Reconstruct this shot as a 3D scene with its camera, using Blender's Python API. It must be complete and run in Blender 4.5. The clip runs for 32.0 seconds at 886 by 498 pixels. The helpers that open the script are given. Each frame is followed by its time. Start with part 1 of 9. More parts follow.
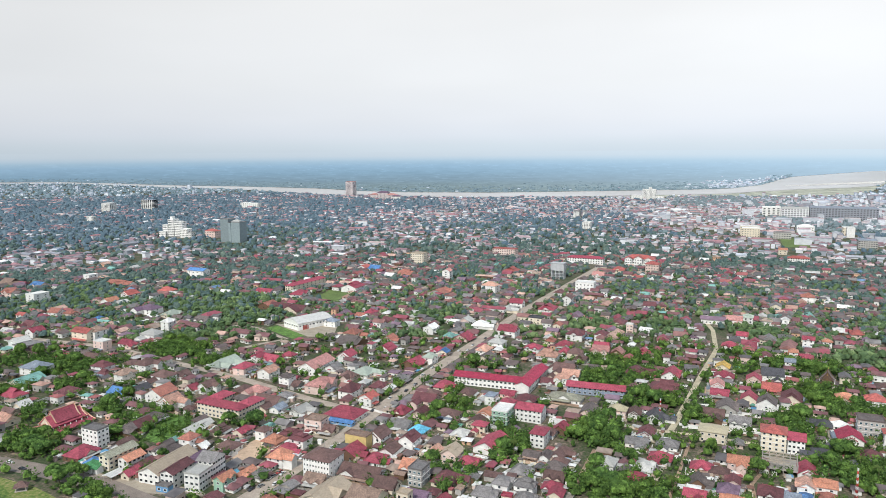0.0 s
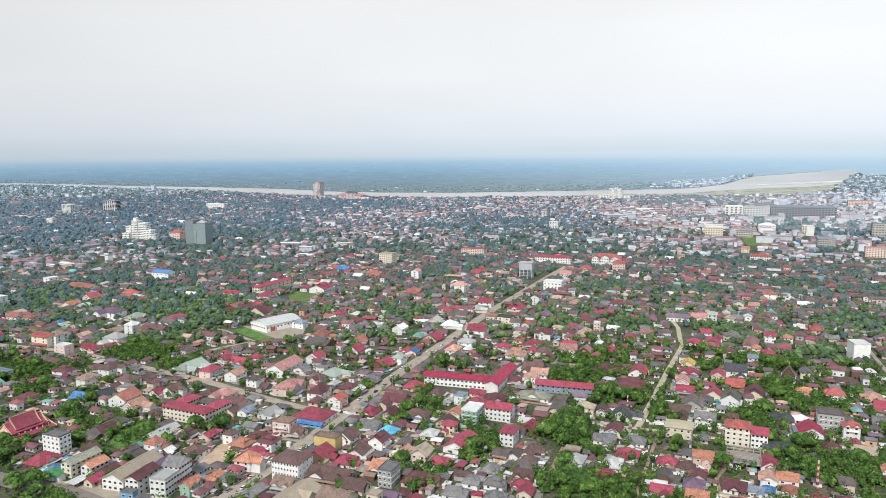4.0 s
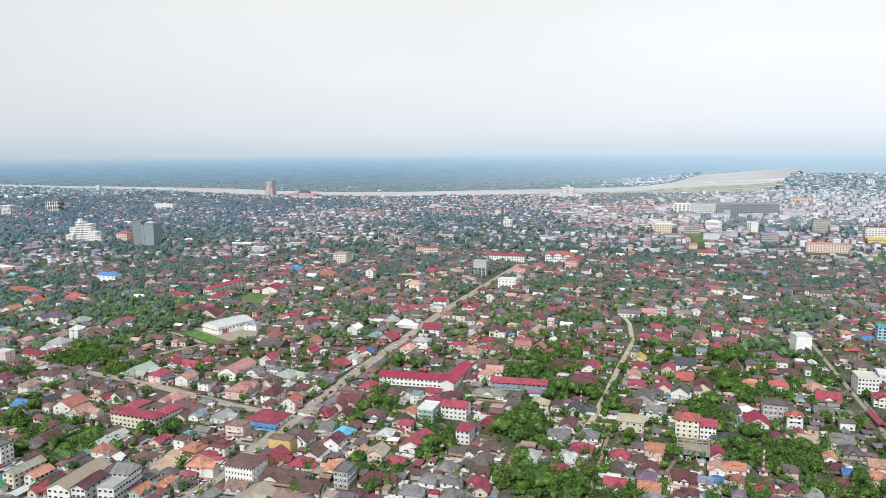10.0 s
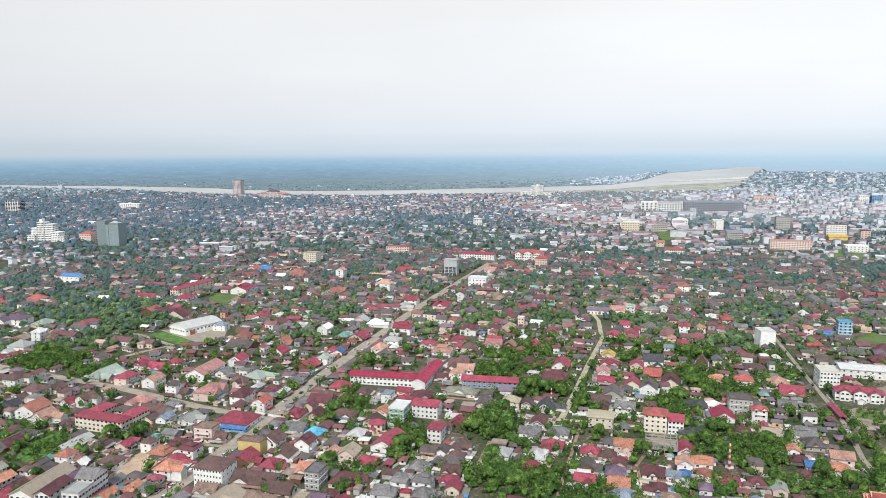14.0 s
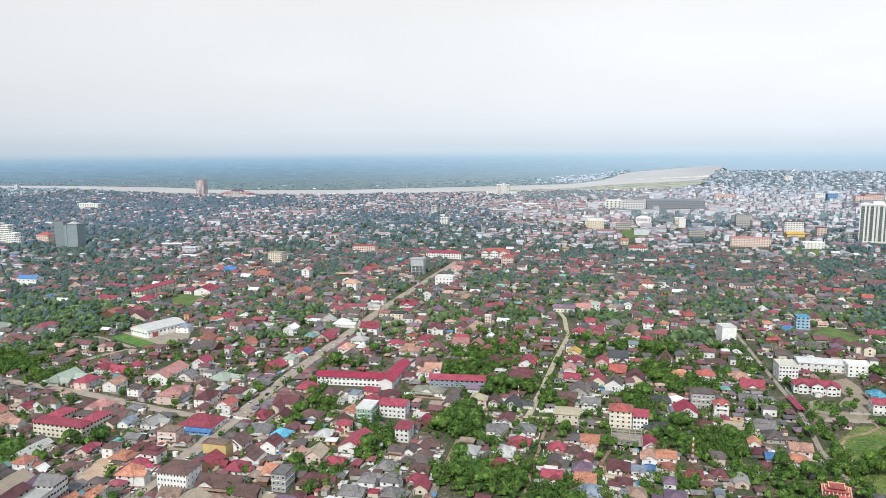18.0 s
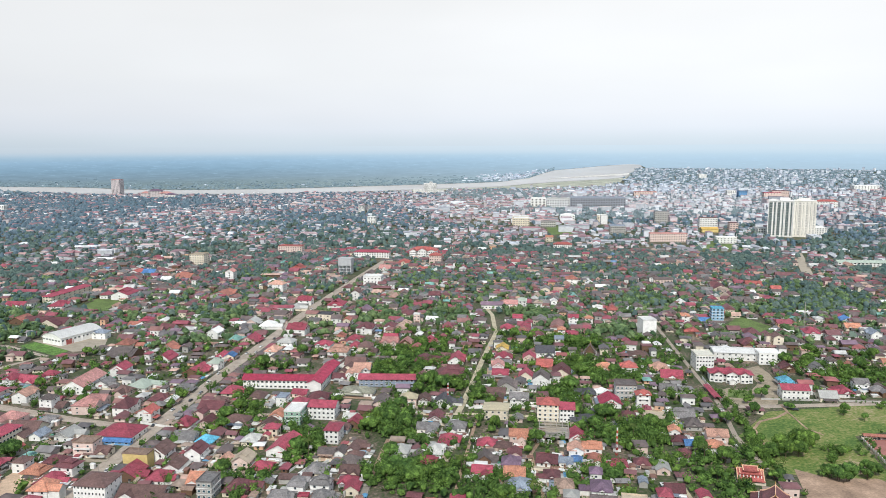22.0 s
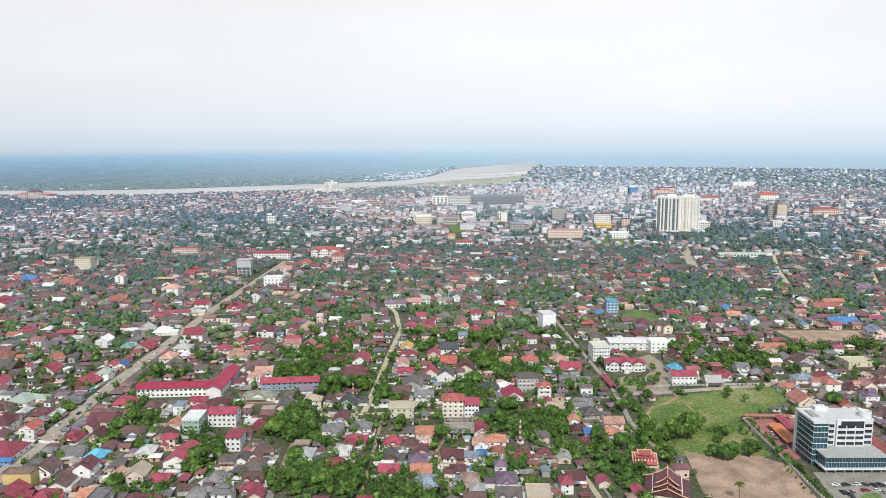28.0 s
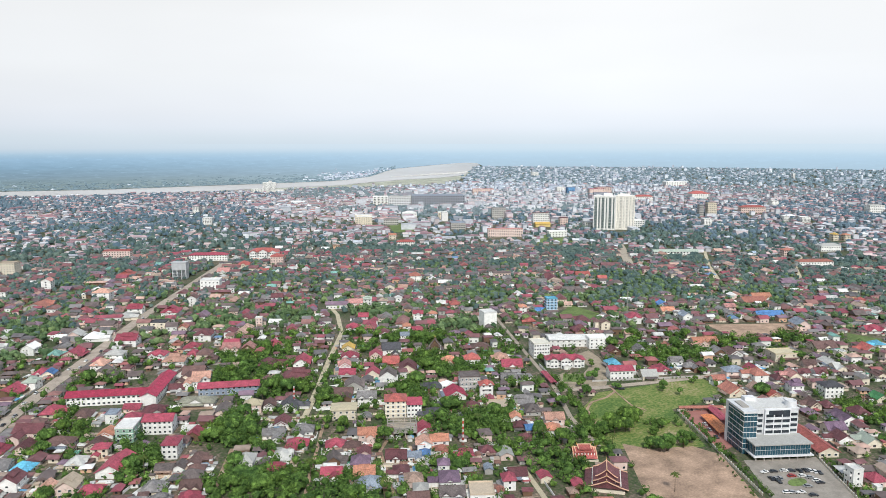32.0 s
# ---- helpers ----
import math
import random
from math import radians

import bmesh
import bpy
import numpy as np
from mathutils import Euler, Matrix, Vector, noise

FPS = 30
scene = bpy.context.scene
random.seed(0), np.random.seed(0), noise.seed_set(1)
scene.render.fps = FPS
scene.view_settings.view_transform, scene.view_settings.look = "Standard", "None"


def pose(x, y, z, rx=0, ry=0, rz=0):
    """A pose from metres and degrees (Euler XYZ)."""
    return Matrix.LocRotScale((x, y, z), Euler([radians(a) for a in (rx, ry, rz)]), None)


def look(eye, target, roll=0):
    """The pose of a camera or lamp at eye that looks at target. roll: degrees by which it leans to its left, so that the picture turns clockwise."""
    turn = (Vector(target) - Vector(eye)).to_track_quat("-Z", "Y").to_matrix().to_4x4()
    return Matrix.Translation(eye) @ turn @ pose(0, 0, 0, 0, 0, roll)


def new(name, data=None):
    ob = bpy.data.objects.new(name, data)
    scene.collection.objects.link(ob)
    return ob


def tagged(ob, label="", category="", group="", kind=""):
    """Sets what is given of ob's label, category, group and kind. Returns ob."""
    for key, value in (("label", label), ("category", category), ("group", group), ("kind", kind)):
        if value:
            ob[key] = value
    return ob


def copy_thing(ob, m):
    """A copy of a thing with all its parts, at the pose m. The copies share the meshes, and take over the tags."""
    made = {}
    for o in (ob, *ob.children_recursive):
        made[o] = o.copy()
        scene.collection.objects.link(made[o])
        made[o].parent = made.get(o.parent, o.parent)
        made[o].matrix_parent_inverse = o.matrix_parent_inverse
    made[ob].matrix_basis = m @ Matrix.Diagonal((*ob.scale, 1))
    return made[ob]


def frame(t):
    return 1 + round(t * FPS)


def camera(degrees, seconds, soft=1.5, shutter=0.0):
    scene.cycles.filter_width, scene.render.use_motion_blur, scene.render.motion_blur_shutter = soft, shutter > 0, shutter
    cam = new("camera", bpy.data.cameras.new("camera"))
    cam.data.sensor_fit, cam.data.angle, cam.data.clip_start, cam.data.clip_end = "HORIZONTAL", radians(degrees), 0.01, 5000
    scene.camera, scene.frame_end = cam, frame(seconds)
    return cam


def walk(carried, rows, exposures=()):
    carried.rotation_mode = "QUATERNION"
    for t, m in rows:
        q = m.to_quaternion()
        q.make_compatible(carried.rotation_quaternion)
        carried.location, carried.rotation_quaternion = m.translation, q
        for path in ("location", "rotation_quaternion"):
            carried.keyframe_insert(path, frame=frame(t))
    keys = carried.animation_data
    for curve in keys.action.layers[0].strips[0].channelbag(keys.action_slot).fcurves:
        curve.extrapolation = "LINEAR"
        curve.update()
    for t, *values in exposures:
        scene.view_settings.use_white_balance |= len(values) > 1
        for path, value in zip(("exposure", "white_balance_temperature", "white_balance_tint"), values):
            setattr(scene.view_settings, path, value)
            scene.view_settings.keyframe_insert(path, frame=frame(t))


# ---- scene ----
EYE = 180.0  # height of the hovering camera over the city
cam = camera(63.50, 32.0, soft=0.6)
# seconds, yaw, pitch, roll
ROWS = [
    (0, -0.083, -7.756, -0.361),
    (0.5, -0.407, -7.757, -0.358),
    (1, -0.719, -7.756, -0.359),
    (1.5, -1.044, -7.753, -0.360),
    (2, -1.364, -7.752, -0.360),
    (2.5, -1.675, -7.754, -0.358),
    (3, -1.987, -7.752, -0.364),
    (3.5, -2.302, -7.757, -0.365),
    (5.5, -3.525, -7.797, -0.380),
    (6, -3.832, -7.814, -0.379),
    (6.5, -4.152, -7.832, -0.377),
    (7, -4.458, -7.842, -0.372),
    (7.5, -4.762, -7.847, -0.372),
    (8, -5.064, -7.854, -0.375),
    (8.5, -5.369, -7.860, -0.373),
    (9, -5.673, -7.868, -0.375),
    (9.5, -5.976, -7.873, -0.376),
    (10, -6.280, -7.873, -0.387),
    (10.5, -6.580, -7.881, -0.392),
    (11, -6.880, -7.893, -0.393),
    (11.5, -7.174, -7.907, -0.391),
    (12, -7.468, -7.911, -0.391),
    (12.5, -7.768, -7.927, -0.387),
    (13, -8.066, -7.948, -0.381),
    (13.5, -8.368, -7.970, -0.367),
    (14, -8.668, -7.986, -0.358),
    (14.5, -8.965, -7.988, -0.361),
    (16.5, -10.171, -8.035, -0.375),
    (17, -10.480, -8.041, -0.367),
    (17.5, -10.785, -8.049, -0.335),
    (18, -11.358, -8.079, -0.337),
    (18.5, -12.110, -8.104, -0.331),
    (19, -12.855, -8.117, -0.346),
    (19.5, -13.592, -8.131, -0.360),
    (20, -14.315, -8.144, -0.360),
    (20.5, -15.040, -8.169, -0.346),
    (21, -15.754, -8.185, -0.326),
    (21.5, -16.470, -8.205, -0.303),
    (22, -17.178, -8.213, -0.281),
    (22.5, -17.892, -8.222, -0.266),
    (23, -18.606, -8.241, -0.250),
    (23.5, -19.317, -8.253, -0.238),
    (24, -19.998, -8.258, -0.218),
    (24.5, -20.690, -8.268, -0.205),
    (25, -21.367, -8.282, -0.199),
    (25.5, -22.018, -8.298, -0.198),
    (27.5, -24.410, -8.338, -0.166),
    (28, -25.017, -8.350, -0.154),
    (28.5, -25.616, -8.356, -0.140),
    (29, -26.211, -8.359, -0.126),
    (29.5, -26.818, -8.357, -0.117),
    (30, -27.404, -8.354, -0.105),
    (30.5, -27.995, -8.353, -0.094),
    (31, -28.585, -8.362, -0.080),
    (31.5, -29.179, -8.366, -0.059),
    (32, -29.773, -8.365, -0.035),
]
walk(cam, [(t, pose(0, 0, EYE, 90 + pitch, 0, yaw) @ pose(0, 0, 0, 0, 0, roll)) for t, yaw, pitch, roll in ROWS])

# ---- world, sun ----
world = bpy.data.worlds.new("overcast_sky")
scene.world = world
world.use_nodes = True
wn, wl = world.node_tree.nodes, world.node_tree.links
wn.clear()
w_out = wn.new("ShaderNodeOutputWorld")
w_bg = wn.new("ShaderNodeBackground")
sky = wn.new("ShaderNodeTexSky")
sky.sky_type, sky.sun_disc = "NISHITA", False
sky.sun_elevation, sky.sun_rotation = radians(46), radians(203)
sky_dim = wn.new("ShaderNodeVectorMath")
sky_dim.operation = "SCALE"
sky_dim.inputs["Scale"].default_value = 0.10
wl.new(sky.outputs[0], sky_dim.inputs[0])
w_co = wn.new("ShaderNodeTexCoord")
w_sep = wn.new("ShaderNodeSeparateXYZ")
wl.new(w_co.outputs["Generated"], w_sep.inputs[0])
# hazy sky: brightest a little above the horizon, deeper towards the zenith
w_ramp = wn.new("ShaderNodeValToRGB")
w_ramp.color_ramp.elements[0].position, w_ramp.color_ramp.elements[0].color = 0.0, (0.75, 0.865, 0.97, 1)
w_ramp.color_ramp.elements[1].position, w_ramp.color_ramp.elements[1].color = 1.0, (0.29, 0.385, 0.53, 1)
for p, c in ((0.008, (0.79, 0.895, 0.99)), (0.022, (0.885, 0.955, 1.05)), (0.045, (0.955, 1.0, 1.07)), (0.09, (1.005, 1.035, 1.07)), (0.2, (1.025, 1.038, 1.048)), (0.28, (0.78, 0.85, 0.93)), (0.45, (0.56, 0.65, 0.76))):
    w_ramp.color_ramp.elements.new(p).color = (*c, 1)
wl.new(w_sep.outputs["Z"], w_ramp.inputs[0])
w_map = wn.new("ShaderNodeMapping")
w_map.inputs["Scale"].default_value = (1.0, 1.0, 4.0)
w_noise = wn.new("ShaderNodeTexNoise")
w_noise.inputs["Scale"].default_value, w_noise.inputs["Detail"].default_value = 1.7, 3.0
wl.new(w_co.outputs["Generated"], w_map.inputs[0])
wl.new(w_map.outputs[0], w_noise.inputs["Vector"])
w_soft = wn.new("ShaderNodeMapRange")
w_soft.inputs["From Min"].default_value, w_soft.inputs["From Max"].default_value = 0.35, 0.7
w_soft.inputs["To Min"].default_value, w_soft.inputs["To Max"].default_value = 0.945, 1.035
wl.new(w_noise.outputs[0], w_soft.inputs[0])
w_mul = wn.new("ShaderNodeVectorMath")
w_mul.operation = "SCALE"
wl.new(w_ramp.outputs[0], w_mul.inputs[0])
w_side = wn.new("ShaderNodeMapRange")  # the cloud is a little thicker to the west
w_side.inputs["From Min"].default_value, w_side.inputs["From Max"].default_value = -0.6, 0.7
w_side.inputs["To Min"].default_value, w_side.inputs["To Max"].default_value = 0.84, 1.09
wl.new(w_sep.outputs["X"], w_side.inputs[0])
w_both = wn.new("ShaderNodeMath")
w_both.operation = "MULTIPLY"
wl.new(w_soft.outputs[0], w_both.inputs[0])
wl.new(w_side.outputs[0], w_both.inputs[1])
wl.new(w_both.outputs[0], w_mul.inputs["Scale"])
w_mix = wn.new("ShaderNodeMix")
w_mix.data_type = "RGBA"
w_mix.inputs["Factor"].default_value = 0.97
wl.new(sky_dim.outputs[0], w_mix.inputs["A"])
wl.new(w_mul.outputs[0], w_mix.inputs["B"])
wl.new(w_mix.outputs["Result"], w_bg.inputs["Color"])
w_bg.inputs["Strength"].default_value = 0.755
wl.new(w_bg.outputs[0], w_out.inputs[0])

sun = new("sun", bpy.data.lights.new("sun", "SUN"))
sun.data.energy, sun.data.angle, sun.data.color = 2.9, radians(8), (1.0, 0.97, 0.91)
sun.matrix_world = look((0, 0, 500), (0.30 * 400, 0.72 * 400, 500 - 0.80 * 400))
scene.view_settings.exposure = 0.25

# ---- materials ----
MAT = {}


def node(tree, kind, **values):
    n = tree.nodes.new(kind)
    for key, value in values.items():
        n.inputs[key.replace("_", " ")].default_value = value
    return n


def surface(name, colour, rough=0.8, metal=0.0, grain=0.25, size=0.6, stain=0.35, stain_size=6.0, wave=0.0, bump=0.15, per=0.12, island=False):
    """A weathered surface: fine grain and broad stains over a base colour, small relief, and a drift from piece to piece."""
    if name in MAT:
        return MAT[name]
    m = bpy.data.materials.new(name)
    m.use_nodes = True
    t = m.node_tree
    b = t.nodes["Principled BSDF"]
    co = node(t, "ShaderNodeTexCoord")
    geo = node(t, "ShaderNodeNewGeometry")
    info = node(t, "ShaderNodeObjectInfo")
    fine = node(t, "ShaderNodeTexNoise", Scale=1.0 / size, Detail=4.0)
    broad = node(t, "ShaderNodeTexNoise", Scale=1.0 / stain_size, Detail=5.0, Roughness=0.65)
    for n in (fine, broad):
        t.links.new(geo.outputs["Position"], n.inputs["Vector"])
    base = node(t, "ShaderNodeRGB")
    base.outputs[0].default_value = (*colour, 1)
    # value swing = grain + stains + piece
    def swing(src, amount):
        r = node(t, "ShaderNodeMapRange", From_Min=0.3, From_Max=0.7, To_Min=1 - amount, To_Max=1 + amount)
        t.links.new(src, r.inputs[0])
        return r.outputs[0]
    a = swing(fine.outputs[0], grain)
    c = swing(broad.outputs[0], stain)
    p = node(t, "ShaderNodeMapRange", From_Min=0.0, From_Max=1.0, To_Min=1 - per, To_Max=1 + per)
    t.links.new(geo.outputs["Random Per Island"] if island else info.outputs["Random"], p.inputs[0])
    ac = node(t, "ShaderNodeMath")
    ac.operation = "MULTIPLY"
    t.links.new(a, ac.inputs[0])
    t.links.new(c, ac.inputs[1])
    acp = node(t, "ShaderNodeMath")
    acp.operation = "MULTIPLY"
    t.links.new(ac.outputs[0], acp.inputs[0])
    t.links.new(p.outputs[0], acp.inputs[1])
    sc = node(t, "ShaderNodeVectorMath")
    sc.operation = "SCALE"
    t.links.new(base.outputs[0], sc.inputs[0])
    t.links.new(acp.outputs[0], sc.inputs["Scale"])
    t.links.new(sc.outputs[0], b.inputs["Base Color"])
    b.inputs["Roughness"].default_value, b.inputs["Metallic"].default_value = rough, metal
    bp = node(t, "ShaderNodeBump", Strength=bump, Distance=0.1)
    if wave:
        wv = node(t, "ShaderNodeTexWave", Scale=1.0 / wave, Distortion=0.3)
        t.links.new(co.outputs["Object"], wv.inputs["Vector"])
        t.links.new(wv.outputs[0], bp.inputs["Height"])
    else:
        t.links.new(fine.outputs[0], bp.inputs["Height"])
    t.links.new(bp.outputs[0], b.inputs["Normal"])
    MAT[name] = m
    return m


ROOFS = {
    "maroon": (0.15, 0.055, 0.063), "crimson": (0.34, 0.065, 0.098), "red": (0.43, 0.12, 0.105), "magenta": (0.43, 0.045, 0.095),
    "terracotta": (0.36, 0.145, 0.11), "orange": (0.52, 0.235, 0.155), "peach": (0.56, 0.325, 0.25), "pink": (0.48, 0.24, 0.22),
    "rust": (0.30, 0.095, 0.08), "brown": (0.15, 0.088, 0.08), "greybrown": (0.14, 0.116, 0.112), "tan": (0.31, 0.215, 0.17), "beige": (0.46, 0.38, 0.29),
    "sand": (0.52, 0.46, 0.32), "sage": (0.30, 0.30, 0.235), "grey": (0.215, 0.205, 0.205), "darkgrey": (0.08, 0.08, 0.092), "palegrey": (0.48, 0.48, 0.46),
    "bluegrey": (0.23, 0.27, 0.33), "blue": (0.09, 0.22, 0.47), "cyan": (0.12, 0.42, 0.60), "purple": (0.17, 0.11, 0.165),
    "white": (0.76, 0.76, 0.74), "seagreen": (0.20, 0.40, 0.36), "palegreen": (0.36, 0.42, 0.36), "green": (0.07, 0.26, 0.10), "yellow": (0.68, 0.45, 0.12), "vivid_orange": (0.60, 0.20, 0.075), "ivory": (0.64, 0.62, 0.54),
}
for key, rgb in ROOFS.items():
    surface("roof_" + key, rgb, rough=0.62, grain=0.10 if min(rgb) > 0.25 else 0.22, size=0.8, stain=0.12 if min(rgb) > 0.25 else 0.30, stain_size=3.2, wave=0.5, bump=0.5, per=0.22)
WALLS = {
    "white": (0.80, 0.80, 0.78), "cream": (0.72, 0.65, 0.53), "pinkwall": (0.70, 0.55, 0.50), "yellowwall": (0.66, 0.52, 0.22), "greywall": (0.42, 0.41, 0.39),
    "wood": (0.16, 0.095, 0.06), "greenwall": (0.30, 0.48, 0.38), "bluewall": (0.16, 0.36, 0.62), "concrete": (0.36, 0.34, 0.31), "brickwall": (0.38, 0.13, 0.09), "peachwall": (0.70, 0.44, 0.30), "office": (0.68, 0.69, 0.71), "paleblue": (0.33, 0.53, 0.72), "rosewhite": (0.62, 0.56, 0.57), "ivory": (0.78, 0.76, 0.70), "tinted": (0.10, 0.135, 0.135), "netting": (0.245, 0.305, 0.325), "shell": (0.34, 0.36, 0.41), "tank": (0.50, 0.52, 0.54), "slate": (0.27, 0.33, 0.43),
}
for key, rgb in WALLS.items():
    surface("wall_" + key, rgb, rough=0.85, grain=0.06, size=0.4, stain=0.14, stain_size=3.0, bump=0.1, per=0.10)
surface("glass_dark", (0.035, 0.045, 0.055), rough=0.12, grain=0.2, stain=0.3, bump=0.0, per=0.4)
surface("glass_blue", (0.025, 0.072, 0.10), rough=0.08, grain=0.1, stain=0.3, stain_size=9.0, bump=0.0, per=0.3)
surface("door_wood", (0.13, 0.07, 0.045), rough=0.7)
surface("asphalt", (0.235, 0.198, 0.172), rough=0.9, grain=0.15, size=0.7, stain=0.25, stain_size=9.0)
surface("dusty_road", (0.52, 0.46, 0.33), rough=0.95, grain=0.15, size=0.8, stain=0.25, stain_size=8.0)
surface("road_grey", (0.385, 0.325, 0.27), rough=0.92, grain=0.15, size=0.8, stain=0.25, stain_size=8.0)
surface("sand", (0.50, 0.365, 0.26), rough=0.95, grain=0.15, size=1.0, stain=0.25, stain_size=9.0)
surface("dirt", (0.36, 0.25, 0.18), rough=0.95, grain=0.2, size=1.2, stain=0.42, stain_size=14.0)
surface("paving", (0.42, 0.365, 0.29), rough=0.9, grain=0.1, size=0.8, stain=0.2, stain_size=6.0)
surface("carpark_paving", (0.30, 0.27, 0.235), rough=0.9, grain=0.1, size=0.8, stain=0.25, stain_size=7.0)
surface("brick_paving", (0.34, 0.15, 0.13), rough=0.9, grain=0.12, size=0.5, stain=0.2)
surface("grass", (0.13, 0.19, 0.055), rough=0.95, grain=0.35, size=1.5, stain=0.35, stain_size=18.0)
surface("court_earth", (0.36, 0.30, 0.22), rough=0.95, grain=0.15, size=0.9, stain=0.3, stain_size=5.0)
surface("lush_grass", (0.10, 0.20, 0.04), rough=0.95, grain=0.4, size=1.5, stain=0.45, stain_size=6.0)
surface("sandbank", (0.60, 0.58, 0.54), rough=0.95, stain_size=60.0, size=6.0)
surface("bank_grass", (0.36, 0.37, 0.30), rough=0.95, stain_size=60.0, size=6.0)
surface("bark", (0.12, 0.085, 0.06), rough=0.95, grain=0.4, size=0.2)
surface("car_white", (0.75, 0.75, 0.74), rough=0.3, stain=0.05, grain=0.03, bump=0.0)
surface("car_dark", (0.04, 0.042, 0.05), rough=0.3, stain=0.05, grain=0.03, bump=0.0)
surface("car_silver", (0.40, 0.41, 0.42), rough=0.3, metal=0.4, stain=0.05, grain=0.03, bump=0.0)
surface("car_red", (0.35, 0.03, 0.03), rough=0.3, stain=0.05, grain=0.03, bump=0.0)
surface("rubber", (0.02, 0.02, 0.02), rough=0.9)
surface("mast_red", (0.5, 0.06, 0.05), rough=0.6)
surface("gold", (0.55, 0.36, 0.08), rough=0.4, metal=0.5)


def foliage(name, dark, light, warm, clump=0.16, own=0.4):
    """Leaves: the green drifts from crown to crown, and a little from leaf to leaf."""
    m = bpy.data.materials.new(name)
    m.use_nodes = True
    t = m.node_tree
    b = t.nodes["Principled BSDF"]
    geo = node(t, "ShaderNodeNewGeometry")
    info = node(t, "ShaderNodeObjectInfo")
    ramp = node(t, "ShaderNodeValToRGB")
    e = ramp.color_ramp.elements
    e[0].color, e[1].color = (*dark, 1), (*light, 1)
    e.new(0.55).color = (*[0.64 * a + 0.36 * c for a, c in zip(dark, light)], 1)
    crowns = node(t, "ShaderNodeTexNoise", Scale=clump, Detail=4.0, Roughness=0.7)
    t.links.new(geo.outputs["Position"], crowns.inputs["Vector"])
    spread_out = node(t, "ShaderNodeMapRange", From_Min=0.35, From_Max=0.65, To_Min=0.0, To_Max=1.0 - own)
    t.links.new(crowns.outputs[0], spread_out.inputs[0])
    leaf = node(t, "ShaderNodeMath")
    leaf.operation = "MULTIPLY_ADD"
    leaf.inputs[1].default_value = own
    t.links.new(geo.outputs["Random Per Island"], leaf.inputs[0])
    t.links.new(spread_out.outputs[0], leaf.inputs[2])
    t.links.new(leaf.outputs[0], ramp.inputs[0])
    broad = node(t, "ShaderNodeTexNoise", Scale=0.05, Detail=3.0)
    t.links.new(geo.outputs["Position"], broad.inputs["Vector"])
    mr = node(t, "ShaderNodeMapRange", From_Min=0.42, From_Max=0.66)
    t.links.new(broad.outputs[0], mr.inputs[0])
    half = node(t, "ShaderNodeMath")
    half.operation = "MULTIPLY_ADD"
    half.inputs[1].default_value = 0.5
    t.links.new(mr.outputs[0], half.inputs[0])
    each = node(t, "ShaderNodeMath")
    each.operation = "MULTIPLY"
    each.inputs[1].default_value = 0.5
    t.links.new(info.outputs["Random"], each.inputs[0])
    t.links.new(each.outputs[0], half.inputs[2])
    mix = node(t, "ShaderNodeMix")
    mix.data_type, mix.blend_type = "RGBA", "MIX"
    t.links.new(half.outputs[0], mix.inputs["Factor"])
    t.links.new(ramp.outputs[0], mix.inputs["A"])
    mul = node(t, "ShaderNodeMix")
    mul.data_type, mul.blend_type = "RGBA", "MULTIPLY"
    mul.inputs["Factor"].default_value = 1.0
    mul.inputs["B"].default_value = (*warm, 1)
    t.links.new(ramp.outputs[0], mul.inputs["A"])
    t.links.new(mul.outputs["Result"], mix.inputs["B"])
    t.links.new(mix.outputs["Result"], b.inputs["Base Color"])
    b.inputs["Roughness"].default_value = 0.75
    b.inputs["Specular IOR Level"].default_value = 0.12
    MAT[name] = m


foliage("leaves", (0.008, 0.031, 0.012), (0.200, 0.362, 0.090), (1.28, 1.10, 0.85))
# haze put into the colour: paler, bluer leaf copies for farther trees
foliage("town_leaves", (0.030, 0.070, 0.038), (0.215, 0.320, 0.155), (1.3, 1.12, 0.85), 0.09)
foliage("edge_haze_leaves", (0.048, 0.092, 0.102), (0.155, 0.226, 0.218), (1.2, 1.08, 0.9), 0.05)
foliage("east_haze_leaves", (0.150, 0.212, 0.240), (0.245, 0.305, 0.335), (1.1, 1.05, 0.95), 0.02)
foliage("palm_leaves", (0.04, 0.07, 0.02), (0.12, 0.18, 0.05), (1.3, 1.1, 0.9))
foliage("shore_haze_leaves", (0.150, 0.222, 0.270), (0.205, 0.280, 0.335), (1.1, 1.05, 0.95), 0.01)
foliage("distant_haze_leaves", (0.080, 0.135, 0.182), (0.172, 0.240, 0.300), (1.12, 1.05, 0.95), 0.025)


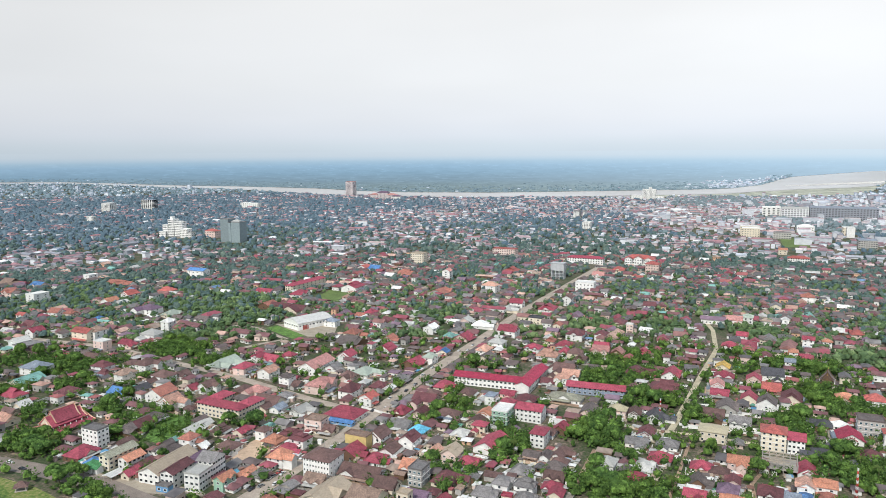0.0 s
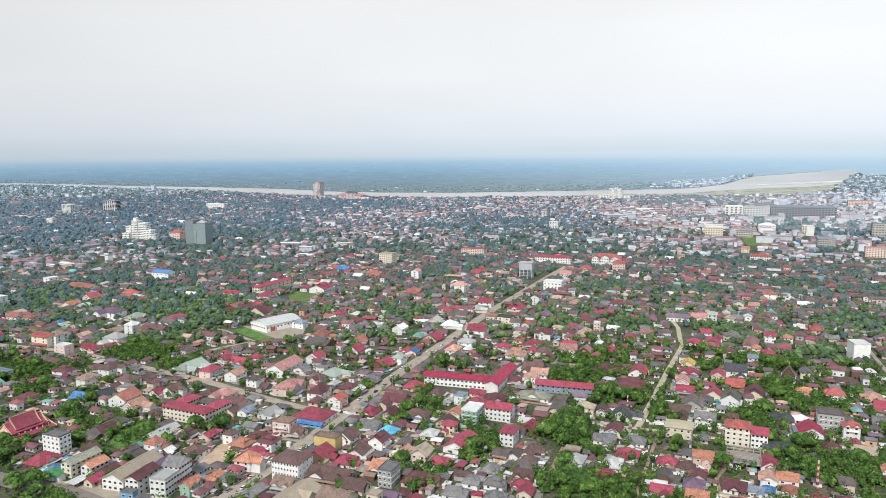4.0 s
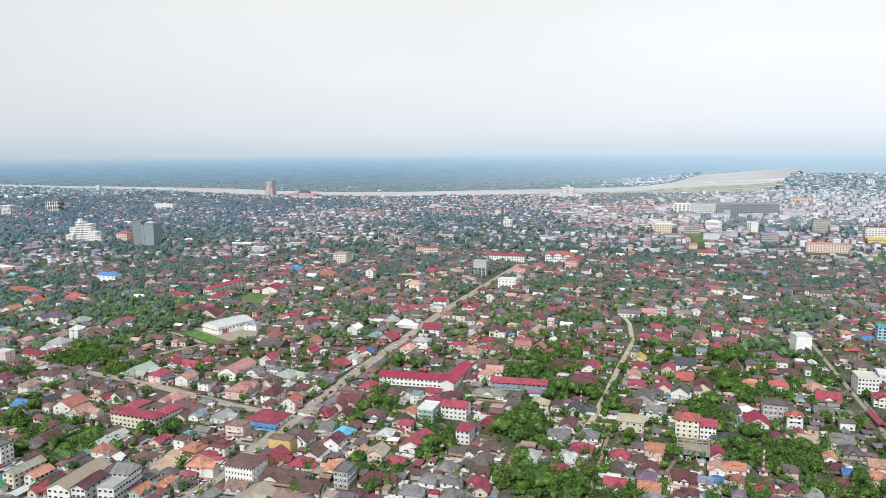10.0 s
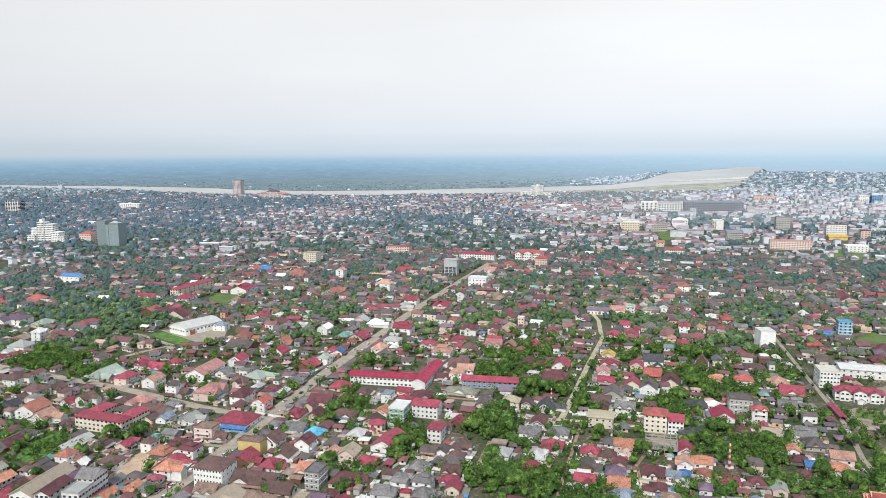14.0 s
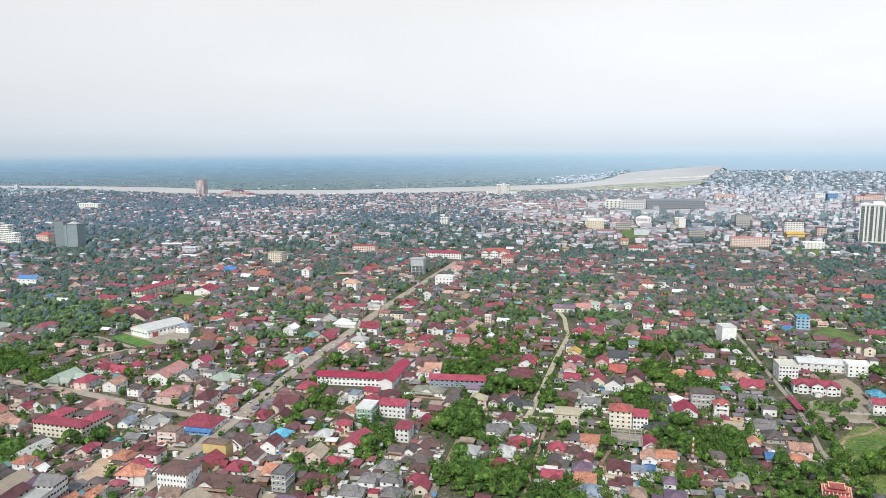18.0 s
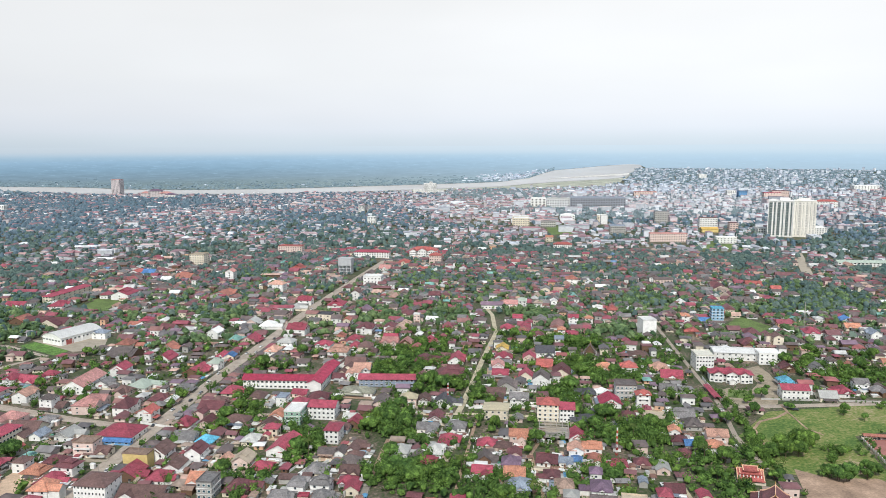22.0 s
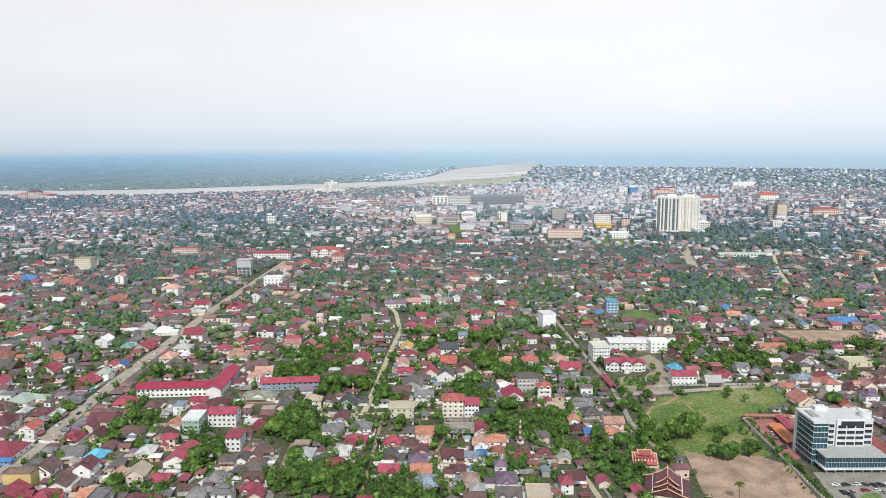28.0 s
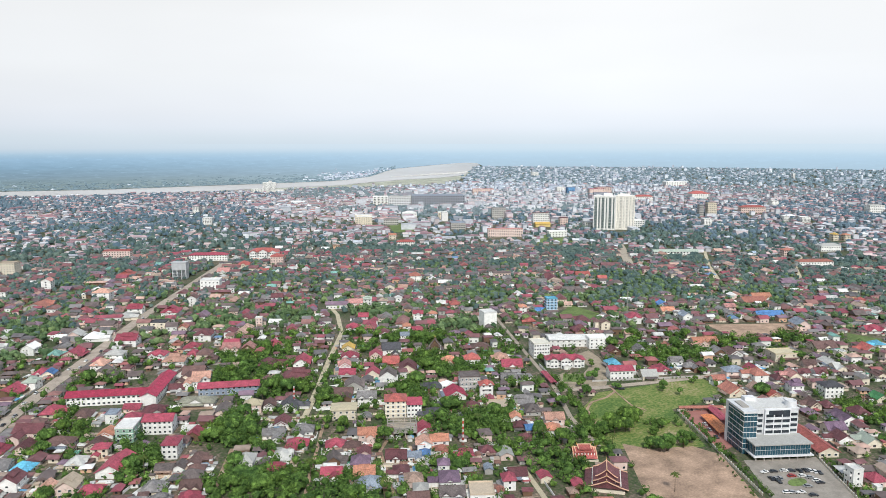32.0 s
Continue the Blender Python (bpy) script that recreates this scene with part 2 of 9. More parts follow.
def mixed(name, colours, rough=0.75, stain=0.25, stain_size=5.0):
    """One colour out of several for each island of a joined mesh."""
    m = bpy.data.materials.new(name)
    m.use_nodes = True
    t = m.node_tree
    b = t.nodes["Principled BSDF"]
    geo = node(t, "ShaderNodeNewGeometry")
    ramp = node(t, "ShaderNodeValToRGB")
    ramp.color_ramp.interpolation = "CONSTANT"
    e = ramp.color_ramp.elements
    total, at = sum(w for w, _ in colours), 0.0
    for i, (w, c) in enumerate(colours):
        if i < 2:
            e[i].position, e[i].color = at, (*c, 1)
        else:
            e.new(at).color = (*c, 1)
        at = min(at + w / total, 1.0)
    t.links.new(geo.outputs["Random Per Island"], ramp.inputs[0])
    broad = node(t, "ShaderNodeTexNoise", Scale=1.0 / stain_size, Detail=5.0)
    t.links.new(geo.outputs["Position"], broad.inputs["Vector"])
    r = node(t, "ShaderNodeMapRange", From_Min=0.3, From_Max=0.7, To_Min=1 - stain, To_Max=1 + stain)
    t.links.new(broad.outputs[0], r.inputs[0])
    sc = node(t, "ShaderNodeVectorMath")
    sc.operation = "SCALE"
    t.links.new(ramp.outputs[0], sc.inputs[0])
    t.links.new(r.outputs[0], sc.inputs["Scale"])
    t.links.new(sc.outputs[0], b.inputs["Base Color"])
    b.inputs["Roughness"].default_value = rough
    MAT[name] = m


R = ROOFS
mixed("mid_roofs", [(5.2, (0.195, 0.092, 0.100)), (1.9, (0.30, 0.082, 0.11)), (4.5, (0.15, 0.118, 0.115)), (3.5, (0.13, 0.122, 0.128)), (1.6, (0.27, 0.14, 0.13)), (0.4, (0.34, 0.12, 0.12)), (0.5, (0.44, 0.27, 0.22)),
                    (0.6, (0.54, 0.36, 0.30)), (0.9, (0.50, 0.50, 0.49)), (1.8, R["grey"]), (0.9, (0.36, 0.28, 0.23)), (0.5, (0.76, 0.76, 0.75)), (0.12, (0.16, 0.27, 0.44)), (0.25, R["seagreen"]), (1.5, (0.22, 0.15, 0.20))])
# far, town and plain palettes carry haze in their colours: paler and bluer
mixed("far_haze_roofs", [(6.5, (0.27, 0.175, 0.200)), (3.4, (0.37, 0.200, 0.225)), (3.5, (0.25, 0.232, 0.258)), (2.4, (0.26, 0.275, 0.315)), (2.2, (0.46, 0.300, 0.295)), (1.6, (0.56, 0.450, 0.440)),
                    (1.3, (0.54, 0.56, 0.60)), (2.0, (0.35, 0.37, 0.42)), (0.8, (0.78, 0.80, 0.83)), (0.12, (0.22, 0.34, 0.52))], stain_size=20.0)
mixed("town_haze_roofs", [(3, (0.42, 0.35, 0.39)), (2.2, (0.50, 0.38, 0.41)), (4, (0.43, 0.45, 0.50)), (2.4, (0.55, 0.58, 0.63)), (1.2, (0.76, 0.78, 0.81)), (2, (0.48, 0.52, 0.58)), (1.4, (0.58, 0.52, 0.53)), (0.08, (0.36, 0.45, 0.57))], stain_size=20.0)
mixed("plain_haze_roofs", [(3, (0.36, 0.38, 0.46)), (1.5, (0.42, 0.36, 0.42)), (4, (0.42, 0.48, 0.58)), (3, (0.54, 0.60, 0.69)), (2.2, (0.76, 0.80, 0.85))], stain_size=40.0)
mixed("plain_haze_walls", [(2.4, (0.72, 0.77, 0.83)), (3, (0.57, 0.62, 0.70)), (4, (0.48, 0.54, 0.63))], stain=0.12)
mixed("town_haze_walls", [(3.2, (0.74, 0.76, 0.80)), (3, (0.60, 0.62, 0.67)), (2.4, (0.63, 0.57, 0.60)), (3.0, (0.50, 0.53, 0.58))], stain=0.12)
mixed("far_haze_walls", [(3.6, (0.72, 0.75, 0.80)), (3, (0.52, 0.54, 0.58)), (2.4, (0.56, 0.50, 0.52)), (3.6, (0.32, 0.35, 0.40))], stain=0.12)
mixed("yard_roofs", [(4, (0.72, 0.72, 0.70)), (3, (0.42, 0.42, 0.41)), (2.5, (0.24, 0.13, 0.10)), (2, (0.17, 0.14, 0.13)), (2, (0.46, 0.36, 0.28)), (0.5, (0.12, 0.32, 0.52)), (0.5, (0.12, 0.34, 0.24)), (1.2, (0.34, 0.10, 0.11))])
mixed("mid_walls", [(8, WALLS["white"]), (3, WALLS["cream"]), (3, WALLS["pinkwall"]), (2.5, WALLS["greywall"]), (2.5, WALLS["wood"]), (1, WALLS["peachwall"])], stain=0.12)


def ground_material(name, colours):
    """Earth and grass in uneven patches, by four colours from lush to bare."""
    m = bpy.data.materials.new(name)
    m.use_nodes = True
    t = m.node_tree
    b = t.nodes["Principled BSDF"]
    geo = node(t, "ShaderNodeNewGeometry")
    n1 = node(t, "ShaderNodeTexNoise", Scale=0.035, Detail=6.0, Roughness=0.6)
    n2 = node(t, "ShaderNodeTexNoise", Scale=0.5, Detail=5.0)
    n3 = node(t, "ShaderNodeTexNoise", Scale=0.009, Detail=3.0)
    for n in (n1, n2, n3):
        t.links.new(geo.outputs["Position"], n.inputs["Vector"])
    ramp = node(t, "ShaderNodeValToRGB")
    e = ramp.color_ramp.elements
    (p0, c0), (p1, c1), *rest = colours
    e[0].position, e[0].color = p0, (*c0, 1)
    e[1].position, e[1].color = p1, (*c1, 1)
    for p, c in rest:
        e.new(p).color = (*c, 1)
    add = node(t, "ShaderNodeMath")
    add.operation = "MULTIPLY_ADD"
    add.inputs[1].default_value = 0.46
    t.links.new(n2.outputs[0], add.inputs[0])
    sub = node(t, "ShaderNodeMath")
    sub.operation = "MULTIPLY"
    sub.inputs[1].default_value = 0.55
    t.links.new(n1.outputs[0], sub.inputs[0])
    t.links.new(sub.outputs[0], add.inputs[2])
    t.links.new(add.outputs[0], ramp.inputs[0])
    t.links.new(ramp.outputs[0], b.inputs["Base Color"])
    b.inputs["Roughness"].default_value = 0.95
    bp = node(t, "ShaderNodeBump", Strength=0.4, Distance=0.3)
    t.links.new(n2.outputs[0], bp.inputs["Height"])
    t.links.new(bp.outputs[0], b.inputs["Normal"])
    MAT[name] = m


ground_material("ground", ((0.38, (0.026, 0.050, 0.018)), (0.68, (0.38, 0.30, 0.22)), (0.47, (0.062, 0.088, 0.033)), (0.55, (0.125, 0.102, 0.076))))
ground_material("dry_grass", ((0.40, (0.060, 0.125, 0.022)), (0.63, (0.38, 0.31, 0.195)), (0.48, (0.125, 0.195, 0.040)), (0.55, (0.225, 0.235, 0.075))))


def water_material():
    m = bpy.data.materials.new("river_water")
    m.use_nodes = True
    t = m.node_tree
    b = t.nodes["Principled BSDF"]
    geo = node(t, "ShaderNodeNewGeometry")
    n1 = node(t, "ShaderNodeTexNoise", Scale=0.002, Detail=4.0)
    t.links.new(geo.outputs["Position"], n1.inputs["Vector"])
    ramp = node(t, "ShaderNodeValToRGB")
    ramp.color_ramp.elements[0].position, ramp.color_ramp.elements[0].color = 0.35, (0.45, 0.42, 0.39, 1)
    ramp.color_ramp.elements[1].position, ramp.color_ramp.elements[1].color = 0.65, (0.56, 0.545, 0.53, 1)
    t.links.new(n1.outputs[0], ramp.inputs[0])
    t.links.new(ramp.outputs[0], b.inputs["Base Color"])
    b.inputs["Roughness"].default_value = 0.25
    n2 = node(t, "ShaderNodeTexNoise", Scale=0.15, Detail=3.0)
    t.links.new(geo.outputs["Position"], n2.inputs["Vector"])
    bp = node(t, "ShaderNodeBump", Strength=0.25, Distance=0.5)
    t.links.new(n2.outputs[0], bp.inputs["Height"])
    t.links.new(bp.outputs[0], b.inputs["Normal"])
    MAT["river_water"] = m


water_material()


def backdrop_material():
    """The wooded plain beyond the river, self-glowing: woods and fields close by, haze painted into the pale blue
    distance behind.
    """
    m = bpy.data.materials.new("glowing_haze_plain")
    m.use_nodes = True
    t = m.node_tree
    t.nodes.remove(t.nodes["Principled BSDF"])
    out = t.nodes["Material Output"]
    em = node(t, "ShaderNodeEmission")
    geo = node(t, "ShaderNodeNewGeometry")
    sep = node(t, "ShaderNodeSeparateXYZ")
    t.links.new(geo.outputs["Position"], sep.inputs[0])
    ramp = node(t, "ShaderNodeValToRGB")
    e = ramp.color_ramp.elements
    # by height, as the sheet rises towards the horizon: painted haze, bluer then paler
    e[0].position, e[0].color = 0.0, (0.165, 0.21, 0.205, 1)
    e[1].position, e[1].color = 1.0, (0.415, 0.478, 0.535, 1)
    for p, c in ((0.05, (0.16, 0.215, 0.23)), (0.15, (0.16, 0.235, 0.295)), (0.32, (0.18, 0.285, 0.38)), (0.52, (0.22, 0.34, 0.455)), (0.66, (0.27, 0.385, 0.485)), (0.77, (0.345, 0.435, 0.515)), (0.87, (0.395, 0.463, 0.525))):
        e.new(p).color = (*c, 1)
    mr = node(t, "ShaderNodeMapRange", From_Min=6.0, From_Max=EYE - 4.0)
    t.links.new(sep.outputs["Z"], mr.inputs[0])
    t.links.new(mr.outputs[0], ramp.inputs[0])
    mp = node(t, "ShaderNodeMapping")
    mp.inputs["Scale"].default_value = (0.006, 0.006, 0.02)
    n1 = node(t, "ShaderNodeTexNoise", Scale=1.6, Detail=6.0, Roughness=0.65)
    t.links.new(geo.outputs["Position"], mp.inputs[0])
    t.links.new(mp.outputs[0], n1.inputs["Vector"])
    # woods and pale fields, fading out towards the horizon
    r = node(t, "ShaderNodeMapRange", From_Min=0.36, From_Max=0.66, To_Min=-0.10, To_Max=0.10)
    t.links.new(n1.outputs[0], r.inputs[0])
    n2 = node(t, "ShaderNodeTexNoise", Scale=4.0, Detail=2.0)
    t.links.new(mp.outputs[0], n2.inputs["Vector"])
    pale = node(t, "ShaderNodeMapRange", From_Min=0.60, From_Max=0.68, To_Min=0.0, To_Max=0.22)
    t.links.new(n2.outputs[0], pale.inputs[0])
    both_marks = node(t, "ShaderNodeMath")
    t.links.new(r.outputs[0], both_marks.inputs[0])
    t.links.new(pale.outputs[0], both_marks.inputs[1])
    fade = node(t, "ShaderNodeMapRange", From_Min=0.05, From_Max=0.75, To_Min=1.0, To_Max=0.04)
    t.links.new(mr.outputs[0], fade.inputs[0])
    marks = node(t, "ShaderNodeMath")
    marks.operation = "MULTIPLY_ADD"
    marks.inputs[2].default_value = 1.0
    t.links.new(both_marks.outputs[0], marks.inputs[0])
    t.links.new(fade.outputs[0], marks.inputs[1])
    # the haze put into the glow is thicker and paler towards the east
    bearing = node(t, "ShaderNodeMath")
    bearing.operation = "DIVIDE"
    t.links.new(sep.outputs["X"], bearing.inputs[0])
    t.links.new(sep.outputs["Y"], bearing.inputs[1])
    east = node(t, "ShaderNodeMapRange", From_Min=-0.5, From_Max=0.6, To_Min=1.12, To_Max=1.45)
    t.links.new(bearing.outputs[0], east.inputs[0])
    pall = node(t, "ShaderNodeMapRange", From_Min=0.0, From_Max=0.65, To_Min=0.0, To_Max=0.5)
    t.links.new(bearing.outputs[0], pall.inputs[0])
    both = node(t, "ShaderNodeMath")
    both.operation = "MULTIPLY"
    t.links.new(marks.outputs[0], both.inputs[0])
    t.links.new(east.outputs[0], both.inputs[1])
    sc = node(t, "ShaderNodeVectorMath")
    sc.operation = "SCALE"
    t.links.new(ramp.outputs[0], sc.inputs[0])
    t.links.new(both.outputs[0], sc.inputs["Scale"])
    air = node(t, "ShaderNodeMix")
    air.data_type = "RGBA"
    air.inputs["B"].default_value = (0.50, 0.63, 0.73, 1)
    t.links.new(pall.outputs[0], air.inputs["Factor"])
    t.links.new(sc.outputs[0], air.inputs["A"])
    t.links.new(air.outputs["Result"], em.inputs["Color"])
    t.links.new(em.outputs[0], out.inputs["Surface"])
    MAT["glowing_haze_plain"] = m


backdrop_material()

# ---- helpers for meshes ----
TURN_GRID = -24.7  # the streets run 24.7 degrees east of the way the camera first looks
WARP_FROM, WARP_TO = 2400.0, 4650.0


def warp(x, y, z=0.0):
    """Past 2.4 km distance is drawn together, along the line of sight from the hovering height, so that the plain ends within 5 km."""
    r = math.hypot(x, y)
    if r <= WARP_FROM:
        return x, y, z
    s = WARP_TO - WARP_FROM
    k = (WARP_FROM + s * (1 - math.exp((WARP_FROM - r) / s))) / r
    return x * k, y * k, EYE - (EYE - z) * k


def polar(az, r):
    return r * math.sin(radians(az)), r * math.cos(radians(az))


def mesh_from(name, verts, faces, mats, index=None):
    me = bpy.data.meshes.new(name)
    me.from_pydata(verts, [], faces)
    for m in mats:
        me.materials.append(MAT[m])
    if index is not None:
        me.polygons.foreach_set("material_index", index)
    me.update()
    return me


def part(name, me, parent, m=None, label=""):
    ob = new(name, me)
    ob.parent = parent
    if m is not None:
        ob.matrix_basis = m
    return tagged(ob, label) if label else ob


def box(v, f, x0, x1, y0, y1, z0, z1):
    """Adds a box to lists of corners and faces."""
    n = len(v)
    v += [(x0, y0, z0), (x1, y0, z0), (x1, y1, z0), (x0, y1, z0), (x0, y0, z1), (x1, y0, z1), (x1, y1, z1), (x0, y1, z1)]
    f += [(n + 3, n + 2, n + 1, n), (n + 4, n + 5, n + 6, n + 7), (n, n + 1, n + 5, n + 4), (n + 1, n + 2, n + 6, n + 5), (n + 2, n + 3, n + 7, n + 6), (n + 3, n, n + 4, n + 7)]


def box_mesh(name, boxes, mat):
    v, f = [], []
    for b in boxes:
        box(v, f, *b)
    return mesh_from(name, v, f, [mat])


# ---- the large structure ----
def interp(rows, az, k):
    return float(np.interp(az, [r[0] for r in rows], [r[k] for r in rows]))


# bearing, far shore, near shore
RIVER = [(-60, 6600, 6300), (-40, 5900, 5600), (-27.8, 5150, 4870), (-24.4, 4740, 4420), (-20.8, 4305, 4000), (-17.0, 4070, 3760), (-13.0, 3805, 3380), (-9.6, 3600, 3085),
         (-6.6, 3335, 2990), (-2.2, 3177, 2860), (3.9, 3120, 2780), (9.1, 3190, 2830), (13.5, 3280, 2910), (15.7, 3335, 2975), (19.9, 3465, 3065), (22.0, 3590, 3165),
         (24.0, 3970, 3370), (25.0, 4575, 3430), (25.9, 5170, 3540), (27.8, 5675, 3680), (29.7, 6280, 3830), (31.3, 6830, 4055), (31.8, 6850, 4400), (32.2, 6800, 5200),
         (32.6, 6700, 6300), (33.0, 6600, 6560), (36.3, 6400, 6390), (39.5, 6350, 6340)]


def sheet(name, azs, inner, outer, rows, lift, mat):
    v, f, n = [], [], len(azs)
    for i in range(rows + 1):
        for a in azs:
            r0, r1 = inner(a), outer(a)
            x, y = polar(a, r0 + (r1 - r0) * i / rows)
            v.append(warp(x, y, lift))
    for i in range(rows):
        for j in range(n - 1):
            f.append((i * n + j, i * n + j + 1, (i + 1) * n + j + 1, (i + 1) * n + j)[::-1])
    return tagged(new(name, mesh_from(name, v, f, [mat])), kind="structure")


def ground_sheet():
    azs = [i * 3.0 for i in range(120)]
    radii = [0.5, 60, 150, 400, 800, 1200, 1700, 2200, 2400] + [2400 + 120 * i for i in range(1, 36)]
    v = [warp(*polar(a, r)) for r in radii for a in azs]
    n = len(azs)
    f = [(i * n + j, (i + 1) * n + j, (i + 1) * n + (j + 1) % n, i * n + (j + 1) % n)[::-1] for i in range(len(radii) - 1) for j in range(n)]
    f.append(tuple(range(n))[::-1])
    return tagged(new("ground", mesh_from("ground", v, f, ["ground"])), "dusty earth and grass between the houses of the town", "ground", kind="structure")


ground_sheet()
river_az = [-60 + 0.5 * i for i in range(200)]
tagged(sheet("river", river_az, lambda a: interp(RIVER, a, 2), lambda a: interp(RIVER, a, 1), 10, 2.0, "river_water"), "broad muddy river bending past the town", "river")
bank_az = [10 + 0.5 * i for i in range(45)]
BANK = [(10, 2800, 2830), (16, 2880, 2980), (22, 2960, 3170), (26, 3010, 3560), (30, 3130, 3870), (31.2, 3600, 4050), (31.8, 4350, 4390), (32.2, 5150, 5190)]
tagged(sheet("river_bank", bank_az, lambda a: interp(BANK, a, 1), lambda a: interp(BANK, a, 2), 4, 1.2, "bank_grass"), "grassy flats beside the river", "river bank")
SANDS = [(25.6, 3900, 3930), (27, 3960, 4060), (29, 4150, 4330), (31, 4300, 4560), (31.8, 4500, 4700), (32.1, 4650, 4700)]
tagged(sheet("sandbank", [25.6 + 0.25 * i for i in range(27)], lambda a: interp(SANDS, a, 1), lambda a: interp(SANDS, a, 2), 2, 2.5, "sandbank"), "pale sandbank in the muddy river", "sandbank")


def plain_edge(a):
    return interp(RIVER, a, 1) if a < 32.8 else 5650.0


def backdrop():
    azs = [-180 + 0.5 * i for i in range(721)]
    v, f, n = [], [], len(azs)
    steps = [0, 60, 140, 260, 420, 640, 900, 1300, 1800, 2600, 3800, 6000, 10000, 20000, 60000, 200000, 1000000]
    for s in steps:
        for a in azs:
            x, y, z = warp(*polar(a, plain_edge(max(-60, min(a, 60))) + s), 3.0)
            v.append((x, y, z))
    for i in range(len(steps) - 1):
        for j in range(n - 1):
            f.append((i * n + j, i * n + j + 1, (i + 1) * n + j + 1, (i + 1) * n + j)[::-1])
    tagged(new("backdrop", mesh_from("backdrop", v, f, ["glowing_haze_plain"])), "hazy blue wooded plain beyond the river", "plain", kind="structure")


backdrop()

OPEN = []  # open ground
LANES = []  # centre lines with half widths, kept free of trees and filler houses


def road(name, pts, width, mat, lift=0.06, label="", category="road"):
    """A strip along a line of points, with a shallow kerb-high body."""
    p = [Vector(q).to_3d() for q in pts]
    LANES.append(([(q.x, q.y) for q in p], width / 2))
    v, f = [], []
    for i, q in enumerate(p):
        a, b = p[max(i - 1, 0)], p[min(i + 1, len(p) - 1)]
        s = (b - a).normalized().cross(Vector((0, 0, 1))) * width / 2
        for e in (-s, s):
            v += [(q.x + e.x, q.y + e.y, lift), (q.x + e.x, q.y + e.y, -0.3)]
    for i in range(len(p) - 1):
        k = 4 * i
        f += [(k, k + 2, k + 6, k + 4), (k + 1, k, k + 4, k + 5), (k + 2, k + 3, k + 7, k + 6)]
    return tagged(new(name, mesh_from(name, v, f, [mat])), label, category, kind="structure")


def yard(name, pts, mat, lift, label="", category="yard"):
    OPEN.append(pts)
    n = len(pts)
    v = [(x, y, lift) for x, y in pts] + [(x, y, -0.3) for x, y in pts]
    f = [tuple(range(n))] + [(i, i + n, (i + 1) % n + n, (i + 1) % n) for i in range(n)]
    me = mesh_from(name, v, f, [mat])
    if me.polygons[0].normal.z < 0:
        me.flip_normals()
    return tagged(new(name, me), label, category, kind="structure")


road("main_road", [(-113.0, 331.0), (-103.0, 356.0), (-88.0, 385.0), (-66.0, 435.0), (-50.0, 474.0), (-11.0, 569.0), (37.0, 675.0), (95.0, 804.0), (202.0, 1016.0), (268.0, 1146.0)], 10.6, "road_grey", 0.100, "dusty two-way main road through the town")
road("side_street", [(-50.0, 474.0), (-102.0, 510.0), (-166.0, 560.0), (-238.0, 606.0), (-309.0, 653.0), (-402.0, 686.0)], 8, "road_grey", 0.112, "dusty side street between houses")
road("lane", [(146.0, 441.0), (154.0, 455.0), (171.0, 487.0), (208.0, 557.0), (248.0, 630.0), (272.0, 702.0), (282.0, 764.0)], 4.2, "dusty_road", 0.124, "pale unpaved lane climbing between gardens")
road("lane", [(105.0, 461.0), (129.0, 447.0), (148.0, 440.0), (167.0, 433.0), (194.0, 420.0)], 3.6, "dusty_road", 0.136, "narrow unpaved lane")
road("lane", [(197.0, 416.0), (200.0, 442.0), (204.0, 470.0)], 2.6, "dusty_road", 0.148, "narrow unpaved lane")
road("lane", [(69.0, 361.0), (84.0, 396.0), (92.0, 414.0)], 2.6, "dirt", 0.160, "bare earth track between trees")
road("lane", [(110.0, 336.0), (121.0, 359.0), (136.0, 389.0), (155.0, 428.0)], 1.9, "dirt", 0.172, "narrow unpaved lane")
road("lane", [(150.0, 312.0), (156.0, 331.0), (167.0, 367.0), (183.0, 386.0)], 2.0, "dirt", 0.184, "narrow unpaved lane")
road("lane", [(227.0, 306.0), (219.0, 281.0), (215.0, 269.0)], 3.0, "dusty_road", 0.196, "narrow unpaved lane")
road("west_avenue", [(-285.0, 407.0), (-262.0, 402.0), (-232.0, 391.0), (-188.0, 373.0), (-154.0, 351.0)], 13, "asphalt", 0.208, "wide asphalt avenue with a planted strip")
road("east_road", [(413.0, 612.0), (379.0, 530.0), (341.0, 437.0), (325.0, 400.0), (299.0, 352.0), (284.0, 308.0)], 3.2, "road_grey", 0.220, "dusty road beside a walled compound")
road("cross_road", [(324.0, 398.0), (364.0, 385.0), (441.0, 366.0), (497.0, 364.0)], 6, "road_grey", 0.232, "paved road past an open field")
road("boulevard", [(390.0, 1108.0), (473.0, 1276.0), (605.0, 1538.0), (740.0, 1779.0)], 9, "asphalt", 0.244, "long straight boulevard into the far town")
road("hall_street", [(-220.6, 735.8), (-194.5, 726.3), (-152.6, 679.0), (-174.8, 660.1), (-192.8, 639.5)], 5, "road_grey", 0.250, "grey street round a sports hall")
road("far_road", [(926.0, 969.0), (838.0, 863.0), (766.0, 777.0)], 14, "paving", 0.256, "wide pale road end")
road("far_lane", [(1003.0, 842.0), (868.0, 718.0), (774.0, 620.0)], 5, "dusty_road", 0.268, "pale lane through trees")
road("ring_lane", [(1062.0, 699.0), (958.0, 638.0), (877.0, 574.0)], 5, "dusty_road", 0.280, "curving pale lane")
yard("field", [(295.0, 348.0), (348.0, 380.0), (441.0, 366.0), (426.0, 328.0), (369.0, 329.0), (340.0, 276.0), (305.0, 287.0), (284.0, 308.0)], "dry_grass", 0.030, "open rough grass field behind a wall")
